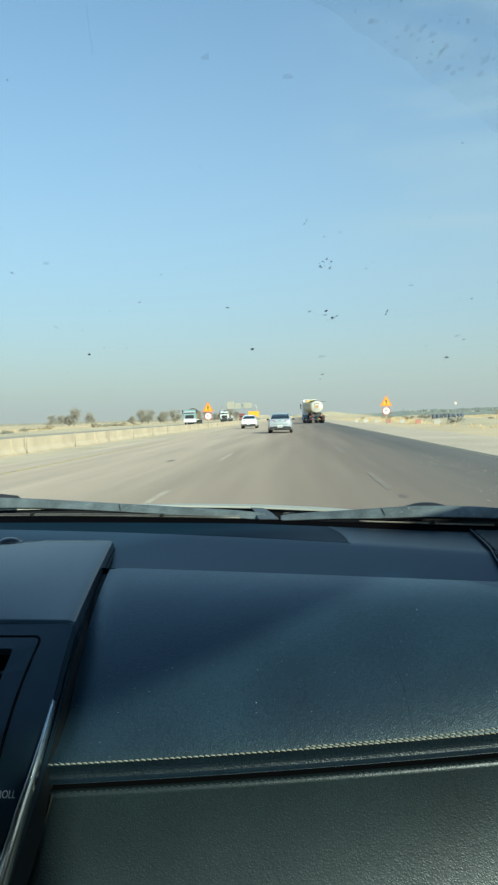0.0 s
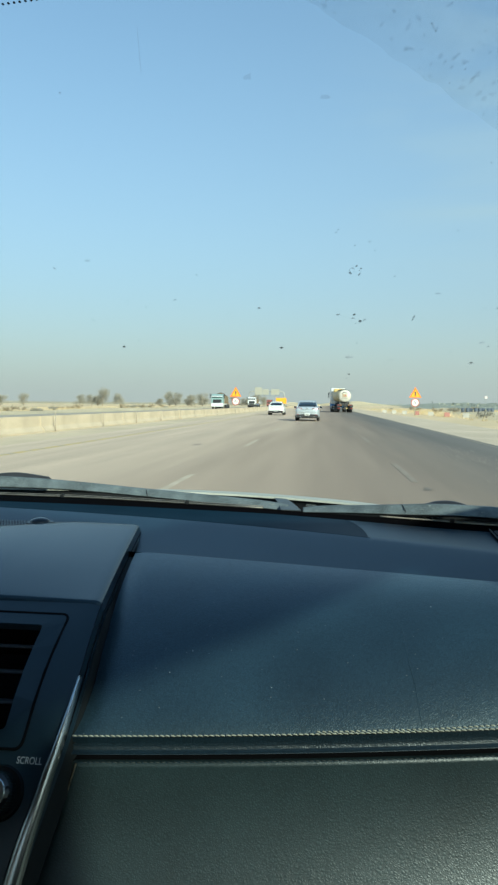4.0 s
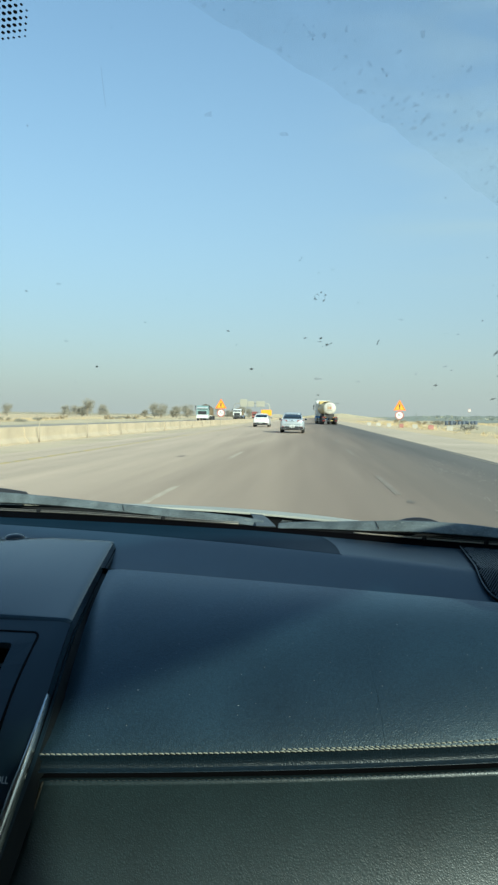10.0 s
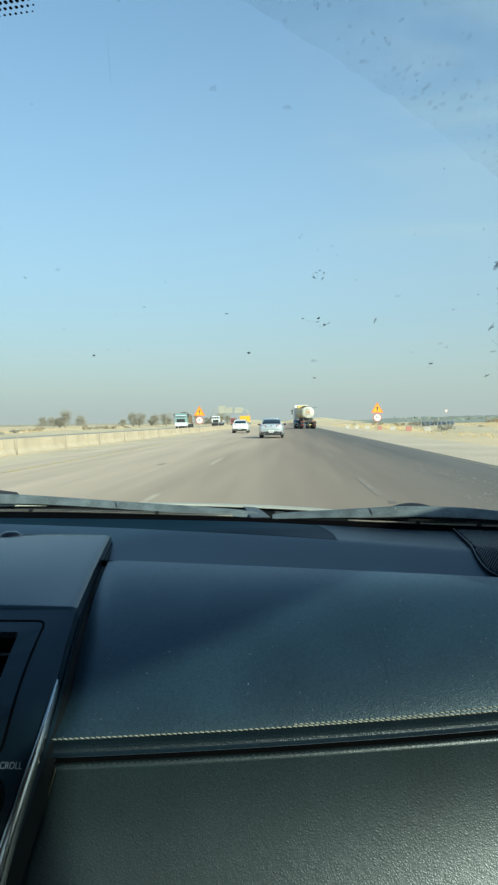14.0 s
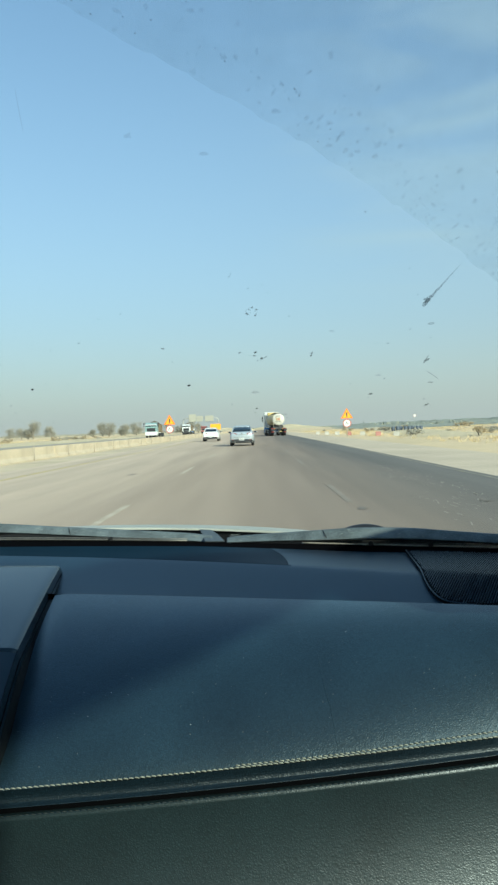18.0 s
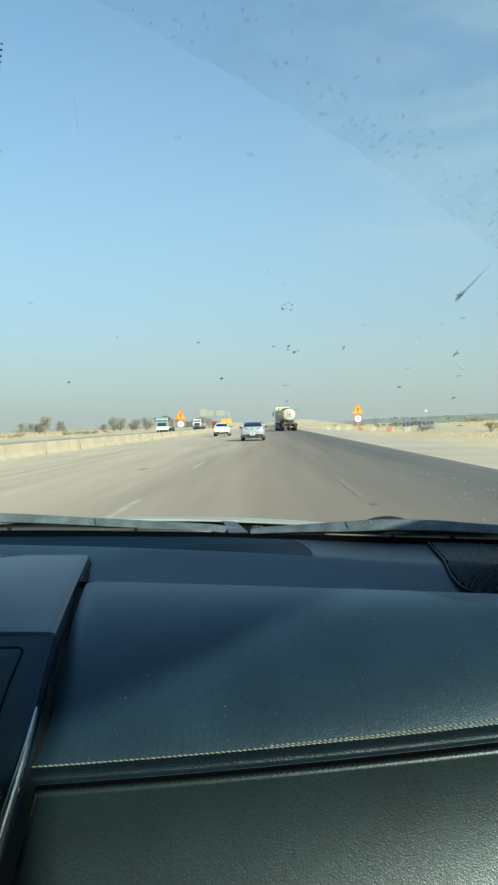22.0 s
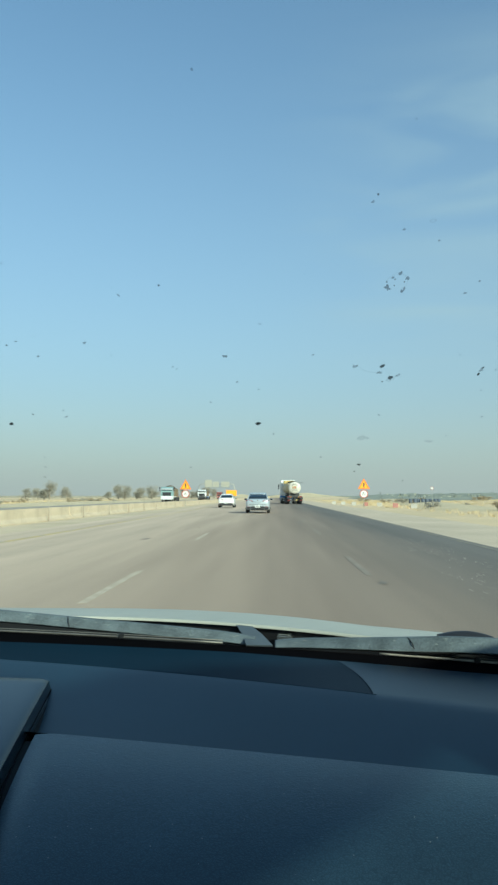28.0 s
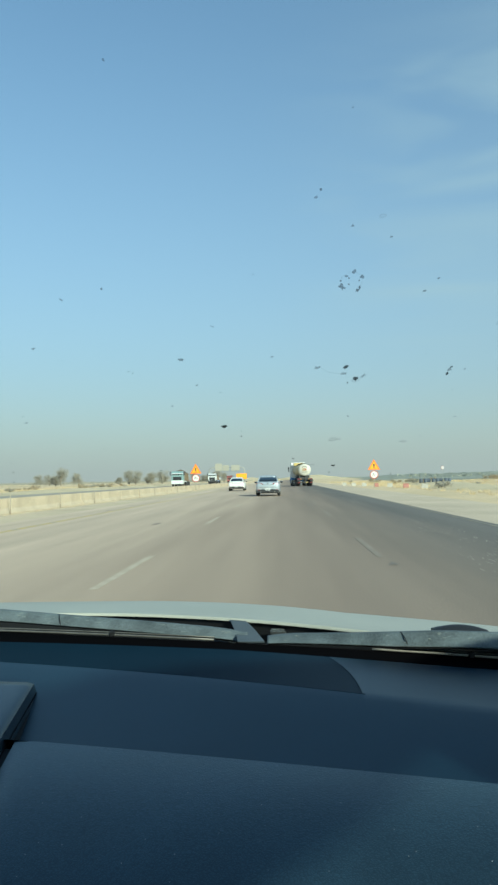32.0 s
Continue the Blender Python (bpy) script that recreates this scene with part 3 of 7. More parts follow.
# dark sheet added to stand for the shaded groove beside the console
part("gap_filler", sheet(pad_gap, 4, 40), DARK_FILL, dash, "dark sheet added in the groove between pad and console", True)


def shelf_z(x, y):
    """Height of the shelf: a dip behind the ridge, then a rise to the strip's edge."""
    k = ridge_at(max(x, -0.22))
    e = slot_edge(x)
    top = lip_z(x)
    if y > e:
        return top + (end_z(x) - top) * min(1.1, (y - e) / max(0.02, shelf_end(x) - e))
    v = max(0, (y - k.y) / (e - k.y))
    dip = -0.014 * (1 - min(1, max(0, (v - 0.14) / 0.86))) ** 1.3 * min(1, v / 0.14)
    return k.z + dip + (top - k.z) * v * v


def shelf_piece(x0, x1, whole):
    def at(u, v):
        x = x0 + (x1 - x0) * u
        k = ridge_at(max(x, -0.22))
        y = k.y + 0.0005 + ((shelf_end(x) if whole else slot_edge(x)) - k.y) * v
        return (x, y, shelf_z(x, y))
    return at


part("top_shelf", sheet(shelf_piece(0.05, X1, True), 40, 30), SHELF, dash, "smooth dark shelf under the windshield", True)
part("top_shelf", sheet(shelf_piece(-0.62, 0.0505, False), 50, 24), SHELF, dash, "smooth dark shelf under the windshield", True)


def strip_end(v):
    """The sunken strip runs out along a slanting line."""
    return 0.05 - 0.018 * v ** 2.2


def strip_drop(x, v=0.0):
    return 0.0008 + 0.027 * (1 - min(1, max(0, (x + 0.2) / (strip_end(v) + 0.2))) ** 1.6)


def recess(u, v):
    x = -0.62 + (strip_end(v) + 0.6215) * u
    y = slot_edge(x) + 0.0005 + (shelf_end(x) - slot_edge(x)) * v
    return (x, y, shelf_z(x, y + 0.001) - strip_drop(x, v) * (1 - v) ** 0.8)


def beside_recess(u, v):
    x = strip_end(v) + (0.0508 - strip_end(v)) * u
    y = slot_edge(x) + 0.0005 + (shelf_end(x) - slot_edge(x)) * v
    return (x, y, shelf_z(x, y))


part("top_shelf", sheet(beside_recess, 12, 10), SHELF, dash, "smooth dark shelf under the windshield", True)
recess_part = part("defroster_strip", sheet(recess, 72, 12), SHADED_SHELF, dash, "sunken dark strip along the glass", True)
# added backing that blocks light leaking through the gap at the strip's tip
part("leak_backing", box(0.045, 0.83, 1.066, 0.12, 0.16, 0.004, 0.001), VOID, dash)


def slot(u, v):
    x = -0.6 + 0.5 * u
    p = recess((x + 0.62) / 0.67, 0.12 + 0.3 * min(1, (1 - u) * 6) * v)
    return (p[0], p[1], p[2] + 0.0012)


# near-black sheet laid on the strip for the shade in the slot
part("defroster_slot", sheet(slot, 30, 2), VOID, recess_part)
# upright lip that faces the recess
part("recess_lip", sheet(lambda u, v: (-0.62 + 0.672 * u, slot_edge(-0.62 + 0.672 * u) + 0.0008 * v, lip_z(-0.62 + 0.672 * u) + 0.0001 - (strip_drop(-0.62 + 0.672 * u) + 0.003) * v), 40, 2), SHADED_SHELF, dash, smooth=True)

# stitched roll below the pad
DROPS = ((0.0, 0.0), (0.0008, -0.0024), (0.0014, -0.0048), (0.0014, -0.0072), (0.0008, -0.0092), (-0.0009, -0.0102), (-0.0024, -0.0108), (-0.0026, -0.0112), (0.0, -0.0115), (0.003, -0.0117))


def roll(u, v):
    x = X0 + 0.012 + (X1 - X0) * u
    a = stitch_at(x)
    k = v * (len(DROPS) - 1)
    i = min(int(k), len(DROPS) - 2)
    f = k - i
    dy, dz = (DROPS[i][n] * (1 - f) + DROPS[i + 1][n] * f for n in (0, 1))
    return (x, a.y + dy, a.z + dz)


part("stitched_roll", sheet(roll, 60, 32), ROLL, dash, "padded roll under the stitching", True)


def groove(u, v):
    x = X0 + 0.012 + (X1 - X0) * u
    a = stitch_at(x)
    return (x, a.y + 0.004 + 0.006 * math.sin(math.pi * v) - 0.004 * v, a.z - 0.0118 - 0.005 * v)


# near-black sheet: the groove's shade is put into its colour
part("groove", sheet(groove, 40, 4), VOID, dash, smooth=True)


def panel_left(w):
    """Where the leather's turned end stands, w from its top to its foot."""
    return -0.173 - 0.09 * w


def lower(u, v):
    w = max(0, v - 0.06) / 0.94
    x = panel_left(w) + (X1 - panel_left(w)) * u ** 1.25
    a = stitch_at(max(x, -0.175))
    turned = max(0, 1 - (x - panel_left(w)) / 0.008) ** 2
    if v < 0.06:
        # rolled upper edge
        s = v / 0.06
        return (x, a.y + 0.002 - 0.006 * s + 0.007 * turned, a.z - 0.0166 + 0.0005 * math.sin(math.pi * s) - 0.002 * turned)
    return (x, a.y - 0.004 - 0.25 * w * w + 0.009 * turned, a.z - 0.0166 - 0.29 * w)


part("lower_panel", sheet(lower, 90, 100), LEATHER, dash, "wrinkled black leather lower panel", True)
part("end_seam", tube([Vector(lower(0.03, 0.06 + 0.6 * k / 40)) + Vector((0, -0.0006, 0.0004)) for k in range(41)], [0.0007 * (1 - 0.8 * k / 40) for k in range(41)], 6), SEAM_BROWN, dash, "worn brown seam at the panel end", True)
# dark sheet added to fill the gap left of the leather
part("end_filler", sheet(lambda u, v: Vector(lower(0.0, 0.02 + 0.98 * v)) + Vector((0.004 - 0.07 * u, 0.003 + 0.012 * u, -0.002)), 6, 40), DARK_FILL, dash, "dark sheet filling the gap beside the console", True)


def stitches(name, mat, place, pitch, length, width, tilt, x_from, x_to, label):
    bm = bmesh.new()
    x = x_from
    rng = random.Random(4)
    while x < x_to:
        a, b = place(x), place(x + 0.002)
        d = (b - a).normalized()
        up = Vector((0, -0.55, 0.83))
        side = d.cross(up).normalized()
        c = a + up * 0.0008
        d2 = (d + side * tilt * rng.uniform(0.7, 1.3)).normalized()
        ring = []
        for s in (-0.5, -0.25, 0.25, 0.5):
            r = width * (0.35 if abs(s) > 0.4 else 1.0)
            mid = c + d2 * length * s + up * (0.0004 if abs(s) < 0.4 else -0.0003)
            w = d2.cross(up).normalized()
            ring.append([mid + w * r * math.cos(q) + up * r * math.sin(q) for q in (k * math.pi / 3 for k in range(6))])
        loft(ring, bm=bm)
        x += pitch
    return part(name, bm, mat, dash, label, True, kind="stuff")


stitches("stitching", THREAD, lambda x: stitch_at(x) + Vector((0, -0.0005, 0.0006)), 0.0038, 0.0038, 0.0005, 0.16, -0.168, 0.388, "cream thread seam")
stitches("upper_stitching", THREAD, lambda x: stitch_at(x) + Vector((0, 0.0014, 0.0034)) * min(1, max(0.45, x * 6)), 0.0038, 0.0034, 0.0005, 0.3, 0.0, 0.388, "second cream thread row")
stitches("lower_stitching", THREAD_DARK, lambda x: stitch_at(x) + Vector((0, -0.0036, -0.0166)), 0.0042, 0.0034, 0.00026, 0.1, -0.16, 0.388, "thin lower thread seam")

# speaker grille at the end of the shelf
G_IN = ((0.192, 0.85), (0.19, 0.82), (0.186, 0.76), (0.182, 0.7), (0.187, 0.667), (0.204, 0.653), (0.24, 0.638), (0.3, 0.62))


G_LINE = [tuple(along([(a, b, 0) for a, b in G_IN], k / 60))[:2] for k in range(61)]


def grille_plate(u, v):
    p = along([(a, b, 0) for a, b in G_IN], v)
    x = p.x + (0.388 - p.x) * u
    y = p.y + (shelf_end(x) - 0.006 - p.y if v < 0.001 else (shelf_end(x) - shelf_end(p.x)) * (1 - v)) * min(1, u * 3)
    return (x, y, shelf_z(x, y) + 0.0034)


grille = part("speaker_grille", sheet(grille_plate, 40, 60, 0.003), VOID, dash, "dark perforated speaker grille", True)
bm = bmesh.new()
for k in range(140):
    # fine slanting ribs across the plate
    x0, ya, yb = 0.03 + 0.0026 * k, 0.64, 0.905
    run = []
    for i in range(56):
        y = ya + (yb - ya) * i / 55
        x = x0 + (y - ya) * 0.52
        lim = min(((abs(b - y), a) for a, b in G_LINE))[1]
        if lim + 0.0012 < x < 0.385 and y < shelf_end(x) - 0.006 and y > 0.645:
            run.append((x, y, shelf_z(x, y) + 0.0038))
    if len(run) > 2:
        tube(run, 0.00065, 4, bm)
part("ribs", bm, SHELF, grille, kind="stuff")
part("grille_rim", tube([Vector(grille_plate(0, v)) + Vector((0, 0, 0.0005)) for v in np.linspace(0, 1, 40)], 0.0007, 8), SHELF, grille, smooth=True)

# faint upright crease in the pad
crease_line = [pad(0.4266, 0.6), pad(0.4276, 0.541), pad(0.4308, 0.425), pad(0.4358, 0.31), pad(0.4388, 0.157), pad(0.4394, 0.07)]
part("crease", tube([along(crease_line, k / 24) - Vector((0, -0.0001, 0.00024)) for k in range(25)], [0.0003 + 0.0003 * math.sin(math.pi * k / 24) for k in range(25)], 8), PAD, dash, smooth=True)

# pale crumbs of dust
rng = random.Random(11)
bm = bmesh.new()
for k in range(24):
    u, v = rng.random() ** 1.6 * 0.6, rng.random()
    own = bmesh.new()
    bmesh.ops.create_icosphere(own, subdivisions=1, radius=rng.uniform(0.0001, 0.00024))
    bmesh.ops.translate(own, vec=pad(u, v), verts=own.verts)
    merged(bm, own)
for x, y, z in (pad(0.12, 0.36), pad(0.15, 0.45), pad(0.47, 0.72), pad(0.26, 0.3), (0.008, 0.893, 1.067)):
    own = bmesh.new()
    bmesh.ops.create_icosphere(own, subdivisions=1, radius=0.0004)
    bmesh.ops.translate(own, vec=(x, y, z), verts=own.verts)
    merged(bm, own)
part("dust_crumbs", bm, PRINT, dash, kind="stuff")

# ---- centre console ----
console = thing("center_console", (-0.38, 0.6, 0.7), "dark satin center console with air vent and bright trim strip", "console")
RIM_LINE = ((-0.212, 0.816, 1.081), (-0.2015, 0.74, 1.0762), (-0.191, 0.665, 1.0708), (-0.1824, 0.605, 1.0658), (-0.176, 0.561, 1.062))
FACE_LINE = ((-0.176, 0.561, 1.062), (-0.1735, 0.528, 1.047), (-0.172, 0.496, 1.027), (-0.1745, 0.468, 1.0), (-0.1815, 0.446, 0.968), (-0.1905, 0.428, 0.93), (-0.1985, 0.412, 0.885), (-0.207, 0.402, 0.83))


def top_cover(u, v):
    p = along(RIM_LINE, v)
    x = p.x - 0.36 * u
    back = 0.63 * min(0.09, max(0, -0.287 - x)) * (1 - v)
    edge = 1 - min(1, u * 72)
    return (x, p.y - back, p.z + 0.007 * math.sin(math.pi * min(1, u * 1.2)) * math.sin(math.pi * (0.12 + 0.8 * v)) - 0.0015 * edge ** 2)


part("top_cover", sheet(top_cover, 72, 24, 0.01), CONSOLE_TOP, console, "grey satin top cover", True)


def face(u, v):
    p = along(FACE_LINE, 0.0035 + 0.9965 * v)
    x = p.x - 0.0004 - 0.36 * u
    edge = 1 - min(1, u * 36)
    return (x, p.y - 0.0008, p.z - 0.0008 - 0.0018 * edge ** 2)


bm = sheet(face, 72, 80)
hole = []
for q in bm.faces:
    c = q.calc_center_median()
    vs = [along(FACE_LINE, k / 200) for k in range(201)]
    v = min(range(201), key=lambda k: abs(vs[k].z - 0.0012 - c.z)) / 200
    if c.x < -0.209 and 0.096 < v < 0.452 and c.x > -0.375:
        hole.append(q)
bmesh.ops.delete(bm, geom=hole, context="FACES")
part("face_panel", bm, CONSOLE_FACE, console, "black console face", True)
# side wall under the rim
SIDE_LINE = [along(RIM_LINE, k / 12) for k in range(12)] + [along(FACE_LINE, k / 24) for k in range(25)]
part("side_wall", sheet(lambda u, v: along(SIDE_LINE, u) + Vector((0.0003 + 0.003 * v, 0.001 * v, -0.0014 - 0.014 * v)), 90, 3), CONSOLE_FACE, console, "dark console side", True)
part("side_seam", tube([along(SIDE_LINE, k / 60) + Vector((0.0022, 0, -0.0085)) for k in range(61)], 0.0005, 5), VOID, console)


def on_face(x, v, lift=0.0):
    """A point of the console face at that x, v from its top to its foot."""
    p = along(FACE_LINE, v)
    q = along(FACE_LINE, min(1, v + 0.01)) - along(FACE_LINE, max(0, v - 0.01))
    nrm = Vector((0, -abs(q.z), abs(q.y))).normalized()
    return Vector((x, p.y - 0.001, p.z - 0.0025)) + nrm * lift


# upper strip between the seam and the vent, then the vent's raised frame
VENT_IN = [(-0.2135, 0.111), (-0.2135, 0.428), (-0.37, 0.443), (-0.37, 0.106)]
bm = bmesh.new()


def quad_strip(bm, outer, inner, lift_o, lift_i):
    n = len(outer)
    a = [bm.verts.new(on_face(x, v, lift_o)) for x, v in outer]
    b = [bm.verts.new(on_face(x, v, lift_i)) for x, v in inner]
    for k in range(n):
        bm.faces.new((a[k], a[(k + 1) % n], b[(k + 1) % n], b[k]))


def rounded(outline, r, n=6):
    """A closed outline with its corners eased by r in x and its share in v."""
    out = []
    m = len(outline)
    for k, (x, v) in enumerate(outline):
        ax, av = outline[k - 1]
        bx, bv = outline[(k + 1) % m]
        la, lb = math.hypot(ax - x, (av - v) * 0.2), math.hypot(bx - x, (bv - v) * 0.2)
        p, q = (x + (ax - x) * r / la, v + (av - v) * r / la), (x + (bx - x) * r / lb, v + (bv - v) * r / lb)
        for i in range(n + 1):
            s = i / n
            out.append(((1 - s) ** 2 * p[0] + 2 * s * (1 - s) * x + s * s * q[0], (1 - s) ** 2 * p[1] + 2 * s * (1 - s) * v + s * s * q[1]))
    full = []
    for (a, b), (c, d) in zip(out, out[1:] + out[:1]):
        full += [(a + (c - a) * i / 4, b + (d - b) * i / 4) for i in range(4)]
    return full


O4 = [(-0.1965, 0.065), (-0.199, 0.472), (-0.38, 0.48), (-0.38, 0.058)]
I4 = VENT_IN
OUT, IN = rounded(O4, 0.006), rounded(I4, 0.003)
groove_line = [on_face(x, v, 0.0014) for x, v in OUT]
tube(groove_line + groove_line[:1], 0.0011, 6, bm)
vent = thing("air_vent", (-0.29, 0.5, 1.0), "black console air vent with horizontal slats", "air vent")
part("vent_groove", bm, VOID, vent, "dark groove round the vent")
bm = bmesh.new()
quad_strip(bm, OUT, IN, 0.0016, 0.0022)
quad_strip(bm, IN, [(x - 0.0015, v + (0.004 if v < 0.25 else -0.004)) for x, v in IN], 0.0022, -0.003)
part("vent_frame", bm, CONSOLE_FACE, vent, "flat frame round the vent", smooth=False)
bm = bmesh.new()
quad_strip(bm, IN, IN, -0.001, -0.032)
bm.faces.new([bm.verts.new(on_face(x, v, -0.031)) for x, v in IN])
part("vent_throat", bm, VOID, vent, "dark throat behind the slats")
for k, v in enumerate((0.18, 0.268, 0.356)):
    a, b = on_face(-0.2145, v, -0.004), on_face(-0.369, v, -0.004)
    part("slat", loft([[p + Vector((0, 0, 0.0012)), p + Vector((0, -0.0006, 0.0004)), p + Vector((0, 0, -0.0004)), p + Vector((0, 0.014, -0.0035)), p + Vector((0, 0.014, -0.0025))] for p in (a, b)]), BLACK_PLASTIC, vent)
part("adjuster", loft([[on_face(x, v, l) for v, l in ((0.258, 0.001), (0.28, 0.001), (0.285, -0.004), (0.253, -0.004))] for x in (-0.256, -0.264)]), GLOSS_BLACK, vent)

# bright trim down the console's edge
bm = bmesh.new()
rings = []
for k in range(41):
    s = k / 40
    v = 0.29 + 0.71 * s
    p = along(FACE_LINE, v)
    w = 0.0008 + 0.0052 * min(1, s * 1.6) ** 0.8
    c = p + Vector((0.0025, -0.002, 0.001))
    rings.append([c + Vector((-w, -0.0008, 0.0004)), c + Vector((-w * 0.4, -0.003, 0.0026)), c + Vector((w * 0.4, -0.0026, 0.002)), c + Vector((w, 0.001, -0.0006)), c + Vector((0, 0.004, -0.003))])
part("trim_strip", loft(rings), CHROME, console, "bright satin metal strip", True)
# dark flank under the console's rim, down to the pad
bm = sheet(lambda u, v: along(RIM_LINE + FACE_LINE[1:], u) + Vector((0.003 + 0.003 * v, 0.002 + 0.012 * v, -0.012 - 0.02 * v)), 60, 3)
part("flank", bm, DARK_FILL, console, "dark soft flank of the console", smooth=True)

# knob and its printed word
bm = bmesh.new()
kc = on_face(-0.2085, 0.57, 0.0)
nrm = (on_face(-0.2085, 0.57, 0.01) - kc).normalized()
rod(kc, kc + nrm * 0.004, 0.0175, 0.0165, 40, bm)
knob = part("tuning_knob", rod(kc + nrm * 0.003, kc + nrm * 0.016, 0.0135, 0.0125, 40), GLOSS_BLACK, console, "round black tuning knob", True)
part("knob_ring", bm, GLOSS_BLACK, knob)
side = Vector((1, 0, 0))
rise = nrm.cross(side)
bm = bmesh.new()
for k in range(40):
    a = 2 * math.pi * k / 40
    d = side * math.cos(a) + rise * math.sin(a)
    rod(kc + nrm * 0.005 + d * 0.0134, kc + nrm * 0.015 + d * 0.0127, 0.0005, 0.0005, 5, bm)
part("grip_ribs", bm, CONSOLE_TOP, knob, "fine grip ribs")
part("knob_cap", rod(kc + nrm * 0.0158, kc + nrm * 0.0168, 0.0105, 0.0098, 40), CHROME, knob)


def words(text, size, matrix, mat, parent, name="lettering"):
    cu = bpy.data.curves.new(name, "FONT")
    cu.body, cu.size, cu.align_x, cu.align_y = text, size, "CENTER", "CENTER"
    cu.extrude = 0.0001
    tmp = new("words", cu)
    bpy.context.view_layer.update()
    me = bpy.data.meshes.new_from_object(tmp.evaluated_get(bpy.context.evaluated_depsgraph_get()))
    bpy.data.objects.remove(tmp)
    me.transform(matrix)
    bm = bmesh.new()
    bm.from_mesh(me)
    bpy.data.meshes.remove(me)
    return part(name, bm, mat, parent)


tc = on_face(-0.1915, 0.497, 0.0018)
tn = (on_face(-0.1915, 0.497, 0.01) - on_face(-0.1915, 0.497, 0)).normalized()
tx = Vector((1, 0, 0))
ty = tn.cross(tx)
words("SCROLL", 0.0058, Matrix.Translation(tc) @ Matrix((tx, ty, tn)).transposed().to_4x4() @ Matrix.Diagonal((0.85, 1.1, 1, 1)), PRINT, console)

# pressed safety words low on the leather panel
ww = (0.4153 - 0.06) / 0.94
ux = ((0.0935 - panel_left(ww)) / (X1 - panel_left(ww))) ** 0.8
pa, pb2, pc = (Vector(lower(ux + d, v)) for d, v in ((0, 0.412), (0.03, 0.412), (0, 0.4026)))
tx = (pb2 - pa).normalized()
tn = tx.cross(pc - pa).normalized()
ty = tn.cross(tx)
pressed = words("SRS AIRBAG", 0.0108, Matrix.Translation(pa) @ Matrix((tx, ty, tn)).transposed().to_4x4(), ROLL, dash, "pressed_lettering")
for vert in pressed.data.vertices:
    p = vert.co + BASE[dash]
    a = stitch_at(p.x)
    w = (a.z - 0.0166 - p.z) / 0.29
    vert.co.y = a.y - 0.004 - 0.25 * w * w - 0.0011 - 0.5 * max(0, (p - pa).dot(tn)) - BASE[dash].y

# small round sunlight sensor and grille behind the top cover
sensor = thing("light_sensor", (-0.33, 0.812, 1.08), "small dark round light sensor on the dashboard", "sensor")
bm = bmesh.new()
bmesh.ops.create_uvsphere(bm, u_segments=24, v_segments=10, radius=0.012, matrix=Matrix.Translation((-0.33, 0.812, 1.082)) @ Matrix.Diagonal((1, 1, 0.45, 1)))
part("dome", bm, GLOSS_BLACK, sensor, smooth=True)
part("rim", rod((-0.33, 0.812, 1.078), (-0.33, 0.812, 1.0825), 0.0165, 0.015, 30), SHELF, sensor)
mid_grille = thing("dash_grille", (-0.4, 0.8, 1.07), "dark perforated grille set in the dashboard", "grille")
part("plate", sheet(lambda u, v: (-0.56 + (0.275 - 0.02 * (1 - v)) * u, 0.77 + 0.07 * v - 0.01 * u, 1.0796), 12, 4, 0.012), SHELF, mid_grille)
# flat black dots give the dark of the holes; the plate is not pierced
bm = bmesh.new()
for i in range(72):
    for j in range(17):
        x, y = -0.552 + 0.0036 * (i + 0.5 * (j % 2)), 0.7735 + 0.0039 * j
        y -= 0.01 * (x + 0.56) / 0.275
        if x < -0.294 - 0.0012 * (16 - j):
            bm.faces.new([bm.verts.new((x + 0.0012 * math.cos(q), y + 0.0014 * math.sin(q), 1.0802)) for q in (k * math.pi / 3 for k in range(6))])
part("hole_dots", bm, VOID, mid_grille, "flat black dots in place of perforations", kind="stuff")
button = thing("round_button", (-0.2885, 0.614, 1.06), "round black button set flush in the console top", "button")
part("cap", bevelled(rod((-0.2885, 0.614, 1.062), (-0.2885, 0.6135, 1.0692), 0.0105, 0.0102, 36), 0.0008), VOID, button)
part("rim", rod((-0.2885, 0.614, 1.062), (-0.2885, 0.6135, 1.0686), 0.0116, 0.0114, 36), CONSOLE_FACE, button)

# ---- windshield ----
shield = thing("windshield", (0.0, 0.98, 1.06), "dusty windshield glass with bug splats and a wiped arc", "windshield")


def pane(u, v):
    return on_glass(-1.08 + 1.46 * u, 1.082 + 0.358 * v)


glass = part("pane", sheet(pane, 48, 16), GLASS, shield, "clear glass", True)
glass.visible_shadow = False


def sweep_edge(x):
    """Height on the glass where the wiper's arc ends."""
    return 1.388 - 0.345 * (x + 0.004) - 0.45 * max(0, x + 0.004) ** 2


def unwiped(u, v):
    x = -0.36 + 0.76 * u
    low = sweep_edge(x) + 0.0012 * noise.noise(Vector((x * 90, 2, 0))) + 0.0006 * noise.noise(Vector((x * 400, 5, 0)))
    return on_glass(x, low + (1.455 - low) * v, 0.002)


part("dust_film", sheet(unwiped, 220, 8), FILM, shield, "grey dust above the wiped arc", True).visible_shadow = False


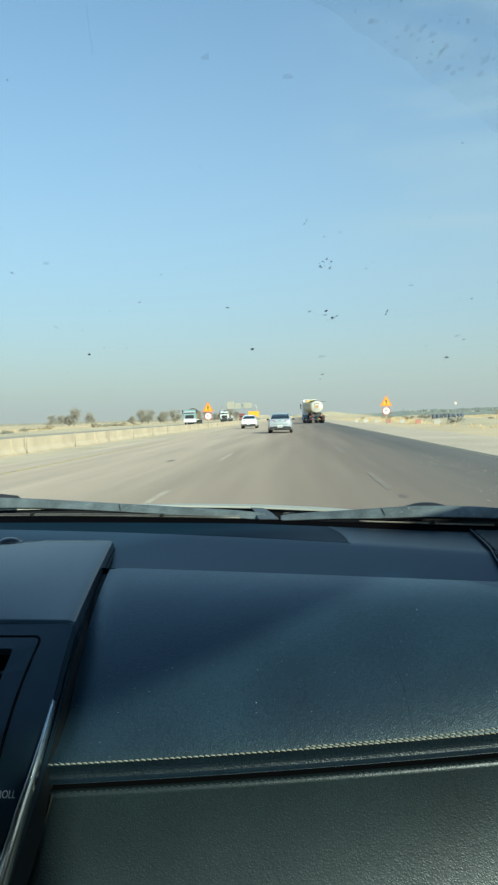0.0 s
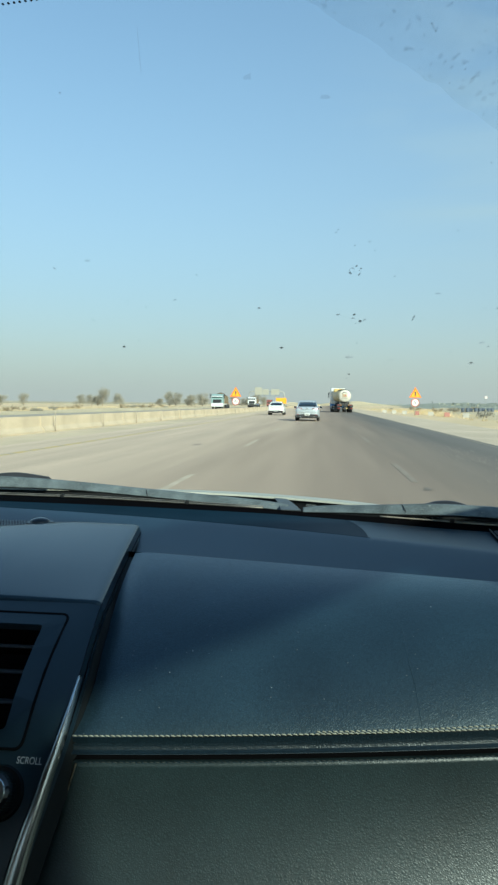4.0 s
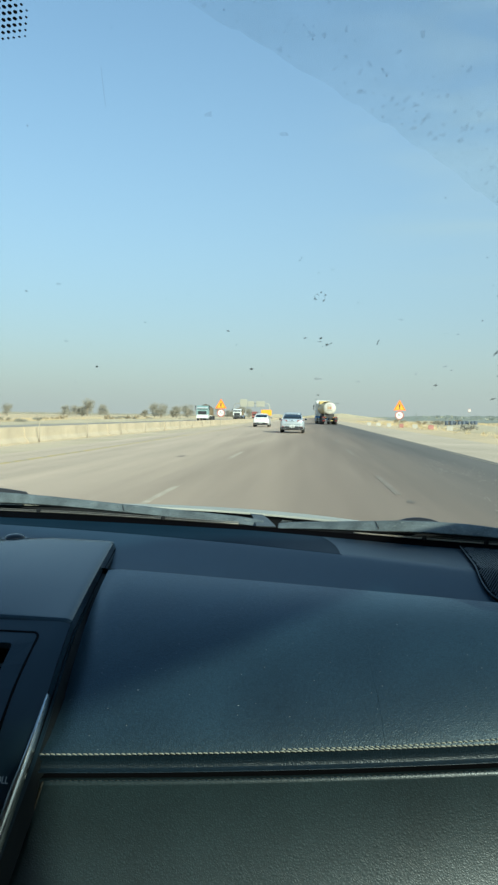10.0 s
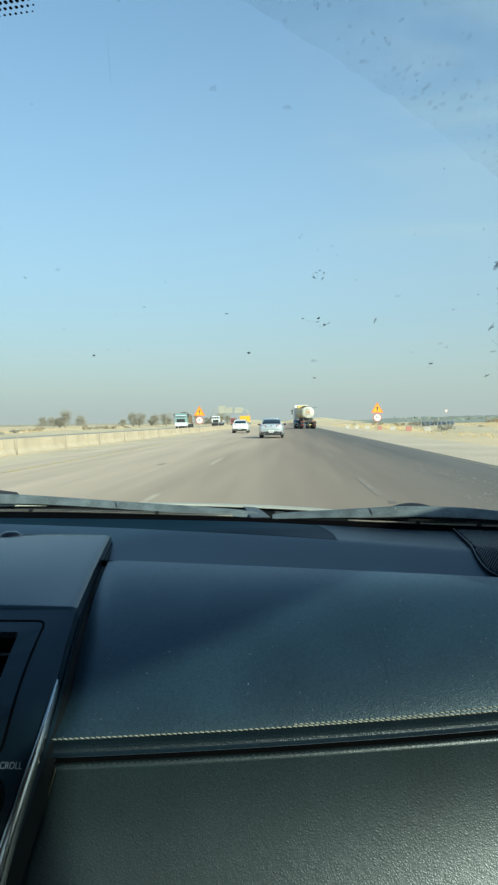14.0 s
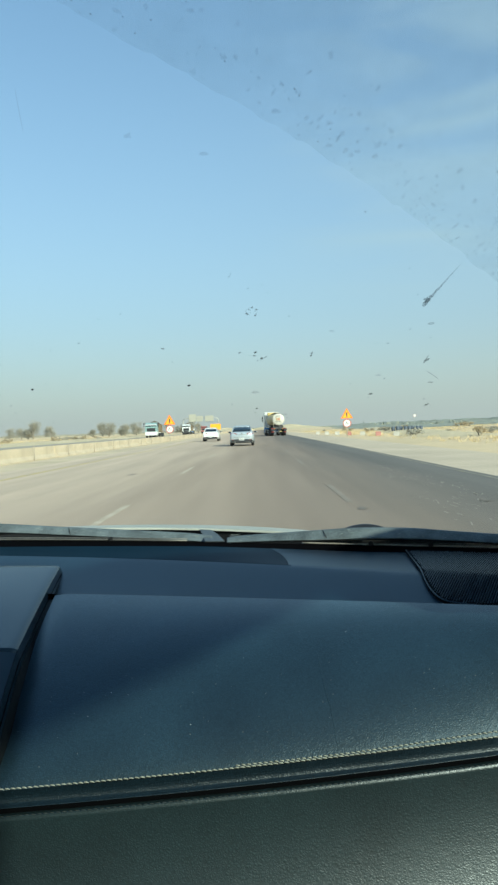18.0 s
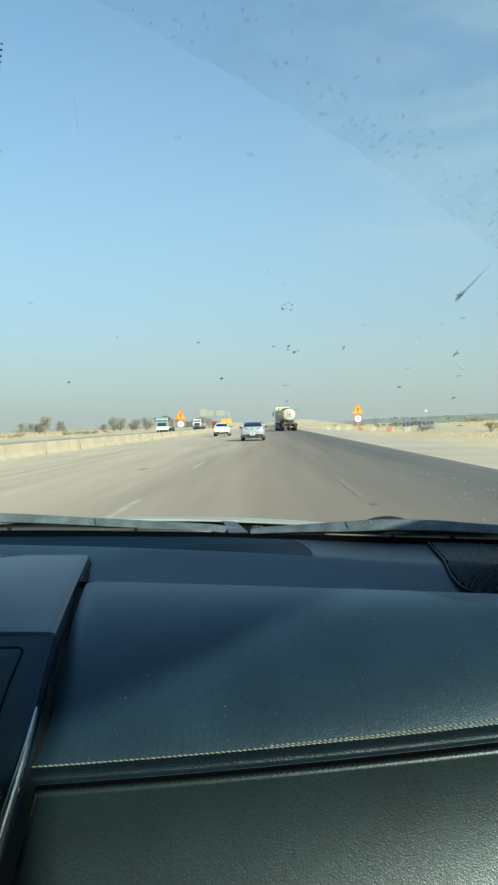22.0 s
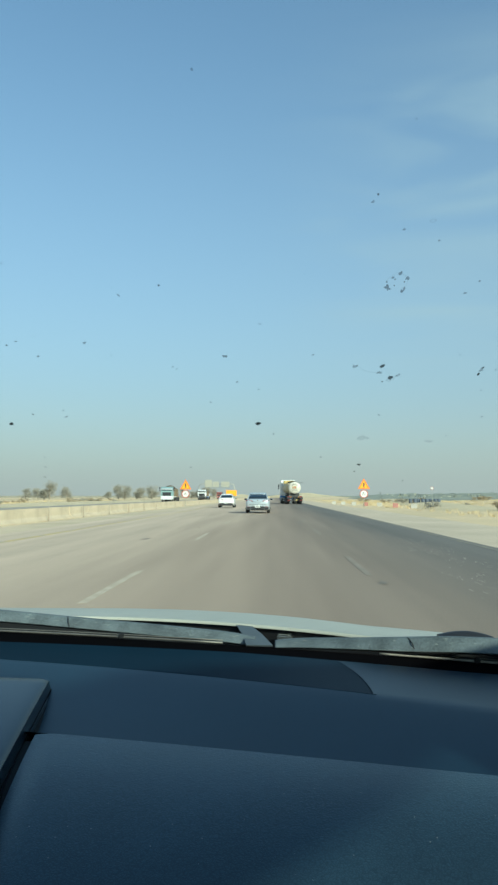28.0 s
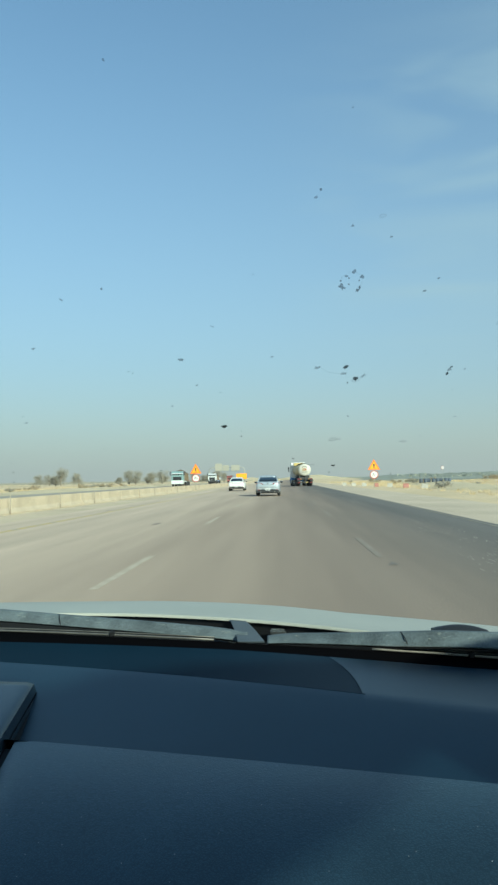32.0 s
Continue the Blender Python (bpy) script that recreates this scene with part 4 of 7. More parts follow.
def splat(bm, x, z, size, seed, stretch=1.0, turn=0.0):
    rng = random.Random(seed)
    c = on_glass(x, z, 0.001)
    ux, uz = Vector((1, 0, 0)), Vector((0, -0.91, 0.41))
    ring = []
    n = 13 if size > 0.0006 else 9
    for k in range(n):
        a = 2 * math.pi * k / n
        r = size * (rng.uniform(0.4, 1.1) if size > 0.0006 else rng.uniform(0.5, 1.05))
        p, q = r * math.cos(a) * stretch, r * math.sin(a)
        p, q = p * math.cos(turn) - q * math.sin(turn), p * math.sin(turn) + q * math.cos(turn)
        ring.append(c + ux * p + uz * q * 1.6)
    lift = Vector((0, -0.41, -0.91)) * size * 0.1
    vs = [bm.verts.new(p) for p in ring]
    top = bm.verts.new(c + lift)
    bot = bm.verts.new(c - lift * 0.2)
    for k in range(n):
        bm.faces.new((vs[k], vs[(k + 1) % n], top))
        bm.faces.new((vs[(k + 1) % n], vs[k], bot))
    return bm


SPLATS = ((-0.0345, 1.2692, 0.001, 1.7), (-0.169, 1.2712, 0.001, 1.6), (0.16, 1.247, 0.0012, 1.4), (0.113, 1.257, 0.0011, 2.0), (0.021, 1.2495, 0.0008, 1.5),
          (0.0192, 1.246, 0.0006, 0.8), (-0.048, 1.294, 0.0008, 1.5), (-0.071, 1.314, 0.0006, 1.2), (0.146, 1.278, 0.0012, 2.0), (0.131, 1.31, 0.0022, 1.0),
          (-0.19, 1.318, 0.0007, 1.3), (-0.147, 1.3, 0.0005, 1.0), (-0.17, 1.244, 0.0006, 1.3), (0.0075, 1.3285, 0.0004, 1.2))
for k, (x, z, s, st) in enumerate(SPLATS):
    part("bug_splat", splat(bmesh.new(), x, z, s * 1.15, k, st, 0.5 * math.sin(k)), SPECK, shield, smooth=False)
# dark cores of the two blackest specks
for k, (x, z) in enumerate(((-0.0344, 1.2692), (-0.0338, 1.2694), (-0.1692, 1.2712), (-0.1686, 1.2714), (0.021, 1.2495))):
    part("bug_splat", splat(bmesh.new(), x, z, 0.00085, 70 + k, 1.5, 0.3), CORE, shield)
# a burst of bits round a faint ring
for k, (dx, dz, r, st, turn) in enumerate(((-0.0036, -0.0012, 0.0007, 1.7, -0.6), (-0.0043, 0.0004, 0.0003, 1.0, 0), (-0.002, 0.0014, 0.0004, 1.4, 0.5), (-0.001, 0.0009, 0.0003, 1.0, 0), (0.0004, 0.0024, 0.0005, 1.8, 0.4),
                                          (-0.0009, -0.0007, 0.0003, 1.0, 0), (0.004, 0.0009, 0.0006, 0.9, 0.3), (0.0031, 0.0, 0.0003, 1.0, 0), (0.0037, -0.0018, 0.0005, 0.8, 0.2), (0.0028, -0.0024, 0.0005, 1.3, 0.5))):
    part("bug_splat", splat(bmesh.new(), 0.0195 + 0.85 * dx, 1.3108 + 0.85 * dz, 1.5 * r, 40 + k, st, turn), SPECK, shield)
for k, (q0, q1) in enumerate(((1.7, 3.0), (0.4, 1.3), (-1.0, 0.1))):
    ring = [on_glass(0.0195 + 0.0037 * math.cos(q), 1.3108 + 0.0021 * math.sin(q) + 0.0002 * math.sin(5 * q), 0.001) for q in (q0 + (q1 - q0) * i / 8 for i in range(9))]
    part("dried_rim", tube(ring, [0.00008 + 0.0002 * math.sin(math.pi * i / 8) * (0.6 + 0.4 * math.sin(i * 2.3)) for i in range(9)], 5), BLOTCH, shield)
# a smeared hit: dark core with a slanting leg, a halo and a thin tail
for k, (dx, dz, r, st, turn, m) in enumerate(((0.0, 0.0, 0.0007, 1.6, -0.5, CORE), (0.0004, -0.0003, 0.0014, 1.5, 0.2, BLOTCH), (-0.0045, 0.0038, 0.0006, 2.2, 0.5, CORE), (-0.0054, 0.0018, 0.0008, 1.5, 0.0, FAINT),
                                             (-0.0165, 0.0042, 0.0007, 1.7, 0.2, FAINT), (-0.0032, -0.0012, 0.0004, 1.0, 0.0, SPECK), (0.003, 0.0008, 0.0007, 1.6, 0.4, FAINT))):
    part("bug_splat", splat(bmesh.new(), 0.0259 + dx, 1.2848 + dz, 1.35 * r, 80 + k, st, turn), m, shield)
part("smear_tail", tube([on_glass(0.0259 + a, 1.2848 + b, 0.001) for a, b in ((-0.0155, 0.0044), (-0.012, 0.0026), (-0.009, 0.0021), (-0.0055, 0.0017))], [0.00008, 0.0002, 0.00016, 0.0003], 5), BLOTCH, shield)
# an upright comma-shaped hit
for k, (dx, dz, r, st, turn, m) in enumerate(((0.0, 0.0007, 0.0011, 0.75, 0.0, FAINT), (-0.0004, -0.0007, 0.0007, 0.8, -0.3, CORE), (0.0003, 0.0014, 0.0004, 1.2, 0.4, SPECK))):
    part("bug_splat", splat(bmesh.new(), 0.0628 + dx, 1.2853 + dz, 1.3 * r, 90 + k, st, turn), m, shield)
bm = bmesh.new()
rng = random.Random(5)
for k in range(110):
    splat(bm, rng.uniform(-0.3, 0.3), rng.uniform(1.13, 1.4), rng.choice((0.0002, 0.00025, 0.00035, 0.0005)), 100 + k, rng.uniform(1, 2), rng.uniform(-0.6, 0.6))
for k in range(70):
    splat(bm, rng.uniform(-0.2, 0.2), rng.gauss(1.27, 0.025), rng.choice((0.0003, 0.0004, 0.0006)), 2100 + k, rng.uniform(1, 2.2), rng.uniform(-0.6, 0.6))
for k in range(150):
    x = rng.uniform(-0.05, 0.3)
    splat(bm, x, sweep_edge(x) + abs(rng.gauss(0, 0.012)), rng.choice((0.0002, 0.00025, 0.0004)), 300 + k, 1.2)
part("fine_specks", bm, FAINT, shield, kind="stuff").visible_shadow = False
bm = bmesh.new()
for k in range(520):
    x = -0.05 + 0.33 * rng.random() ** 0.55
    splat(bm, x, sweep_edge(x) + 0.0004 + abs(rng.gauss(0, 0.011)), 0.0003 + 0.0011 * rng.random() ** 2, 1300 + k, rng.uniform(1, 1.8), rng.uniform(-1, 1))
part("dust_blotches", bm, BLOTCH, shield, kind="stuff").visible_shadow = False
bm = bmesh.new()
for k, (x, z, s) in enumerate(((-0.183, 1.289, 0.003), (0.053, 1.26, 0.0022), (0.02, 1.262, 0.003), (-0.037, 1.376, 0.0026), (-0.001, 1.369, 0.0024), (0.075, 1.298, 0.002), (-0.163, 1.321, 0.0025), (0.115, 1.27, 0.0024))):
    splat(bm, x, z, s * 0.6, 700 + k, 1.9)
part("pale_smears", bm, SMEAR, shield, kind="stuff").visible_shadow = False
# long streak and a thin upright scratch
bm = bmesh.new()
for k in range(22):
    s = k / 21
    splat(bm, 0.1305 + 0.012 * s, 1.308 + 0.0155 * s, 0.0016 * (1 - s) ** 1.4 + 0.0004, 900 + k, 1.0)
part("long_streak", bm, FAINT, shield)
for k, (x, z, r, flat) in enumerate(((0.1392, 1.2982, 0.0017, 0.55), (0.1554, 1.2632, 0.0018, 0.4), (0.0268, 1.3229, 0.0009, 0.7))):
    # dried rims of drops
    ring = [on_glass(x + r * math.cos(q), z + r * flat * 0.45 * math.sin(q), 0.001) for q in (2 * math.pi * i / 20 for i in range(21))]
    part("dried_rim", tube(ring, [0.00012 + 0.00016 * abs(math.sin(i * 1.3 + k)) for i in range(21)], 5), BLOTCH if k > 1 else FAINT, shield)
bm = bmesh.new()
for k, (x, z, size) in enumerate(((0.0062, 1.3274, 0.0005), (0.0179, 1.3218, 0.0005), (0.127, 1.296, 0.0006), (0.1421, 1.2907, 0.0006), (0.0305, 1.319, 0.0004), (0.1335, 1.2945, 0.0003))):
    splat(bm, x, z, size, 1700 + k, 1.5, 0.2)
tube([on_glass(0.1447, 1.2764, 0.001), on_glass(0.1452, 1.2785, 0.001), on_glass(0.146, 1.281, 0.001)], [0.0008, 0.0005, 0.00012], 6, bm)
tube([on_glass(0.1499, 1.2705, 0.001), on_glass(0.155, 1.2678, 0.001), on_glass(0.1595, 1.2656, 0.001)], 0.00018, 5, bm)
part("small_splats", bm, FAINT, shield, kind="stuff").visible_shadow = False
part("scratch", tube([on_glass(-0.0838, 1.3895, 0.001), on_glass(-0.0858, 1.385, 0.001), on_glass(-0.0878, 1.38, 0.001)], 0.00022, 5), BLOTCH, shield)

# printed dots round the mirror's foot
bm = bmesh.new()
for i in range(56):
    for j in range(48):
        x = -0.225 + 0.0027 * (i + 0.5 * (j % 2))
        z = 1.395 + 0.00117 * j
        # rounded lower corner
        cx, cz, cr = -0.1222, 1.4026, 0.0145
        dx, dz = max(0, x - cx), max(0, cz - z) * 2.3
        edge = 1 - math.hypot(dx, dz) / cr
        if edge < 0:
            continue
        r = 0.00098 * min(1, 0.45 + edge * 1.2)
        c = on_glass(x, z, 0.0012)
        vs = [bm.verts.new(c + Vector((r * math.cos(a), -0.91 * r * math.sin(a), 0.41 * r * math.sin(a)))) for a in (k * math.pi / 4 for k in range(8))]
        bm.faces.new(vs)
part("frit_dots", bm, FRIT, shield, "black dotted print", kind="stuff").visible_shadow = False

# black band at the glass's foot, and the metal strip above it
def band_top(x):
    return 1.0868 - 0.006 * min(1, max(0, (x + 0.33) / 0.5))


part("foot_band", sheet(lambda u, v: (lambda x: Vector((x, shelf_end(x) - 0.004, end_z(x) - 0.004)).lerp(Vector((x, shelf_end(x) + 0.02, band_top(x))), v))(-1.05 + 1.4 * u), 60, 4), BAND, shield, "black band at the glass foot", True)
for a, b in ((-0.95, -0.078), (0.072, 0.34)):
    xs = [a + (b - a) * k / 30 for k in range(31)]
    strip_part = part("edge_strip", tube([(x, shelf_end(x) + 0.021, band_top(x) + 0.0018) for x in xs], 0.0011, 6), EDGE_METAL if a < 0 else BRIGHT_STRIP, shield, "thin dull metal strip", True)
    part("edge_lip", tube([(x, shelf_end(x) + 0.024, band_top(x) + 0.0036) for x in xs], 0.0006, 6), EDGE_METAL, strip_part, "thin brown metal lip", True)
for x in (-0.37, -0.184, 0.156, 0.225):
    part("edge_clip", box(x, shelf_end(x) + 0.021, band_top(x) + 0.0026, 0.0055, 0.006, 0.006, 0.0012), SEAL, shield)
bm = bmesh.new()
for k in range(560):
    x = -0.95 + 0.0023 * k
    box(x, shelf_end(x) + 0.0195, band_top(x) + 0.0002, 0.0012, 0.0012, 0.0014, bm=bm)
part("band_teeth", bm, BAND, shield, "fine dotted edge of the black band", kind="stuff")
cowl = thing("cowl", (0.0, 1.0, 1.03), "dusty dark plastic cowl below the windshield", "cowl")


def cowl_top(u, v):
    x = -1.05 + 1.42 * u
    y0 = shelf_end(x) + 0.028
    return (x, y0 + (hood_edge(x) + 0.03 - y0) * v, 1.078 - 0.016 * math.sin(math.pi * v) - 0.006 * v)


def hood_edge(x):
    return max(1.072 - 0.9 * max(0, x + 0.28, -0.44 - x) ** 2, shelf_end(x) + 0.06)


part("cowl_panel", sheet(cowl_top, 50, 8, 0.03), COWL, cowl, smooth=True)


def bar(stations):
    """A long moulded bar through (x, y, foot, top) stations, with a rounded back."""
    pts = [Vector(s[:3]) for s in stations]
    tops = [Vector((s[0], s[1], s[3])) for s in stations]
    rings = []
    for k in range(61):
        p, q = along(pts, k / 60), along(tops, k / 60)
        h = q.z - p.z
        rings.append([p + Vector((0, a, h * b)) for a, b in ((-0.0118, 0.0), (-0.0116, 0.07), (-0.0075, 0.5), (-0.0035, 0.93), (-0.0022, 1.0), (0.002, 1.0), (0.011, 0.6), (0.011, -0.1), (-0.009, -0.12))])
    return loft(rings)


def wiper(name, rows, seam, label):
    stations = [(x, shelf_end(x) + off, a, b) for x, off, a, b in rows]
    mid = stations[len(stations) // 2]
    w = thing(name, mid[:3], label, "wiper", "windshield wipers")
    part("blade_cover", bar(stations), RUBBER, w, "grey dusty blade cover", True)
    part("wiping_edge", bar([(x, y + 0.002, a - 0.0022, a + 0.0002) for x, y, a, b in stations]), SEAL, w, "black wiping edge", True)
    pts, tops = [Vector(s[:3]) for s in stations], [Vector((s[0], s[1], s[3])) for s in stations]
    p, q = along(pts, seam), along(tops, seam)
    part("joint", tube([p + Vector((0.004, -0.0122, 0)), p.lerp(q, 0.6) + Vector((0.002, -0.0098, 0)), q + Vector((-0.001, -0.0015, 0.0001))], 0.0005, 6), SEAL, w)
    # dried splashes and scratches on the cover
    rng, bm = random.Random(len(label)), bmesh.new()
    for k in range(46):
        p, q = along(pts, rng.uniform(0.05, 0.97)), rng.uniform(0.15, 0.9)
        x, ln = p.x, rng.uniform(0.0006, 0.003)
        h = min(tops, key=lambda v: abs(v.x - x)).z - min(pts, key=lambda v: abs(v.x - x)).z
        y, z = p.y - 0.0118 + 0.009 * q - 0.0003, p.z + h * q
        tube([(x - ln, y, z - 0.0002), (x, y - 0.0002, z), (x + ln, y, z + rng.uniform(-0.0006, 0.0006))], rng.uniform(0.00012, 0.00035), 5, bm)
    part("dried_splashes", bm, DUST_FLECK, w, "pale dried splashes", kind="stuff")
    return w


LEFT_ROWS = ((-0.85, 0.05, 1.1, 1.115), (-0.6, 0.05, 1.098, 1.114), (-0.5, 0.055, 1.0966, 1.1118), (-0.4, 0.055, 1.0965, 1.1085), (-0.33, 0.055, 1.0945, 1.1046), (-0.25, 0.055, 1.0903, 1.0997), (-0.15, 0.055, 1.0853, 1.0944), (-0.08, 0.055, 1.0822, 1.0905), (-0.046, 0.05, 1.0805, 1.0875))
RIGHT_ROWS = ((-0.026, 0.052, 1.0797, 1.0845), (0.0, 0.05, 1.0816, 1.0885), (0.05, 0.035, 1.086, 1.0945), (0.1, 0.027, 1.0887, 1.0997), (0.14, 0.025, 1.0911, 1.1028), (0.2, 0.025, 1.0918, 1.1034), (0.25, 0.025, 1.0905, 1.1003), (0.3, 0.025, 1.0883, 1.0975), (0.36, 0.025, 1.0855, 1.0945))
left_wiper = wiper("wiper", LEFT_ROWS, 0.623, "dusty grey windshield wiper lying at the glass foot")
right_wiper = wiper("wiper", RIGHT_ROWS, 0.372, "dusty grey wiper with a raised arm pivot")
part("arm_pivot", bar([(0.13, 0.918, 1.096, 1.1), (0.14, 0.913, 1.098, 1.1035), (0.152, 0.908, 1.099, 1.1053), (0.164, 0.902, 1.099, 1.1048), (0.174, 0.897, 1.098, 1.1025)]), BLACK_PLASTIC, right_wiper, smooth=True)
part("arm_pivot", bar([(-0.5, 1.04, 1.1, 1.113), (-0.46, 1.04, 1.1, 1.1165), (-0.41, 1.04, 1.1, 1.111)]), BLACK_PLASTIC, left_wiper, smooth=True)
part("cowl_bridge", loft([[Vector((x - w, y, z)), Vector((x + w, y, z)), Vector((x + w, y + 0.001, z - 0.0015)), Vector((x - w, y + 0.001, z - 0.0015))] for x, y, z, w in ((-0.061, 1.032, 1.0879, 0.0078), (-0.05, 0.985, 1.0868, 0.0105), (-0.041, 0.938, 1.0848, 0.013))]), BRIDGE_RUBBER, cowl, "pale grey strip across the cowl")
part("washer_nozzle", box(-0.0156, 1.0, 1.081, 0.017, 0.01, 0.0055, 0.0015), CHROME, cowl, "small clear washer nozzle")
hood = thing("hood", (-0.36, 1.6, 0.95), "white painted car hood below the windshield", "hood")


def hood_top(u, v):
    x = -1.15 + 1.58 * u
    d = 1.25 * v ** 1.5
    side = max(0, 0.55 * (x + 0.05), -0.67 - x)
    fall = 0.09 * d + 0.11 * d * d if d < 0.4 else 0.0536 + 0.178 * (d - 0.4)
    return (x, hood_edge(x) + d, 1.0893 - fall - 0.25 * side ** 2 * min(1, d / 0.1))


part("skin", sheet(hood_top, 60, 30, 0.003), WHITE_PAINT, hood, smooth=True)
# added dark wall, standing for the dark cowl recess under the hood edge
part("cowl_gap_wall", sheet(lambda u, v: (-1.05 + 1.36 * u, hood_edge(-1.05 + 1.36 * u) + 0.006, 1.0865 - 0.03 * v), 60, 2), SEAL, hood, "dark wall added under the hood edge to close the cowl gap")

# ---- the rest of the cabin: unseen, shaped to shade the dashboard ----
cabin = thing("car_cabin", (-0.36, 0.0, 0.3), "pale-lined car cabin with dark trim", "car interior")


def roof(u, v):
    x = -1.02 + 1.32 * u
    y = glass_y(x, 1.43) - 1.68 * v
    return (x, y, 1.432 + 0.03 * math.sin(math.pi * min(1, v * 1.3)) + 0.02 * math.sin(math.pi * u))


part("headliner", sheet(roof, 20, 16), HEADLINER, cabin, smooth=True)
for side, x in ((1, 0.40), (-1, -1.12)):
    rail = [on_glass(x + 0.0 * side, 1.06), on_glass(x - 0.05 * side, 1.25), on_glass(x - 0.1 * side, 1.40), Vector((x - 0.11 * side, -0.2, 1.45)), Vector((x - 0.1 * side, -0.9, 1.44)), Vector((x - 0.08 * side, -1.7, 1.36))]
    part("roof_rail", tube([along(rail, k / 30) for k in range(31)], [0.022 + 0.026 * min(1, k / 12) for k in range(31)], 10), TRIM_DARK, cabin, smooth=True)
    part("door_trim", box(x + 0.02 * side, -0.35, 0.6, 0.06, 2.6, 0.72, 0.02), TRIM_DARK, cabin)
    wx = x - 0.07 * side
    # three unseen pieces added to block sun and shape its patch on the pad
    part("sun_block_panel", box(wx + 0.02 * side, -1.035, 1.17, 0.04, 1.53, 0.52, 0.015), TRIM_DARK, cabin, "unseen dark panel added behind the front door to block sun")
    part("shadow_edge_frame", sheet(lambda u, v: Vector((wx, 0.8 - 1.07 * u, 1.151 + 0.2725 * u)).lerp(Vector((wx - 0.03 * side, 0.8 - 1.07 * u, 1.151 + 0.2725 * u + 0.04 + 0.075 * min(1, max(0, (u - 0.23) / 0.27)))), v * min(1, 0.3 + u * 4)), 14, 2), TRIM_DARK, cabin)
    part("shelf_sun_block", prism([(0.36, 1.21), (0.5, 1.12), (0.8, 1.11), (0.8, 1.155), (0.36, 1.27)], wx + 0.002, wx + 0.012, axis="x", bevel=0.002), TRIM_DARK, cabin, "unseen corner panel added to keep sun off the shelf")
    part("door_glass", loft([[Vector((x, y0, 0.95)), Vector((x + 0.004, y0, 0.95)), Vector((x - 0.1 * side + 0.004, y1, 1.43)), Vector((x - 0.1 * side, y1, 1.43))] for y0, y1 in ((0.75, 0.2), (-1.4, -1.3))]), SIDE_GLASS, cabin)
part("rear_wall", box(CENTRE, -1.75, 0.8, 1.4, 0.08, 0.55, 0.02), TRIM_DARK, cabin)
part("floor_pan", box(CENTRE, -0.4, 0.28, 1.5, 2.8, 0.06, 0.01), TRIM_DARK, cabin)
part("firewall", box(CENTRE, 0.95, 0.65, 1.46, 0.05, 0.75, 0.01), TRIM_DARK, cabin)
part("rear_glass", sheet(lambda u, v: (-0.95 + 1.18 * u, -1.72 - 0.0 + 0.35 * v, 1.07 + 0.36 * v), 10, 4), SIDE_GLASS, cabin).visible_shadow = False


# ---- the car's outer body ----
body = thing("white_sedan", (CENTRE, 0.2, 0.3), "white painted sedan driving on the highway", "car")
part("roof_skin", sheet(lambda u, v: Vector(roof(u, v)) + Vector((0, 0, 0.028)), 20, 16, 0.02), WHITE_PAINT, body, "white roof", True)


def arch(y, r, n=12):
    return [(y + r * math.cos(math.pi * k / n), 0.3 + r * math.sin(math.pi * k / n)) for k in range(n + 1)]


SIDE = [(2.34, 0.3)] + arch(1.45, 0.4) + arch(-1.45, 0.4) + [(-2.2, 0.32), (-2.28, 0.6), (-2.2, 0.95), (-1.75, 1.0), (0.75, 0.93), (1.05, 0.96), (1.7, 0.9), (2.2, 0.78), (2.36, 0.6)]
for sx in (-1, 1):
    xs = CENTRE + sx * 0.83
    shell = part("body_side", prism(SIDE, min(xs, xs - 0.05 * sx), max(xs, xs - 0.05 * sx), axis="x", bevel=0.015), WHITE_PAINT, body, "white fender and doors")
    for y in (0.95, -0.2, -1.25):
        part("door_seam", box(xs + sx * 0.001, y, 0.62, 0.006, 0.008, 0.56), SEAL, shell)
    for y in (0.0, -1.05):
        part("door_handle", box(xs + sx * 0.012, y, 0.84, 0.03, 0.2, 0.03, 0.008), WHITE_PAINT, shell)
    m = part("side_mirror", box(xs + sx * 0.12, 0.72, 1.02, 0.2, 0.1, 0.14, 0.035), WHITE_PAINT, body, smooth=True)
    part("mirror_glass", box(xs + sx * 0.12, 0.668, 1.02, 0.16, 0.006, 0.1, 0.01), GLOSS_BLACK, m)
    part("mirror_foot", box(xs + sx * 0.02, 0.72, 0.97, 0.12, 0.05, 0.05, 0.01), SEAL, m)
    part("headlamp", box(CENTRE + sx * 0.62, 2.28, 0.68, 0.36, 0.14, 0.13, 0.04), PRINT, body, "clear headlamp")
    part("tail_lamp", box(CENTRE + sx * 0.64, -2.24, 0.84, 0.34, 0.12, 0.16, 0.03), DARK_RED, body, "red tail lamp")
part("front_bumper", loft([[(x, 2.12, z), (x, 2.4 - 0.35 * abs(x - CENTRE) ** 3, z), (x, 2.42 - 0.35 * abs(x - CENTRE) ** 3, z - 0.12), (x, 2.38 - 0.35 * abs(x - CENTRE) ** 3, 0.24), (x, 2.12, 0.24)] for x in np.linspace(CENTRE - 0.82, CENTRE + 0.82, 13) for z in (0.64,)]), WHITE_PAINT, body, smooth=False)
part("front_grille", box(CENTRE, 2.36, 0.52, 0.9, 0.08, 0.14, 0.02), SEAL, body, "black grille")
part("nose_panel", sheet(lambda u, v: (CENTRE - 0.8 + 1.6 * u, 2.2 + 0.16 * v, 0.8 - 0.16 * v - 0.05 * (2 * u - 1) ** 2), 10, 4, 0.02), WHITE_PAINT, body, smooth=True)
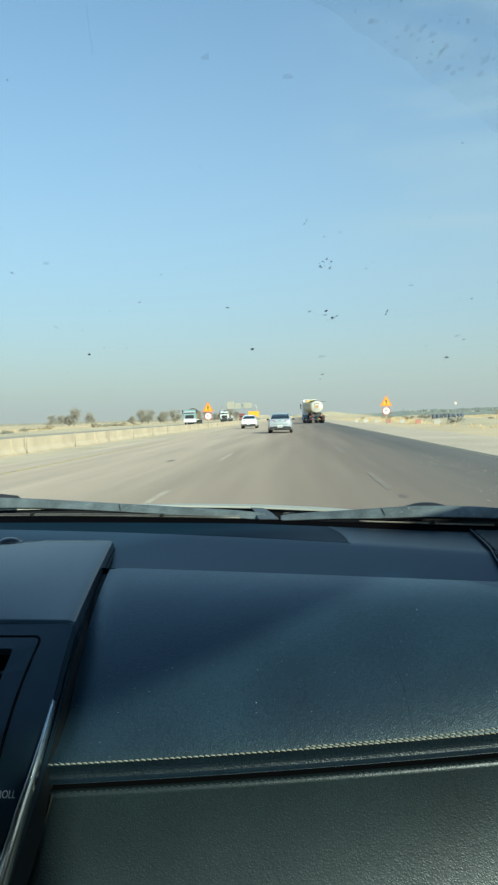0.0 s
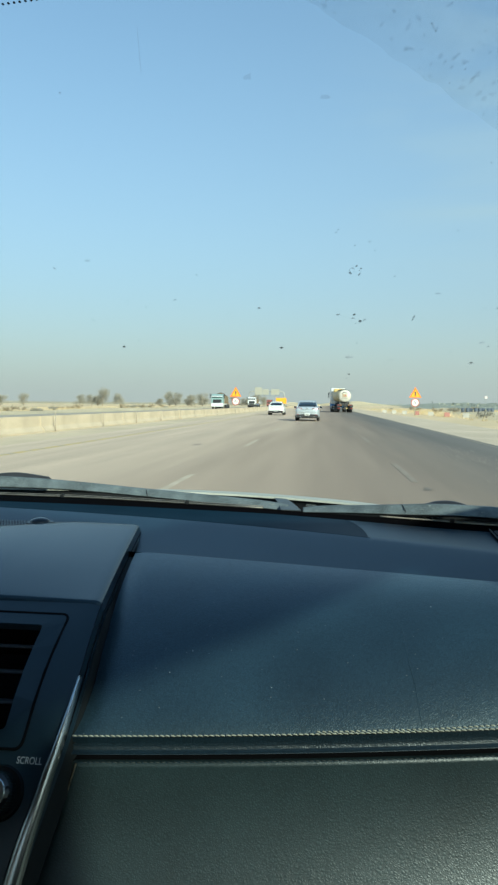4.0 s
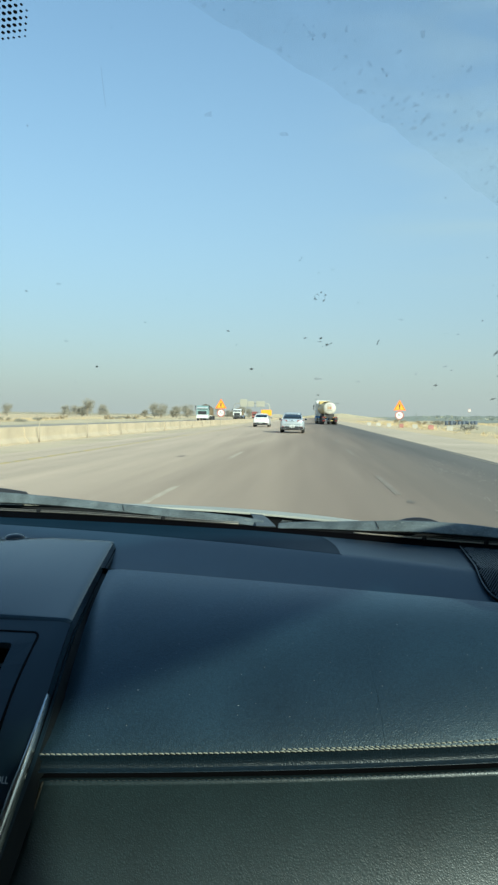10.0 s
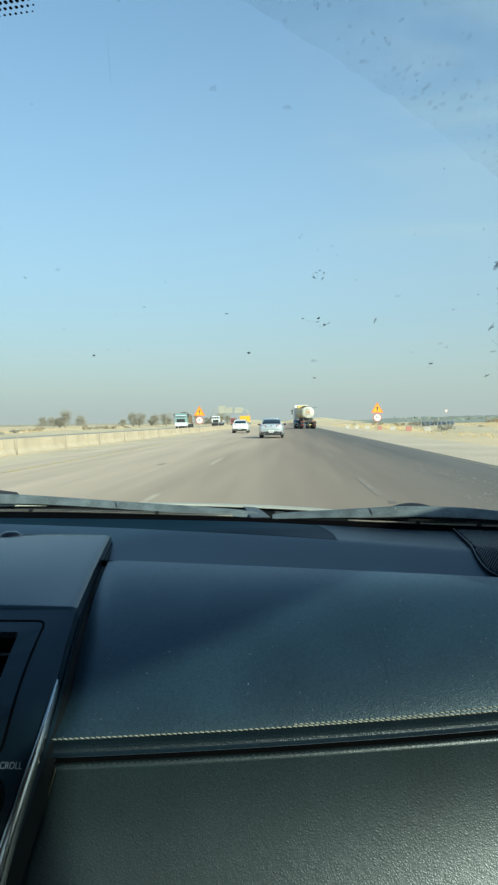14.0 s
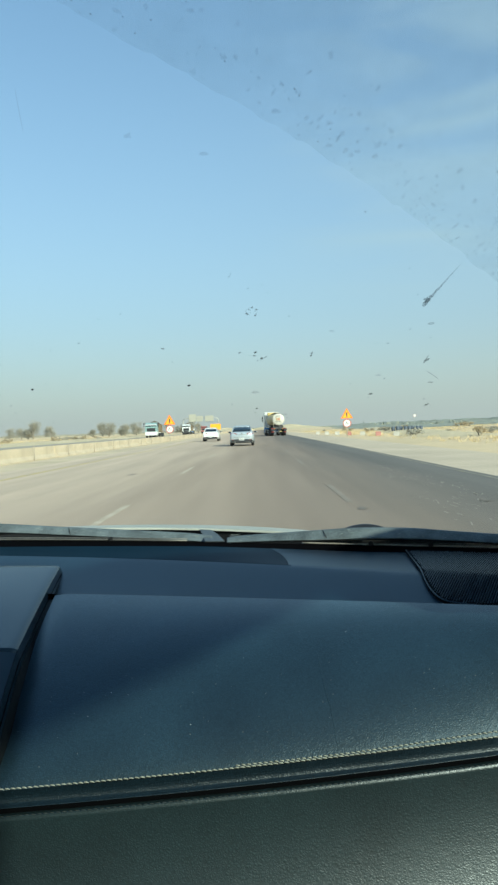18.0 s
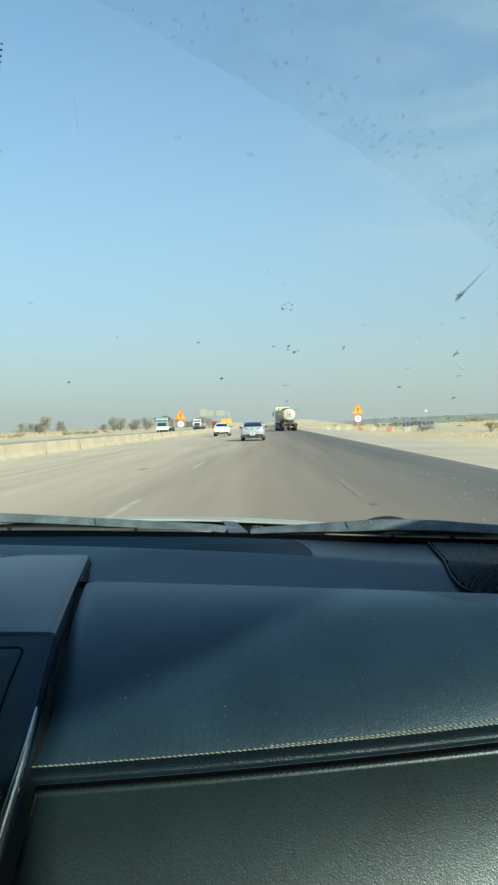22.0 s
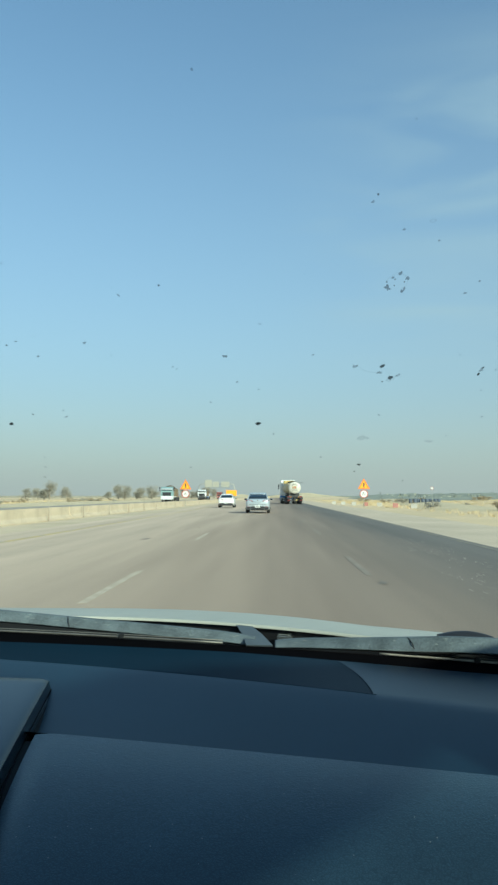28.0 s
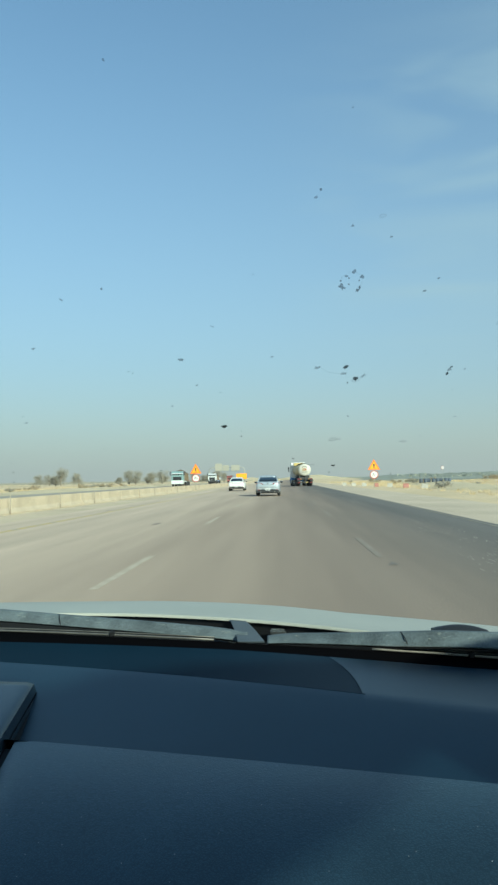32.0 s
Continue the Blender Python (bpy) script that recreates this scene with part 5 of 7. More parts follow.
part("rear_bumper", box(CENTRE, -2.22, 0.5, 1.62, 0.2, 0.42, 0.06), WHITE_PAINT, body)
part("boot_lid", sheet(lambda u, v: (CENTRE - 0.79 + 1.58 * u, -1.72 - 0.56 * v, 1.05 - 0.05 * v - 0.3 * max(0, v - 0.85) / 0.15), 10, 14, 0.02), WHITE_PAINT, body, smooth=True)
part("under_floor", box(CENTRE, 0.05, 0.23, 1.5, 4.4, 0.05, 0.01), TRIM_DARK, body)

# ---- ground and roads ----


def ground_height(x, y):
    far = min(1, max(0, (abs(x + 4) - 14) / 40))
    h = 0.25 * far * noise.noise(Vector((x * 0.03, y * 0.02, 3)))
    if x > 12:
        h += min(1, (x - 12) / 40) * 0.7 * (0.6 + noise.noise(Vector((x * 0.02, y * 0.008, 9))))
    return h - 0.03


def steps(*knots):
    out = []
    for (a, n), (b, _) in zip(knots, knots[1:]):
        out += [a + (b - a) * k / n for k in range(n)]
    return out + [knots[-1][0]]


gx = steps((-4500, 6), (-600, 10), (-120, 24), (-14, 6), (14, 30), (120, 12), (600, 6), (4500, 1))
gy = steps((-4500, 5), (-300, 10), (-20, 60), (300, 20), (800, 8), (4800, 1))
bm = bmesh.new()
rows = [[bm.verts.new((x, y, ground_height(x, y))) for y in gy] for x in gx]
for a, b in zip(rows, rows[1:]):
    for k in range(len(gy) - 1):
        bm.faces.new((a[k], b[k], b[k + 1], a[k + 1]))
tagged(link_mesh("ground", bm, SAND), "flat pale desert sand with dry patches", "ground", kind="structure")


def strip(name, x0, x1, y0, y1, z, mat, label, category, ny=40, thick=0.05):
    bm = sheet(lambda u, v: (x0 + (x1 - x0) * u, y0 + (y1 - y0) * v, z), 4, ny, thick)
    return tagged(link_mesh(name, bm, mat, False), label, category, kind="structure")


strip("road", -8.9, 5.3, -400, 2600, 0.0, ROAD, "wide worn grey asphalt highway with dark outer lane", "road")
strip("pavement", 5.3, 9.0, -400, 2600, -0.006, GREY_SHOULDER, "pale gravelly road shoulder", "shoulder", thick=0.03)
strip("verge", -11.2, -8.9, -400, 2600, -0.008, SHOULDER, "pale sandy verge beside the road", "verge", thick=0.03)
strip("road_opposite", -28.5, -17.5, -400, 2600, 0.02, FAR_ROAD, "grey opposite carriageway", "road")
strip("yellow_line", -7.42, -7.24, -60, 900, 0.004, YELLOW_LINE, "worn yellow edge line", "road marking", 4, 0.003)
strip("yellow_line", 5.0, 5.12, -60, 900, 0.004, FADED_LINE, "faded yellow edge line", "road marking", 4, 0.003)
for lane in (-2.25, 1.45):
    for k in range(16):
        y = 8.5 + 12 * k + (3 if lane > 0 else 0)
        tagged(link_mesh("lane_dash", sheet(lambda u, v: (lane - 0.055 + 0.11 * u, y + 3.6 * v, 0.004), 1, 4, 0.0012), WHITE_LINE if lane > 0 else LEFT_LINE, False), "faded white lane dash", "road marking", "lane dashes", "structure")
rng = random.Random(21)
for k in range(26):
    x, y = rng.uniform(-6, 4.4), rng.uniform(8, 90)
    if k < 8:
        x = rng.uniform(1.8, 4.6)
    s, ln = rng.uniform(0.04, 0.3), rng.uniform(0.2, 1.1)
    if k < 8:
        s, ln = s * 0.6, ln * 1.3
    bm = bmesh.new()
    wob = [rng.uniform(0.45, 1.15) for _ in range(6)]
    ring = []
    for i in range(30):
        q = 2 * math.pi * i / 30
        r = sum(wob[j] * (1 + math.cos((j + 1) * q + 5 * wob[j])) for j in range(6)) / 9 * rng.uniform(0.85, 1.1)
        ring.append(bm.verts.new((x + s * r * math.cos(q), y + ln * r * math.sin(q), 0.004)))
    bm.faces.new(ring)
    tagged(link_mesh("tar_patch", bm, PATCH, False), "small dark tar patch on the asphalt", "tar patch", "tar patches", "structure")
bm = bmesh.new()
for k in range(9):
    # clusters of thin scraped lines
    cx, cy = rng.uniform(2.4, 4.7), 7 + 40 * rng.random() ** 1.6
    for i in range(34):
        x, y = rng.gauss(cx, 0.28), rng.gauss(cy, 0.9)
        w, ln, lean = rng.uniform(0.004, 0.014), rng.uniform(0.05, 0.32), rng.uniform(-0.25, 0.25)
        bm.faces.new([bm.verts.new(v) for v in ((x - w, y, 0.004), (x + w * 0.6, y - 0.02, 0.004), (x + w + ln * lean, y + ln, 0.004), (x - w * 0.5 + ln * lean, y + ln * 0.9, 0.004))])
tagged(link_mesh("pale_scuffs", bm, SCUFF, False), "pale scraped flecks on the dark lane", "scuff marks", kind="stuff")

# ---- barrier along the median ----
barrier = thing("median_barrier", (-11.6, 0, 0), "long low beige concrete median barrier", "barrier")
profile = [(-0.3, 0.0), (0.3, 0.0), (0.3, 0.08), (0.14, 0.26), (0.1, 0.68), (-0.1, 0.68), (-0.14, 0.26), (-0.3, 0.08)]
me = None
for k in range(90):
    y = -20 + 4.0 * k
    if me is None:
        seg_bm = prism([(a, b) for a, b in profile], 0.012, 3.985, bevel=0.012)
        seg = link_mesh("barrier_block", seg_bm, CONCRETE, False)
        me = seg.data
    else:
        seg = new("barrier_block", me)
    seg.parent = barrier
    seg.location = (0.03 * math.sin(k * 1.7), y, -0.03)
fence = thing("roadside_fence", (-11.22, 0, 0), "thin dull steel posts along the median barrier", "fence")
me = None
for k in range(46):
    if me is None:
        post = link_mesh("post", rod((0, 0, -0.05), (0, 0, 0.8), 0.022, 0.02, 8), POST_STEEL)
        me = post.data
    else:
        post = new("post", me)
    post.parent = fence
    post.location = (0, -10 + 6.5 * k, 0)

# ---- signs ----


def warning_sign():
    s = thing("warning_sign", (0, 0, 0), "orange triangular warning sign above a round white speed sign", "road sign", "roadwork signs")
    part("post", rod((0, 0, -0.1), (0, 0, 3.1), 0.04, 0.04, 10), GALV, s, smooth=True)
    tri = [(-0.72, 2.1), (0.72, 2.1), (0, 3.35)]
    plate = part("warning_plate", prism(tri, -0.06, -0.03), ORANGE_RED, s, "orange triangle")
    part("inner_plate", prism([(-0.52, 2.2), (0.52, 2.2), (0, 3.1)], -0.066, -0.058), ORANGE, plate)
    part("mark", prism([(-0.07, 2.42), (0.07, 2.42), (0.1, 2.82), (-0.1, 2.82)], -0.072, -0.064), MARK, plate)
    part("mark", prism([(-0.07, 2.26), (0.07, 2.26), (0.07, 2.37), (-0.07, 2.37)], -0.072, -0.064), MARK, plate)
    disc = part("speed_plate", rod((0, -0.03, 1.52), (0, -0.06, 1.52), 0.5, 0.5, 32), RED_MARK, s, "white disc with red rim")
    part("disc_face", rod((0, -0.058, 1.52), (0, -0.066, 1.52), 0.4, 0.4, 32), SIGN_WHITE, disc)
    # the numeral: an inverted V and a dot
    bm = bmesh.new()
    for sx in (-1, 1):
        prism([(-0.06, 1.72), (-0.01, 1.72), (-0.06 + 0.13 * sx + 0.025, 1.36), (-0.06 + 0.13 * sx - 0.025, 1.36)], -0.071, -0.064, bm=bm)
    prism([(0.16, 1.5), (0.21, 1.55), (0.26, 1.5), (0.21, 1.45)], -0.071, -0.064, bm=bm)
    part("numeral", bm, MARK, disc)
    return s


ws = warning_sign()
ws.location = (-11.2, 90, 0)
copy_thing(ws, pose(10.6, 86, 0))


def board_sign():
    s = thing("board_sign", (0, 0, 0), "plain orange rectangular roadwork board on two posts", "road sign", "orange boards")
    for x in (-1.15, 1.15):
        part("post", rod((x, 0.03, -0.1), (x, 0.03, 3.1), 0.05, 0.05, 10), GALV, s, smooth=True)
    part("board", box(0, -0.02, 2.25, 3.3, 0.05, 1.75, 0.02), ORANGE, s, "orange board")
    return s


bs = board_sign()
bs.location = (-13.6, 225, 0)

gantry = thing("sign_gantry", (-24, 205, 0), "grey steel sign gantry seen from behind over the opposite road", "sign gantry")
pts = [(-15.6, 205, -0.2), (-15.6, 205, 6.0), (-15.9, 205, 6.7), (-16.8, 205, 7.1), (-24, 205, 7.15), (-31.2, 205, 7.1), (-32.1, 205, 6.7), (-32.4, 205, 6.0), (-32.4, 205, -0.2)]
part("frame", tube(pts, 0.2, 12), GALV, gantry, smooth=True)
for x0, x1, z0, z1 in ((-29.6, -26.2, 5.5, 9.0), (-26.0, -22.9, 5.5, 8.2), (-21.9, -17.9, 5.5, 8.2)):
    panel = part("sign_panel", box((x0 + x1) / 2, 204.6, (z0 + z1) / 2, x1 - x0, 0.08, z1 - z0, 0.02), SIGN_BACK, gantry, "pale bare sign back")
    for k in range(3):
        part("panel_rib", box(x0 + (x1 - x0) * (k + 0.5) / 3, 204.52, (z0 + z1) / 2, 0.09, 0.07, z1 - z0 - 0.1), GALV, panel)
part("crossbar", box(-23.8, 204.72, 7.1, 12.0, 0.16, 0.16, 0.02), CHASSIS, gantry)
for k in range(9):
    part("lamp", box(-29.2 + 1.35 * k, 204.3, 5.35, 0.5, 0.25, 0.16, 0.03), CHASSIS, gantry)
part("footing", box(-15.6, 205, 0.15, 0.9, 0.9, 0.5, 0.05), CONCRETE, gantry)
part("footing", box(-32.4, 205, 0.15, 0.9, 0.9, 0.5, 0.05), CONCRETE, gantry)

gantry.location = (-27.5, 340, 0)

disc_sign = thing("round_sign", (22.5, 105, 0), "small round white sign on a thin post", "road sign")
part("post", rod((22.5, 105, -0.2), (22.5, 105, 4.1), 0.04, 0.035, 8), GALV, disc_sign)
part("plate", rod((22.5, 104.95, 3.8), (22.5, 104.9, 3.8), 0.42, 0.42, 24), SIGN_WHITE, disc_sign)
part("rim", rod((22.5, 104.97, 3.8), (22.5, 104.93, 3.8), 0.5, 0.5, 24), RED_MARK, disc_sign)
bm = bmesh.new()
for sx in (-1, 1):
    prism([(22.42, 4.0), (22.46, 4.0), (22.44 + 0.12 * sx + 0.025, 3.62), (22.44 + 0.12 * sx - 0.025, 3.62)], 104.885, 104.91, bm=bm)
prism([(22.66, 3.78), (22.71, 3.83), (22.76, 3.78), (22.71, 3.73)], 104.885, 104.91, bm=bm)
part("numeral", bm, MARK, disc_sign, "dark numeral")
disc_sign.location = (50, 230, 0)

# short plastic blocks that close off a turnout
BLOCK = [(-0.2, 0), (0.2, 0), (0.2, 0.1), (0.13, 0.3), (0.12, 0.5), (-0.12, 0.5), (-0.13, 0.3), (-0.2, 0.1)]
blocks = []
for mat, colour in ((PLASTIC_WHITE, "white"), (PLASTIC_RED, "red")):
    pb = thing("plastic_barrier", (0, 0, 0), colour + " dusty plastic road block at the sand's edge", "road barrier", "plastic barriers")
    part("shell", prism(BLOCK, -0.3, 0.3, bevel=0.02), mat, pb)
    part("foot_slot", box(0, -0.301, 0.06, 0.16, 0.02, 0.08), VOID, pb)
    blocks.append(pb)
for k in range(7):
    s = k / 6
    m = pose(9.2 + 5.0 * s, 112 - 38 * s, -0.03, 0, 0, 78 + 9 * math.sin(3 * k))
    src = blocks[0] if k < 3 or k % 2 == 0 else blocks[1]
    if k in (0, 3):
        src.matrix_basis = m
    else:
        copy_thing(src, m)
drum = thing("drum", (0, 0, 0), "dark blue drum standing on the sand", "drum", "blue drums")
part("shell", bevelled(rod((0, 0, 0), (0, 0, 0.88), 0.29, 0.29, 20), 0.02), DRUM_BLUE, drum, smooth=True)
for z in (0.3, 0.6):
    part("hoop", rod((0, 0, z - 0.015), (0, 0, z + 0.015), 0.302, 0.302, 20), DRUM_BLUE, drum, smooth=True)
for k in range(8):
    x, y = 21.0 + 0.62 * k, 112 + 0.4 * math.sin(4 * k)
    m = pose(x, y, ground_height(x, y) - 0.02)
    if k:
        copy_thing(drum, m)
    else:
        drum.matrix_basis = m

# ---- vehicles ----


def wheel(parent, x, y, r, w, side, rim=RIM, name="wheel"):
    t = part(name, bevelled(rod((x - w / 2, y, r), (x + w / 2, y, r), r, r, 28), 0.03 if r < 0.4 else 0.05, 2), TYRE, parent, "black tyre", True)
    part("rim", rod((x + side * (w / 2 - 0.03), y, r), (x + side * (w / 2 + 0.008), y, r), r * 0.66, r * 0.6, 20), rim, t, "pale rim")
    part("hub", rod((x + side * (w / 2), y, r), (x + side * (w / 2 + 0.02), y, r), r * 0.2, r * 0.16, 12), BLACK_PLASTIC, t)
    return t


def smooth_ring(half, z0, z1, y, tuck_low=0.9, tuck_high=0.9, n=5):
    """A rounded section across a car body, from the sill up one side, over, and down."""
    pts = [(-half * tuck_low, z0), (-half * 0.985, z0 + (z1 - z0) * 0.22), (-half, z0 + (z1 - z0) * 0.55), (-half * 0.975, z0 + (z1 - z0) * 0.82), (-half * tuck_high, z1 - 0.015), (-half * tuck_high * 0.7, z1)]
    pts += [(-a, b) for a, b in pts[::-1]]
    return [(a, y, b) for a, b in pts]


def sedan(name, paint, label, fastback):
    """A four-door car with its tail at y = 0 and its nose ahead; x is its middle."""
    c = thing(name, (0, 0, 0), label, "car")
    L = 4.6
    sec = ((0.0, 0.70, 0.42, 0.92, 0.9), (0.05, 0.80, 0.33, 1.02, 0.88), (0.25, 0.865, 0.27, 1.06, 0.88), (0.8, 0.895, 0.22, 1.03, 0.9), (1.6, 0.9, 0.2, 0.97, 0.93), (2.6, 0.9, 0.2, 0.95, 0.93), (3.3, 0.895, 0.22, 0.93, 0.9), (4.0, 0.87, 0.25, 0.83, 0.88), (4.45, 0.76, 0.3, 0.7, 0.86), (4.6, 0.6, 0.36, 0.6, 0.85))
    body = part("body", loft([smooth_ring(h, a, b, y, 0.92, t) for y, h, a, b, t in sec]), paint, c, smooth=True)
    roof_top = 1.46
    tail = 0.18 if fastback else 0.42
    cab = ((tail, 0.70, 1.02, 1.05), (tail + 0.35, 0.735, 1.0, 1.22), (tail + 0.8, 0.735, 0.97, 1.40), (tail + 1.2, 0.73, 0.95, roof_top - 0.01), (2.1, 0.73, 0.94, roof_top), (2.55, 0.735, 0.93, 1.41), (3.0, 0.74, 0.92, 1.19), (3.4, 0.74, 0.9, 0.95))

    def hull(y, half, z0, z1):
        top = half * (0.72 if z1 > 1.3 else 0.78)
        return [(-half, y, z0), (-half * 0.97, y, z0 + (z1 - z0) * 0.35), (-(half + top) / 2, y, z0 + (z1 - z0) * 0.75), (-top, y, z1 - 0.03 * (z1 - z0)), (-top * 0.6, y, z1), (top * 0.6, y, z1), (top, y, z1 - 0.03 * (z1 - z0)), ((half + top) / 2, y, z0 + (z1 - z0) * 0.75), (half * 0.97, y, z0 + (z1 - z0) * 0.35), (half, y, z0)]

    part("glasshouse", loft([hull(*s) for s in cab]), DARK_GLASS, c, "dark tinted windows", True)
    # roof skin and pillars over the glass
    part("roof", sheet(lambda u, v: (lambda s: (s.x * (2 * u - 1), s.y, s.z + 0.012 + 0.02 * math.sin(math.pi * u)))(Vector((0.55, tail + 0.78 + (2.5 - tail - 0.78) * v, 0)) + Vector((0, 0, (1.395 + 0.07 * math.sin(math.pi * min(1, v * 1.05)))))), 8, 10, 0.03), paint, c, smooth=True)
    for sx in (-1, 1):
        part("pillar", tube([(sx * 0.71, tail - 0.02, 1.02), (sx * 0.665, tail + 0.4, 1.22), (sx * 0.575, tail + 0.8, 1.4), (sx * 0.555, tail + 1.2, 1.44), (sx * 0.555, 2.1, 1.45), (sx * 0.57, 2.55, 1.40), (sx * 0.67, 3.0, 1.17), (sx * 0.73, 3.4, 0.95)], 0.04, 8), paint, c, smooth=True)
        part("centre_pillar", tube([(sx * 0.735, 1.75, 0.95), (sx * 0.6, 1.78, 1.42)], 0.03, 6), BLACK_PLASTIC, c)
        m = part("mirror", box(sx * 0.98, 2.75, 1.0, 0.2, 0.11, 0.14, 0.035), paint, c, smooth=True)
        part("mirror_glass", box(sx * 0.98, 2.692, 1.0, 0.17, 0.006, 0.11, 0.01), DARK_GLASS, m)
        lamp = [(sx * 0.36, 0.84), (sx * 0.38, 0.93), (sx * 0.62, 0.98), (sx * 0.82, 0.95), (sx * 0.84, 0.86), (sx * 0.6, 0.82)]
        lb = bmesh.new()
        loft([[(a, -0.012 + 0.16 * max(0, abs(a) - 0.5) ** 1.2 * 2, b) for a, b in lamp], [(a, 0.2 + 0.2 * max(0, abs(a) - 0.5), b) for a, b in lamp]], bm=lb)
        tl = part("tail_lamp", lb, TAIL_RED, c, "red tail lamp")
        part("lamp_strip", loft([[(a, -0.02 + 0.16 * max(0, abs(a) - 0.5) ** 1.2 * 2, b) for a, b in ((sx * 0.44, 0.875), (sx * 0.44, 0.895), (sx * 0.74, 0.915), (sx * 0.74, 0.895))], [(a, 0.1, b) for a, b in ((sx * 0.44, 0.875), (sx * 0.44, 0.895), (sx * 0.74, 0.915), (sx * 0.74, 0.895))]]), SIGN_WHITE, tl)
        part("reflector", box(sx * 0.66, -0.008, 0.47, 0.2, 0.03, 0.035, 0.006), TAIL_RED, c)
        part("exhaust", rod((sx * 0.5, -0.03, 0.3), (sx * 0.5, 0.2, 0.3), 0.04, 0.04, 12), CHROME, c)
        part("headlamp", box(sx * 0.66, 4.35, 0.66, 0.32, 0.3, 0.13, 0.04), SIGN_WHITE, c)
        part("door_handle", box(sx * 0.905, 1.45, 0.86, 0.02, 0.2, 0.03, 0.006), paint, c)
        part("door_handle", box(sx * 0.905, 2.45, 0.85, 0.02, 0.2, 0.03, 0.006), paint, c)
    part("rear_bumper", loft([[(a, y, b) for a, b in ((-0.78, 0.28), (-0.8, 0.42), (-0.4, 0.5), (0.4, 0.5), (0.8, 0.42), (0.78, 0.28))] for y in (-0.015, 0.3)]), BLACK_PLASTIC, c, "dark lower bumper")
    pl = part("number_plate", box(0, -0.025, 0.5, 0.36, 0.03, 0.17, 0.008), PLATE, c, "white plate")
    part("plate_bar", box(0, -0.042, 0.52, 0.26, 0.004, 0.03), MARK, pl)
    part("plate_bar", box(0, -0.042, 0.47, 0.22, 0.004, 0.03), MARK, pl)
    part("boot_trim", box(0, -0.005, 0.83, 0.8, 0.05, 0.025, 0.006), CHROME, c)
    part("badge", rod((0, -0.02, 0.92), (0, 0.03, 0.92), 0.05, 0.05, 16), CHROME, c)
    part("boot_seam", box(0, 0.005, 0.64, 1.25, 0.03, 0.014), MARK, c)
    for x in (-0.78, 0.78):
        for y in (0.95, 3.65):
            wheel(c, x, y, 0.325, 0.21, 1 if x > 0 else -1)
    part("underbody", box(0, 2.3, 0.27, 1.4, 3.9, 0.12, 0.02), CHASSIS, c)
    return c


silver = sedan("sedan", SILVER_PAINT, "silver-blue sedan driving on the highway, dark lower bumper", True)
silver.matrix_basis = pose(-1.25, 52.0, 0.006)
white = sedan("sedan", CAR_WHITE, "white sedan with red tail lamps driving ahead", False)
white.matrix_basis = pose(-5.3, 78.0, 0.006)


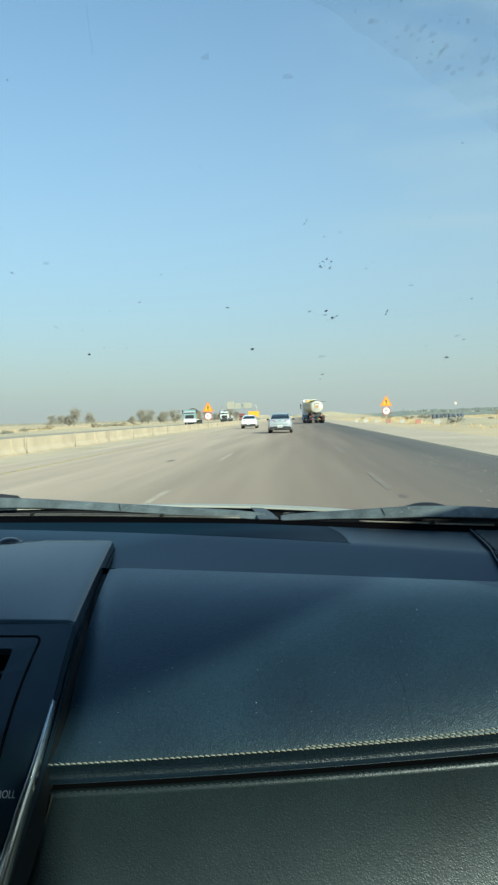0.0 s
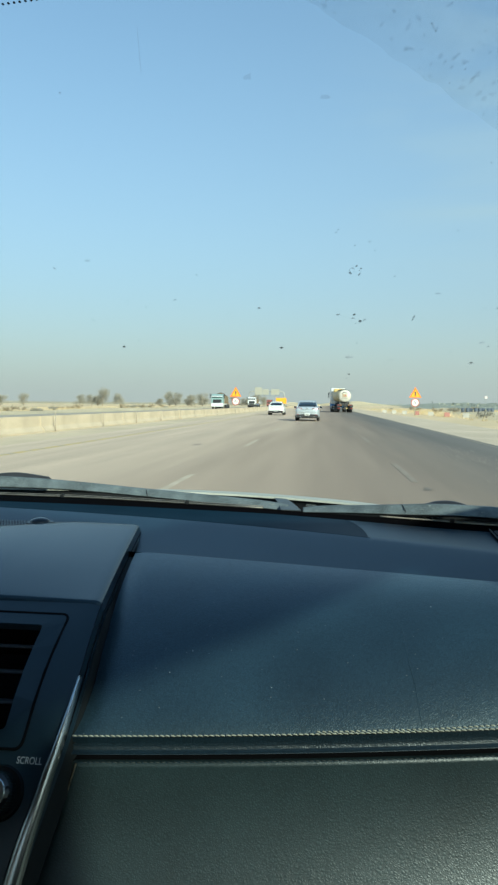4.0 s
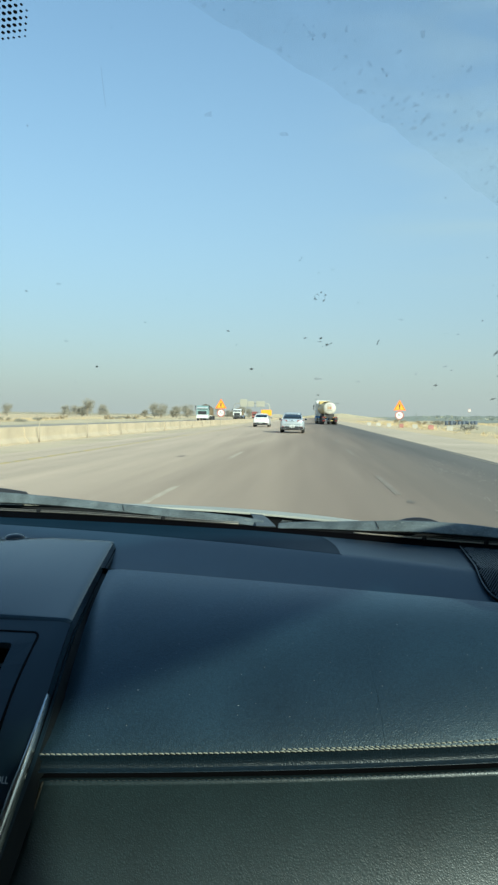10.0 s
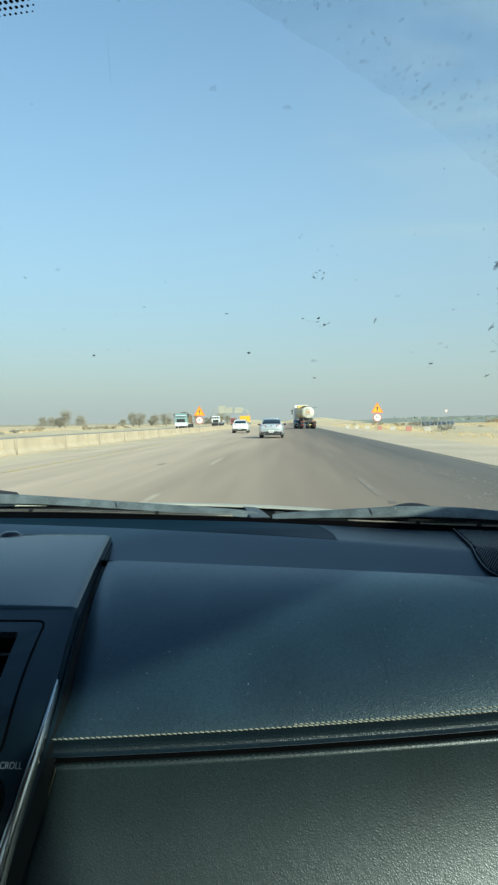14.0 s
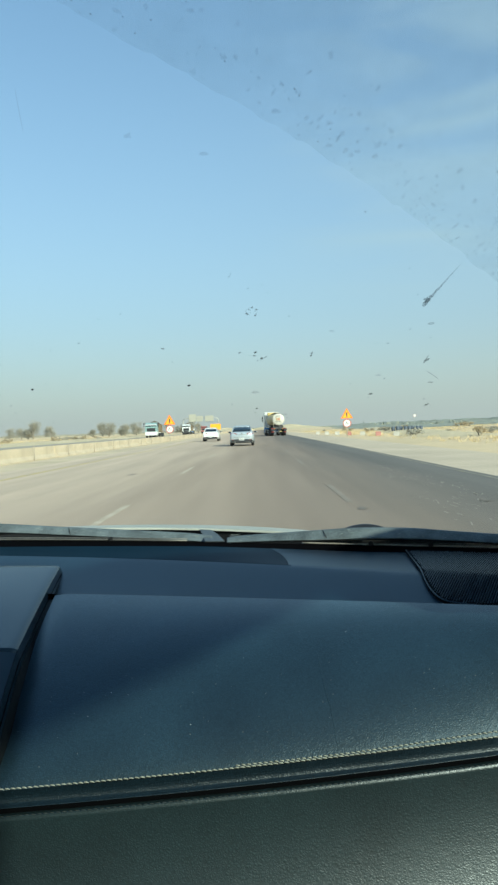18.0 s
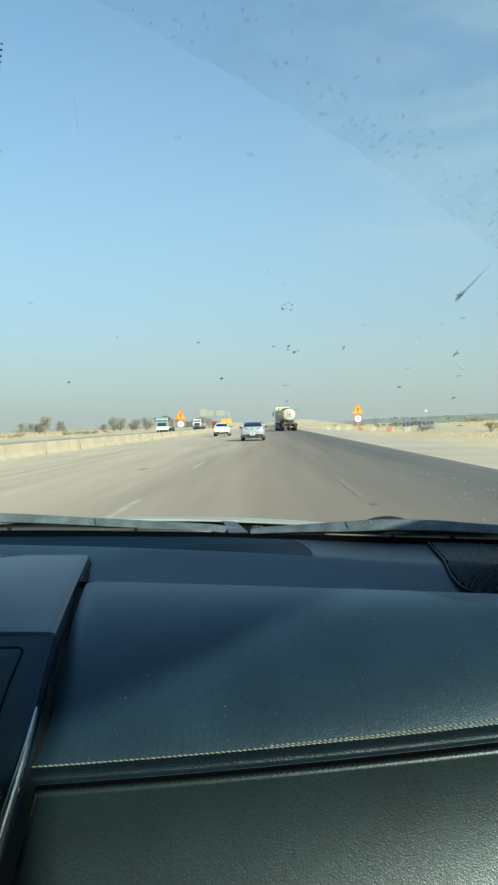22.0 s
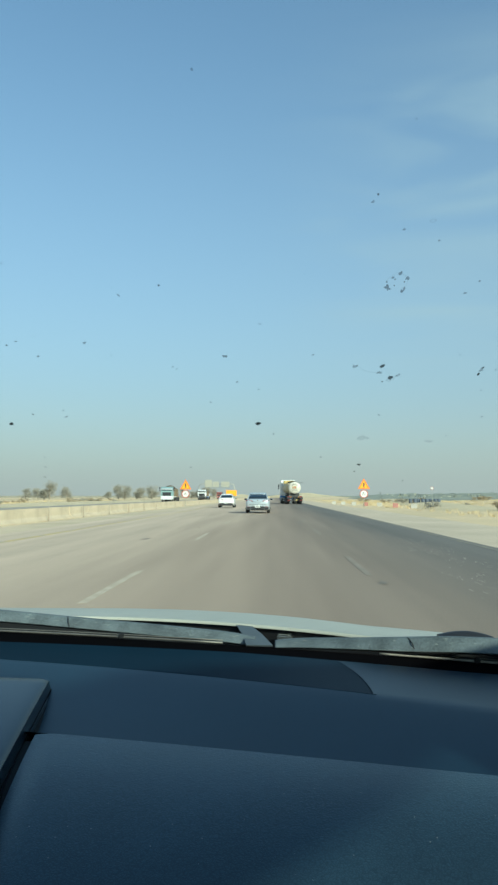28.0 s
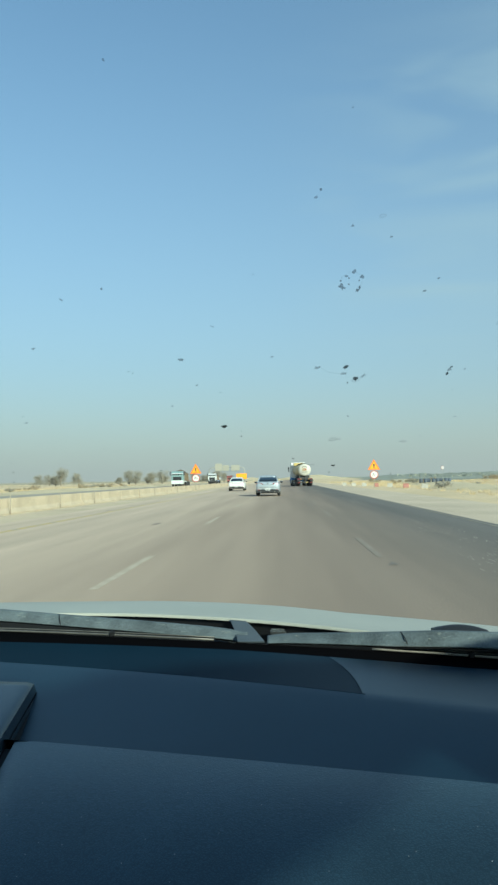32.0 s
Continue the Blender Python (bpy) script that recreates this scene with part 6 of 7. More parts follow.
def cab(parent, paint, lower, y0, length, h0, h1):
    """A truck's cab: its back at y0, its nose at y0 + length."""
    y1 = y0 + length
    side = [(y0, h0), (y0, h1 - 0.12), (y0 + 0.12, h1), (y1 - 0.75, h1), (y1 - 0.25, h1 - 0.35), (y1 - 0.02, h0 + 1.15), (y1, h0 + 0.9), (y1, h0)]
    shell = part("cab", prism(side, -1.2, 1.2, axis="x", bevel=0.07), paint, parent, smooth=False)
    part("cab_foot", box(0, y0 + length / 2 + 0.1, h0 - 0.2, 2.42, length - 0.15, 0.75, 0.05), lower, parent)
    part("windscreen", loft([[(a, y1 - 0.28 + 0.02, h1 - 0.45), (a, y1 + 0.0, h0 + 1.18)] + [(a, y1 - 0.06, h0 + 1.18), (a, y1 - 0.34, h1 - 0.45)] for a in (-1.08, 1.08)]), DARK_GLASS, shell)
    for sx in (-1, 1):
        part("side_window", prism([(y0 + length * 0.42, h0 + 1.2), (y1 - 0.2, h0 + 1.2), (y1 - 0.45, h0 + 1.9), (y0 + length * 0.42, h0 + 1.9)], sx * 1.195, sx * 1.21, axis="x"), DARK_GLASS, shell)
        part("door_seam", box(sx * 1.203, y0 + length * 0.38, h0 + 0.9, 0.012, 0.02, 1.9), MARK, shell)
        part("door_handle", box(sx * 1.215, y0 + length * 0.45, h0 + 0.95, 0.03, 0.2, 0.05, 0.01), BLACK_PLASTIC, shell)
        part("mirror_arm", tube([(sx * 1.2, y1 - 0.35, h0 + 2.0), (sx * 1.42, y1 - 0.25, h0 + 1.95), (sx * 1.42, y1 - 0.25, h0 + 1.1), (sx * 1.2, y1 - 0.3, h0 + 1.05)], 0.02, 6), BLACK_PLASTIC, parent)
        part("mirror", box(sx * 1.44, y1 - 0.27, h0 + 1.68, 0.2, 0.12, 0.46, 0.04), BLACK_PLASTIC, parent, "black mirror")
        part("mirror", box(sx * 1.44, y1 - 0.27, h0 + 1.25, 0.2, 0.12, 0.24, 0.04), BLACK_PLASTIC, parent, "small black mirror")
        part("headlamp", box(sx * 0.9, y1 + 0.01, h0 - 0.1, 0.36, 0.08, 0.22, 0.03), SIGN_WHITE, parent)
        part("step", box(sx * 1.18, y1 - 0.75, h0 - 0.45, 0.16, 0.6, 0.08, 0.02), BLACK_PLASTIC, parent)
    part("grille", box(0, y1 + 0.01, h0 + 0.5, 1.7, 0.06, 0.7, 0.03), BLACK_PLASTIC, shell)
    part("bumper", box(0, y1 + 0.02, h0 - 0.42, 2.4, 0.2, 0.36, 0.05), lower, parent)
    # pressed panel in the back wall
    for z in (0.55, 0.95, 1.35, 1.75):
        part("back_rib", box(0, y0 - 0.012, h0 + z, 1.7, 0.03, 0.035, 0.01), paint, shell)
    part("sun_visor", prism([(y1 - 0.4, h1 - 0.3), (y1 + 0.1, h1 - 0.5), (y1 + 0.1, h1 - 0.55), (y1 - 0.35, h1 - 0.4)], -1.1, 1.1, axis="x"), lower, shell)
    return shell


def tanker():
    """A tractor with a tank trailer; its tail at y = 0."""
    t = thing("tanker_truck", (0, 0, 0), "white-cabbed tractor hauling a dusty cream tank trailer", "truck")
    L = 9.6
    cz, rx, rz = 2.55, 0.98, 0.92
    rings = []
    for y, k in ((-0.16, 0.25), (-0.13, 0.55), (-0.06, 0.85), (0.02, 0.97), (0.08, 1.0), (0.14, 1.0)):
        rings.append([(rx * k * math.cos(a), y, cz + rz * k * math.sin(a)) for a in (2 * math.pi * i / 40 for i in range(40))])
    end = part("tank_end", loft(rings), TANK_END, t, "white domed tank end with faded writing", True)
    body = part("tank", loft([[(rx * math.cos(a), y, cz + rz * math.sin(a)) for a in (2 * math.pi * i / 40 for i in range(40))] for y in (0.14, L / 2, L)] + [[(rx * k * math.cos(a), L + d, cz + rz * k * math.sin(a)) for a in (2 * math.pi * i / 40 for i in range(40))] for k, d in ((0.95, 0.08), (0.75, 0.17), (0.3, 0.22))]), TANK, t, "cream tank shell", True)
    for k in range(7):
        y = 0.6 + 1.4 * k
        part("tank_band", loft([[((rx + 0.02) * math.cos(a), y + d, cz + (rz + 0.02) * math.sin(a)) for a in (2 * math.pi * i / 40 for i in range(40))] for d in (0, 0.09)]), TANK, body, smooth=True)
    for k in range(3):
        hatch = part("hatch", rod((0, 2 + 2.6 * k, cz + rz - 0.03), (0, 2 + 2.6 * k, cz + rz + 0.16), 0.32, 0.3, 20), CHASSIS, t)
        part("hatch_lid", rod((0, 2 + 2.6 * k, cz + rz + 0.15), (0, 2 + 2.6 * k, cz + rz + 0.2), 0.25, 0.22, 20), TANK_YELLOW, hatch)
    part("walkway", box(0, L / 2, cz + rz + 0.03, 0.7, L - 1.6, 0.05, 0.01), CHASSIS, t)
    part("equipment_box", box(-0.1, L - 0.35, cz + rz + 0.12, 1.5, 1.3, 0.5, 0.04), TANK_YELLOW, t, "yellow box on the tank")
    # writing and marks on the end
    for x, z, w, h, m in ((0.0, 3.08, 0.7, 0.1, FADED_MARK), (-0.05, 2.22, 0.9, 0.09, FADED_MARK)):
        for k in range(6):
            part("writing_bar", box(x - w / 2 + w * (k + 0.5) / 6, -0.1 - 0.05 * (1 - abs(k - 2.5) / 3), z, w / 8, 0.1, h), m, end)
    part("placard", box(-0.06, -0.165, 2.6, 0.66, 0.03, 0.46, 0.01), PLACARD, end, "tan square placard")
    part("placard", rod((0.1, -0.165, 2.6), (0.1, -0.19, 2.6), 0.11, 0.11, 20), RED_MARK, end, "faded red round mark")
    for x in (-0.36, 0.36):
        part("marker_lamp", box(x, -0.13, 2.92, 0.2, 0.1, 0.09, 0.02), FADED_MARK, end)
    # chassis, lamps, bumper
    part("chassis_rail", box(-0.45, L / 2, 1.1, 0.16, L, 0.3, 0.02), CHASSIS, t)
    part("chassis_rail", box(0.45, L / 2, 1.1, 0.16, L, 0.3, 0.02), CHASSIS, t)
    for y in (0.6, 2.2, 3.6, 5.4, 7.4):
        part("saddle", box(0, y, 1.45, 1.5, 0.25, 0.5, 0.03), CHASSIS, t)
    bumper = part("rear_bumper", box(0, -0.1, 0.62, 2.45, 0.14, 0.16, 0.02), CHASSIS, t)
    beam = part("lamp_beam", box(0, -0.06, 1.12, 2.3, 0.12, 0.16, 0.02), CHASSIS, t)
    for sx in (-1, 1):
        part("tail_lamp", box(sx * 0.95, -0.14, 1.13, 0.36, 0.05, 0.15, 0.02), TAIL_RED, beam, "red lamp")
        part("reflector_board", box(sx * 0.95, -0.19, 0.62, 0.42, 0.03, 0.18, 0.01), TAIL_RED, bumper, "red reflector board")
        part("amber_lamp", box(sx * 0.62, -0.14, 1.13, 0.16, 0.05, 0.14, 0.02), AMBER, beam)
        part("mud_flap", box(sx * 0.98, 0.35, 0.62, 0.55, 0.03, 0.6), TYRE, t)
        part("mudguard", loft([[(sx * (0.72 if q else 1.24), 0.4 + 1.0 + 2.1 * math.cos(a), 0.72 + 0.52 * math.sin(a)) for a in (math.pi * (0.06 + 0.88 * i / 14) for i in range(15))] for q in (0, 1)], closed=False), CHASSIS, t, smooth=True)
        part("side_guard", box(sx * 1.15, 6.0, 0.85, 0.05, 3.0, 0.12, 0.01), GALV, t)
        part("side_guard", box(sx * 1.15, 6.0, 0.55, 0.05, 3.0, 0.12, 0.01), GALV, t)
        part("pipe", tube([(sx * 1.1, 1.2, 1.5), (sx * 1.16, 4.5, 1.5), (sx * 1.1, 8.6, 1.5)], 0.05, 8), GALV, t)
        part("landing_leg", box(sx * 0.8, 7.6, 0.65, 0.14, 0.14, 0.9, 0.02), CHASSIS, t)
        for y in (1.0, 2.3, 3.6):
            wheel(t, sx * 0.98, y, 0.5, 0.5, sx, CHASSIS)
    for k in range(2):
        part("plate_bar", box(0.35, -0.19, 0.6 + 0.09 * k, 0.4, 0.02, 0.06), TANK_YELLOW, bumper)
    part("drain_pipe", tube([(0, 0.1, 1.4), (0, -0.1, 1.2), (0, -0.12, 0.9)], 0.08, 10), CHASSIS, t)
    part("ladder_rail", tube([(-0.8, -0.12, 1.2), (-0.8, -0.14, 2.9)], 0.02, 6), GALV, t)
    part("flag_bar", tube([(0.2, 0.3, cz + rz - 0.1), (1.5, 0.3, cz + rz - 0.15)], 0.025, 6), CHASSIS, t)
    # tractor
    cab(t, CAB_WHITE, CAB_BLUE, L + 0.95, 2.25, 1.3, 3.95)
    part("tractor_rail", box(0, L + 0.6, 0.95, 0.95, 5.0, 0.28, 0.03), CHASSIS, t)
    part("fifth_wheel", rod((0, L - 0.9, 1.08), (0, L - 0.9, 1.2), 0.55, 0.5, 24), CHASSIS, t)
    part("fuel_tank", rod((-1.0, L - 0.2, 0.75), (-1.0, L + 0.9, 0.75), 0.32, 0.32, 20), GALV, t, smooth=True)
    part("exhaust_stack", rod((0.9, L + 0.75, 1.2), (0.9, L + 0.75, 3.4), 0.08, 0.08, 12), CHASSIS, t)
    part("air_lines", tube([(-0.2, L + 0.9, 2.0), (-0.2, L + 0.55, 1.5), (-0.1, L + 0.2, 1.9)], 0.03, 6), CAB_RED, t)
    part("battery_box", box(1.0, L + 0.35, 0.75, 0.4, 0.9, 0.5, 0.04), CHASSIS, t)
    for sx in (-1, 1):
        wheel(t, sx * 1.02, L + 2.3, 0.5, 0.32, sx, GALV)
        wheel(t, sx * 0.96, L - 0.9, 0.5, 0.52, sx, CHASSIS)
        part("wheel_arch", loft([[(sx * (0.85 if q else 1.24), L + 2.3 + 0.62 * math.cos(a), 0.5 + 0.62 * math.sin(a)) for a in (math.pi * (0.02 + 0.96 * i / 12) for i in range(13))] for q in (0, 1)], closed=False), CAB_BLUE, t, smooth=True)
    return t


tk = tanker()
tk.matrix_basis = pose(3.1, 112, 0.006, 0, 0, 4.5)


def lorry(paint, lower, kind, label):
    """A rigid lorry that faces the camera's way of coming; nose at y = 0 side turned by its pose."""
    t = thing("lorry", (0, 0, 0), label, "truck", "oncoming trucks")
    cab(t, paint, lower, 5.6, 1.95, 1.15, 3.1)
    part("chassis", box(0, 3.2, 0.9, 0.9, 6.4, 0.28, 0.03), CHASSIS, t)
    if kind == "dump":
        bed = part("bed", prism([(-1.2, 1.15), (1.2, 1.15), (1.25, 2.75), (-1.25, 2.75)], 0.0, 5.3, bevel=0.03), DUMP, t, "rusty brown tipper bed")
        for k in range(6):
            for sx in (-1, 1):
                part("bed_rib", box(sx * 1.25, 0.35 + 0.92 * k, 1.95, 0.09, 0.1, 1.5, 0.01), DUMP, bed)
        part("load", sheet(lambda u, v: (-1.15 + 2.3 * u, 0.1 + 5.1 * v, 2.7 + 0.75 * math.sin(math.pi * u) ** 0.7 * math.sin(math.pi * v) ** 0.6 + 0.1 * noise.noise(Vector((u * 6, v * 9, 1)))), 14, 22), LOAD, t, "heaped gravel load", True)
    elif kind == "flat":
        bed = part("bed", box(0, 2.6, 1.3, 2.5, 5.4, 0.16, 0.02), DUMP, t, "low flat bed")
        for sx in (-1, 1):
            part("side_board", box(sx * 1.24, 2.6, 1.65, 0.05, 5.4, 0.6, 0.01), CAB_WHITE, bed)
        part("front_board", box(0, 5.25, 1.9, 2.5, 0.06, 1.1, 0.01), CAB_RED, bed)
    else:
        part("tank", loft([[(1.15 * math.cos(a), y, 2.05 + 0.85 * math.sin(a)) for a in (2 * math.pi * i / 28 for i in range(28))] for y in (0.1, 2.5, 5.3)]), TANK_END, t, "pale tank", True)
        part("tank_stripe", box(0, 2.7, 1.25, 2.3, 5.2, 0.2, 0.02), CAB_RED, t)
    for sx in (-1, 1):
        wheel(t, sx * 1.02, 6.3, 0.5, 0.3, sx, GALV)
        wheel(t, sx * 0.98, 2.1, 0.5, 0.5, sx, CHASSIS)
        wheel(t, sx * 0.98, 0.9, 0.5, 0.5, sx, CHASSIS)
    return t


teal_truck = lorry(TEAL, CAB_WHITE, "dump", "teal-cabbed tipper truck loaded with gravel, oncoming")
teal_truck.matrix_basis = pose(-21.5, 150, 0.03, 0, 0, 180)
white_truck = lorry(CAB_WHITE, CAB_WHITE, "tank", "white tank truck with red stripe, oncoming")
white_truck.matrix_basis = pose(-24.6, 176, 0.03, 0, 0, 180)
gravel_truck = lorry(CAB_WHITE, CHASSIS, "dump", "white-cabbed tipper truck heaped with gravel, oncoming")
gravel_truck.matrix_basis = pose(-21.0, 214, 0.03, 0, 0, 180)
flat_truck = lorry(CAB_WHITE, CAB_BLUE, "flat", "white truck with a low flat bed, oncoming")
flat_truck.matrix_basis = pose(-24.8, 262, 0.03, 0, 0, 180)
far_truck = lorry(CAB_RED, CAB_RED, "flat", "red-cabbed flatbed truck far off, oncoming")
far_truck.matrix_basis = pose(-24.9, 330, 0.03, 0, 0, 180)

# ---- trees and scrub ----


def leaf_cloud(bm, centre, size, count, leaf, rng):
    for k in range(count):
        d = Vector((rng.gauss(0, 0.45), rng.gauss(0, 0.45), rng.gauss(0, 0.42)))
        c = Vector(centre) + Vector((d.x * size[0], d.y * size[1], d.z * size[2]))
        a, b = Vector((rng.uniform(-1, 1), rng.uniform(-1, 1), rng.uniform(-1, 1))).normalized(), Vector((rng.uniform(-1, 1), rng.uniform(-1, 1), rng.uniform(-1, 1))).normalized()
        s = leaf * rng.uniform(0.5, 1.3)
        try:
            bm.faces.new([bm.verts.new(c + a * s), bm.verts.new(c + b * s * 0.6), bm.verts.new(c - a * s), bm.verts.new(c - b * s * 0.6)])
        except ValueError:
            pass


def tree(height, spread, seed):
    rng = random.Random(seed)
    t = thing("tree", (0, 0, 0), "grey-green desert tree paled for haze, bushy almost to the ground", "tree", "roadside trees")
    lean = rng.uniform(-0.3, 0.3)
    trunk = part("trunk", tube([(0, 0, -0.2), (lean * 0.3, 0, height * 0.25), (lean, 0.1, height * 0.55)], [0.22, 0.17, 0.09], 8), BARK, t, smooth=True)
    crown = bmesh.new()
    for k in range(12):
        a = rng.uniform(0, 6.28)
        r = spread * rng.uniform(0.1, 0.6)
        z = height * rng.uniform(0.2, 0.84)
        tip = Vector((r * math.cos(a), r * math.sin(a), z))
        part("limb", tube([(lean * 0.5, 0, height * 0.33), Vector((lean * 0.5, 0, height * 0.4)).lerp(tip, 0.5), tip], [0.08, 0.05, 0.02], 6), BARK, t)
        leaf_cloud(crown, tip, (spread * 0.4, spread * 0.4, height * 0.2), 260, 0.15, rng)
    part("crown", crown, LEAF_A, t, "grey-green leaves paled for haze")
    return t


kinds = [tree(5.6, 3.6, 1), tree(4.2, 3.0, 2), tree(6.6, 3.4, 3)]
SPOTS = ((-92, 262), (-87, 268), (-83, 262), (-79, 271), (-70, 300), (-67, 306), (-63, 300), (-60, 311), (-57, 304), (-54, 315), (-120, 255), (-114, 262), (-66, 352), (-62, 360), (-47, 372), (-44, 380), (-40, 374), (-37, 388), (-100, 300), (-43, 450), (-39, 462))
for k, (x, y) in enumerate(SPOTS):
    src = kinds[k % 3]
    s = 0.85 + 0.35 * math.sin(k * 2.3) ** 2
    m = pose(x, y, ground_height(x, y), 0, 0, 47 * k) @ Matrix.Scale(s, 4)
    if k < 3:
        src.matrix_basis = m
    else:
        c = copy_thing(src, pose(x, y, ground_height(x, y), 0, 0, 47 * k))
        c.scale = (s, s, s)


def shrub(seed, mat, label):
    rng = random.Random(seed)
    t = thing("shrub", (0, 0, 0), label, "shrub", "dry shrubs")
    bm, tw = bmesh.new(), bmesh.new()
    for k in range(7):
        a, r, h = rng.uniform(0, 6.28), rng.uniform(0.1, 0.7), rng.uniform(0.3, 0.75)
        tip = Vector((r * math.cos(a), r * math.sin(a), h))
        tube([(0, 0, -0.05), tip * 0.5, tip], [0.03, 0.02, 0.008], 5, tw)
        leaf_cloud(bm, tip, (0.34, 0.34, 0.22), 60, 0.085, rng)
    part("twigs", tw, BARK, t)
    part("foliage", bm, mat, t)
    return t


s1 = shrub(5, DRY, "dry brown desert shrub on sand")
s2 = shrub(6, LEAF_A, "grey-green desert shrub on sand")
rng = random.Random(77)
spots = [(rng.uniform(15, 80), rng.uniform(60, 190)) for _ in range(44)] + [(rng.uniform(-55, -30), rng.uniform(60, 200)) for _ in range(24)] + [(rng.uniform(-16.5, -13), rng.uniform(30, 160)) for _ in range(14)]
s1.matrix_basis, s2.matrix_basis = pose(19, 62, ground_height(19, 62)), pose(24, 74, ground_height(24, 74))
for k, (x, y) in enumerate(spots):
    c = copy_thing((s1, s2)[k % 3 == 0], pose(x, y, ground_height(x, y) - 0.03, 0, 0, 51 * k))
    q = rng.uniform(0.5, 1.5) * (0.5 if -17 < x < -12 else 1)
    c.scale = (q, q, q * 0.8)


def scrub_belt(name, x0, x1, y0, y1, count, height, mat, label, seed):
    rng = random.Random(seed)
    bm = bmesh.new()
    for k in range(count):
        x, y = rng.uniform(x0, x1), rng.uniform(y0, y1)
        h = height * (0.6 + 0.5 * abs(noise.noise(Vector((x * 0.011, y * 0.006, seed)))) + 0.2 * rng.random())
        leaf_cloud(bm, (x, y, h * 0.42), (h * 2.2, h * 2.2, h * 0.5), 14, h * 0.22, rng)
    return tagged(link_mesh(name, bm, mat, False), label, "scrub", kind="stuff")


def scrub_field(name, x0, x1, y0, y1, height, nx, ny, mat, label, seed):
    """Dense low growth: a bumpy canopy that sinks into the sand at its rims."""
    def f(u, v):
        x, y = x0 + (x1 - x0) * u, y0 + (y1 - y0) * v
        rim = min(1, 12 * u, 12 * (1 - u), 8 * v, 8 * (1 - v))
        bump = 0.62 + 0.3 * noise.noise(Vector((x * 0.013, y * 0.009, seed))) + 0.34 * noise.noise(Vector((x * 0.09, y * 0.05, seed))) + 0.3 * noise.noise(Vector((x * 0.37, y * 0.2, seed)))
        return (x, y, ground_height(x, y) - 0.15 + height * max(0, bump) * rim)
    return tagged(link_mesh(name, sheet(f, nx, ny), mat), label, "scrub", kind="stuff")


scrub_field("scrub_right", 48, 620, 330, 640, 2.9, 420, 40, LEAF_B, "low belt of green scrub along the horizon", 31)
scrub_field("scrub_near", 26, 190, 175, 330, 0.75, 260, 60, LEAF_B, "sparse green ground scrub on sand", 32)
scrub_belt("scrub_right", 60, 520, 330, 420, 260, 3.4, LEAF_B, "scattered taller green bushes in the scrub", 37)
scrub_belt("scrub_left", -420, -40, 480, 900, 1800, 2.4, LEAF_A, "dark belt of far trees on the horizon", 33)
scrub_belt("scrub_ahead", -60, 90, 700, 1000, 700, 2.5, LEAF_B, "low far scrub beside the road", 34)


def berm(name, x0, y0, x1, y1, height, width, seed, label):
    def f(u, v):
        c = Vector((x0, y0)).lerp(Vector((x1, y1)), u)
        d = Vector((y1 - y0, x0 - x1)).normalized() * width * (v - 0.5)
        h = height * math.sin(math.pi * v) ** 1.3 * math.sin(math.pi * u) ** 0.35 * (0.65 + 0.6 * abs(noise.noise(Vector((u * 9, v, seed)))))
        return (c.x + d.x, c.y + d.y, ground_height(c.x + d.x, c.y + d.y) - 0.05 + h)
    return tagged(link_mesh(name, sheet(f, 60, 10), SAND_LIGHT), label, "sand bank", kind="structure")


berm("sand_bank", 18, 60, 40, 250, 0.55, 12, 1, "low bank of bright sand beside the road")
berm("sand_bank", 60, 150, 170, 240, 1.5, 22, 2, "ridge of pale sand")
berm("sand_bank", -33, 40, -33, 300, 0.6, 9, 3, "low bank of sand beyond the far road")
berm("embankment", 4, 640, 46, 690, 4.5, 60, 4, "tan earth embankment far ahead")
berm("embankment", -40, 660, -8, 640, 3.5, 50, 5, "tan earth embankment far ahead")

berm("sand_ridge", 150, 470, 460, 380, 6.5, 90, 6, "long tan sand ridge on the horizon")


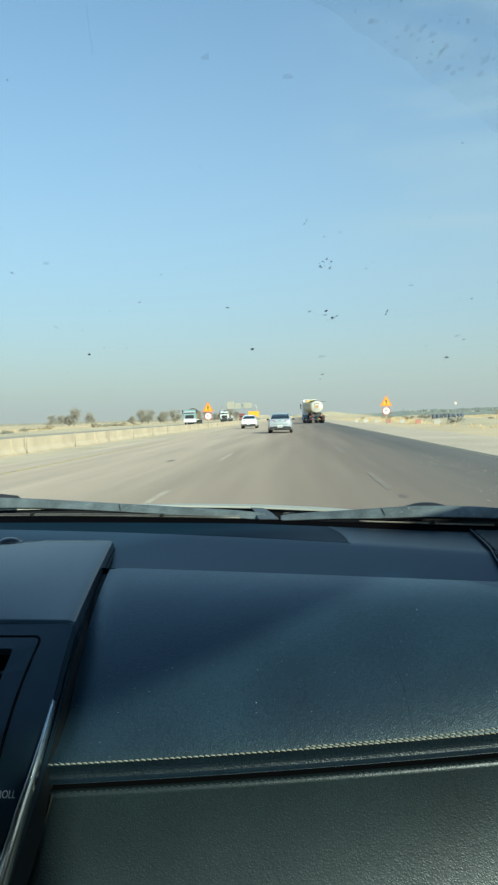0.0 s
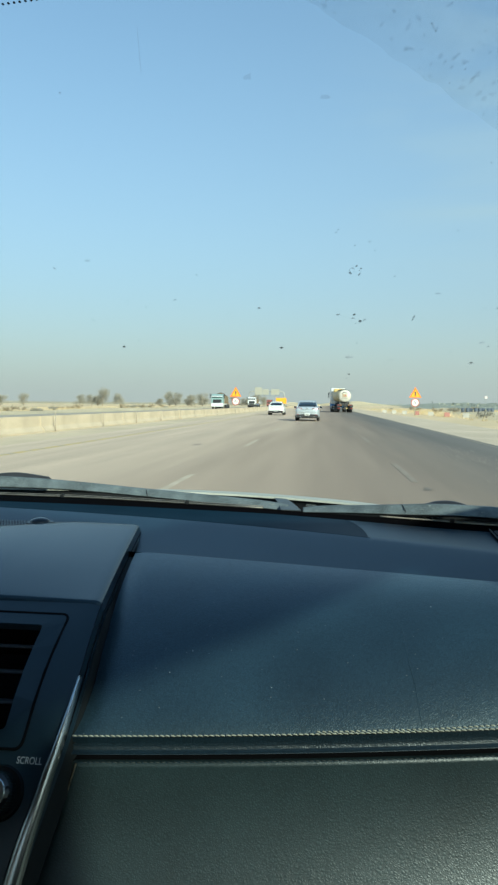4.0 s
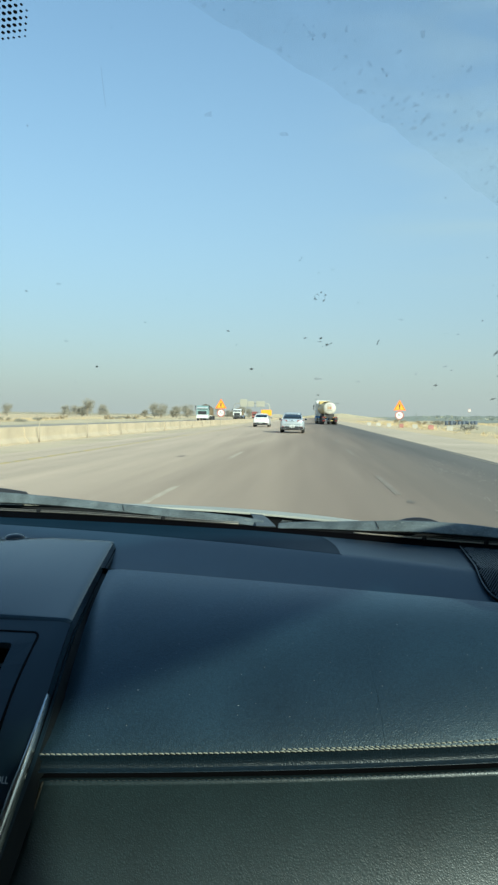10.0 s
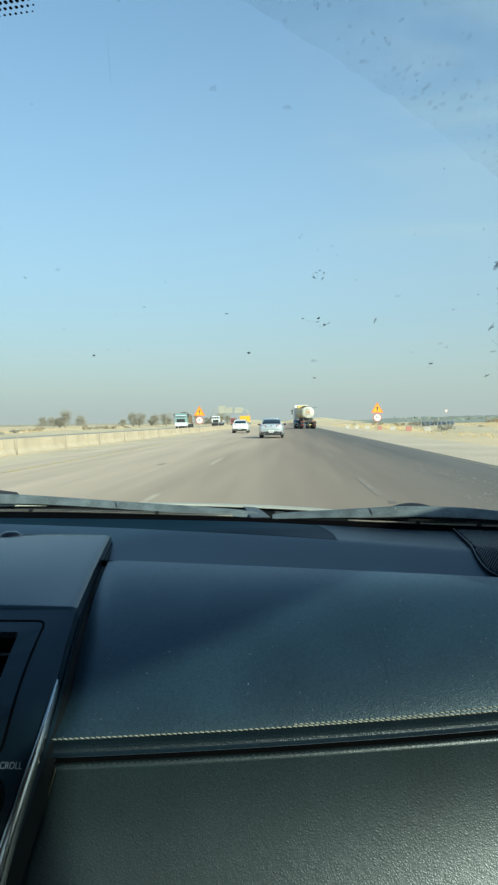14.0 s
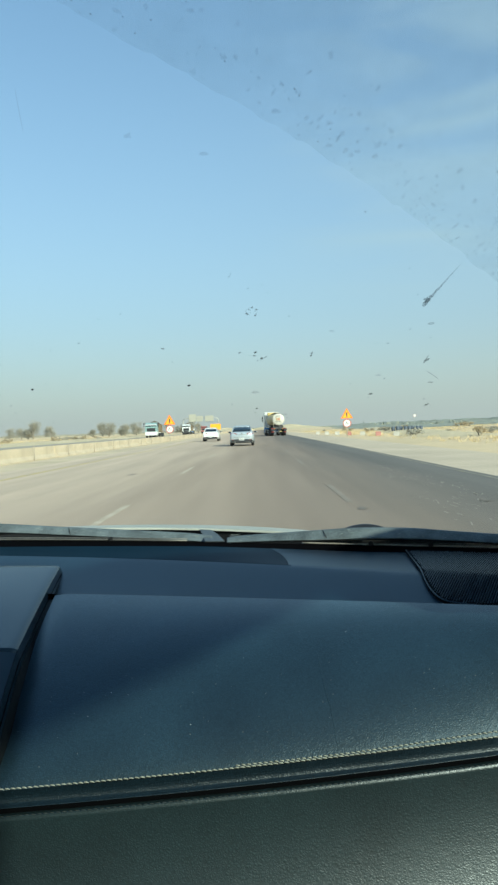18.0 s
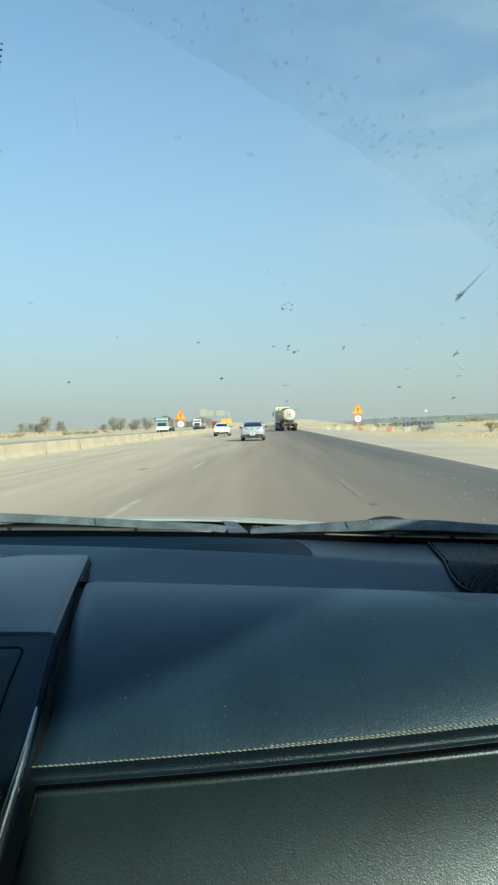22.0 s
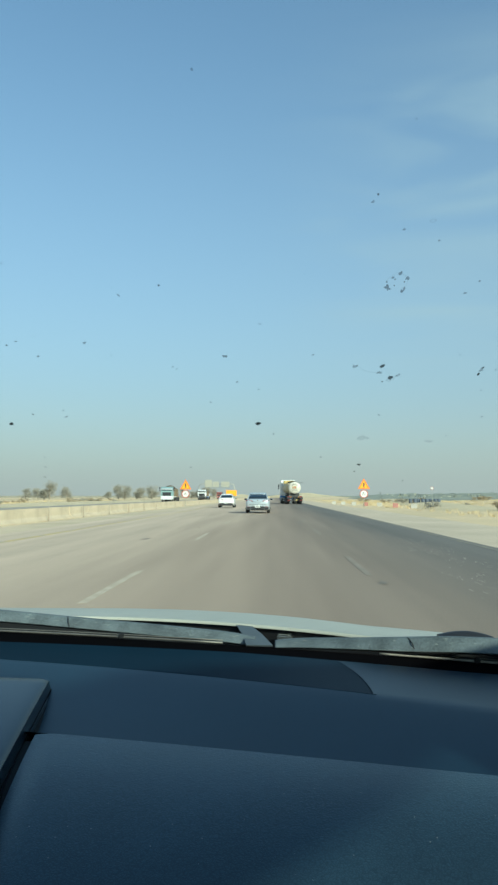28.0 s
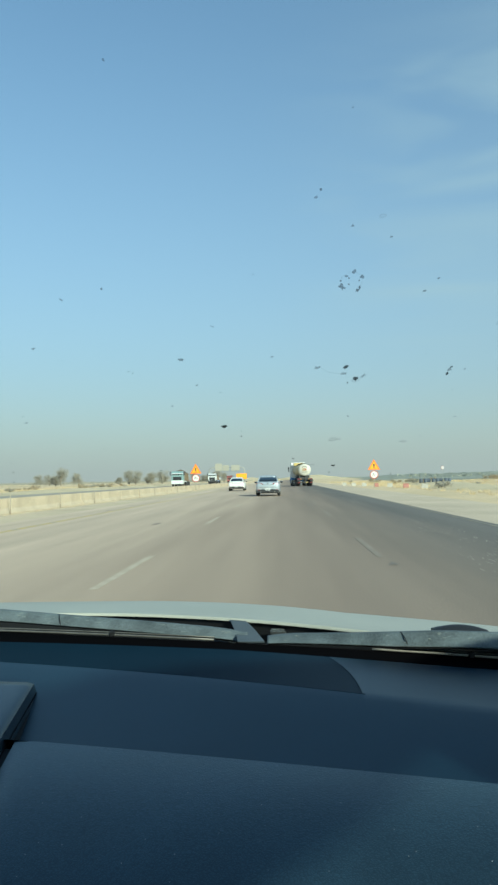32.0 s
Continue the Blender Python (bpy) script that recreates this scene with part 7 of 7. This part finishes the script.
def grass_field(name, x0, x1, y0, y1, tufts, height, mat, label, seed):
    """Tufts of thin upright blades."""
    rng = random.Random(seed)
    verts, faces = [], []
    for k in range(tufts):
        cx, cy = rng.uniform(x0, x1), rng.uniform(y0, y1)
        if noise.noise(Vector((cx * 0.08, cy * 0.04, seed))) < rng.uniform(-0.5, 0.25):
            continue
        g = ground_height(cx, cy) - 0.03
        for i in range(12):
            x, y, h = rng.gauss(cx, 0.16), rng.gauss(cy, 0.2), height * rng.uniform(0.35, 1.2)
            w, q = rng.uniform(0.012, 0.03), rng.uniform(0, math.pi)
            n = len(verts)
            verts += [(x - w * math.cos(q), y - w * math.sin(q), g), (x + w * math.cos(q), y + w * math.sin(q), g), (x + rng.gauss(0, 0.12), y + rng.gauss(0, 0.12), g + h)]
            faces.append((n, n + 1, n + 2))
    me = bpy.data.meshes.new(name)
    me.from_pydata(verts, [], faces)
    me.materials.append(mat)
    return tagged(new(name, me), label, "grass", kind="stuff")


grass_field("dry_grass", 12, 85, 40, 210, 9000, 0.26, DRY_GRASS, "golden dry grass tufts on the sand", 35)
grass_field("dry_grass", -62, -30, 50, 230, 3500, 0.26, DRY_GRASS, "golden dry grass tufts beyond the far road", 36)

# ---- the overpass that the car has come from under ----
bridge = thing("overpass", (0, -66, 0), "concrete highway overpass with many deep girders", "bridge")
for k in range(15):
    y = -76 + 1.45 * k
    part("girder", loft([[(x, y + a, b) for a, b in ((-0.3, 5.3), (0.3, 5.3), (0.3, 5.5), (0.1, 5.7), (0.1, 6.2), (0.4, 6.4), (-0.4, 6.4), (-0.1, 6.2), (-0.1, 5.7), (-0.3, 5.5))] for x in (-34, 16)]), BRIDGE_CONC, bridge)
part("deck", box(-9, -66, 6.62, 50, 23, 0.4, 0.03), BRIDGE_CONC, bridge)
for y in (-77.3, -54.7):
    part("parapet", box(-9, y, 7.2, 50, 0.3, 0.9, 0.03), BRIDGE_CONC, bridge)
for x in (-14.2, -31, 13):
    part("pier_cap", box(x, -66, 5.0, 1.2, 22, 0.7, 0.05), BRIDGE_CONC, bridge)
    for y in (-74, -66, -58):
        part("pier", rod((x, y, -0.3), (x, y, 4.7), 0.5, 0.5, 20), BRIDGE_CONC, bridge, smooth=True)

# wheels of the carrying car
for sx in (-1, 1):
    for y in (1.45, -1.45):
        wheel(cabin, CENTRE + sx * 0.74, y, 0.325, 0.21, sx)
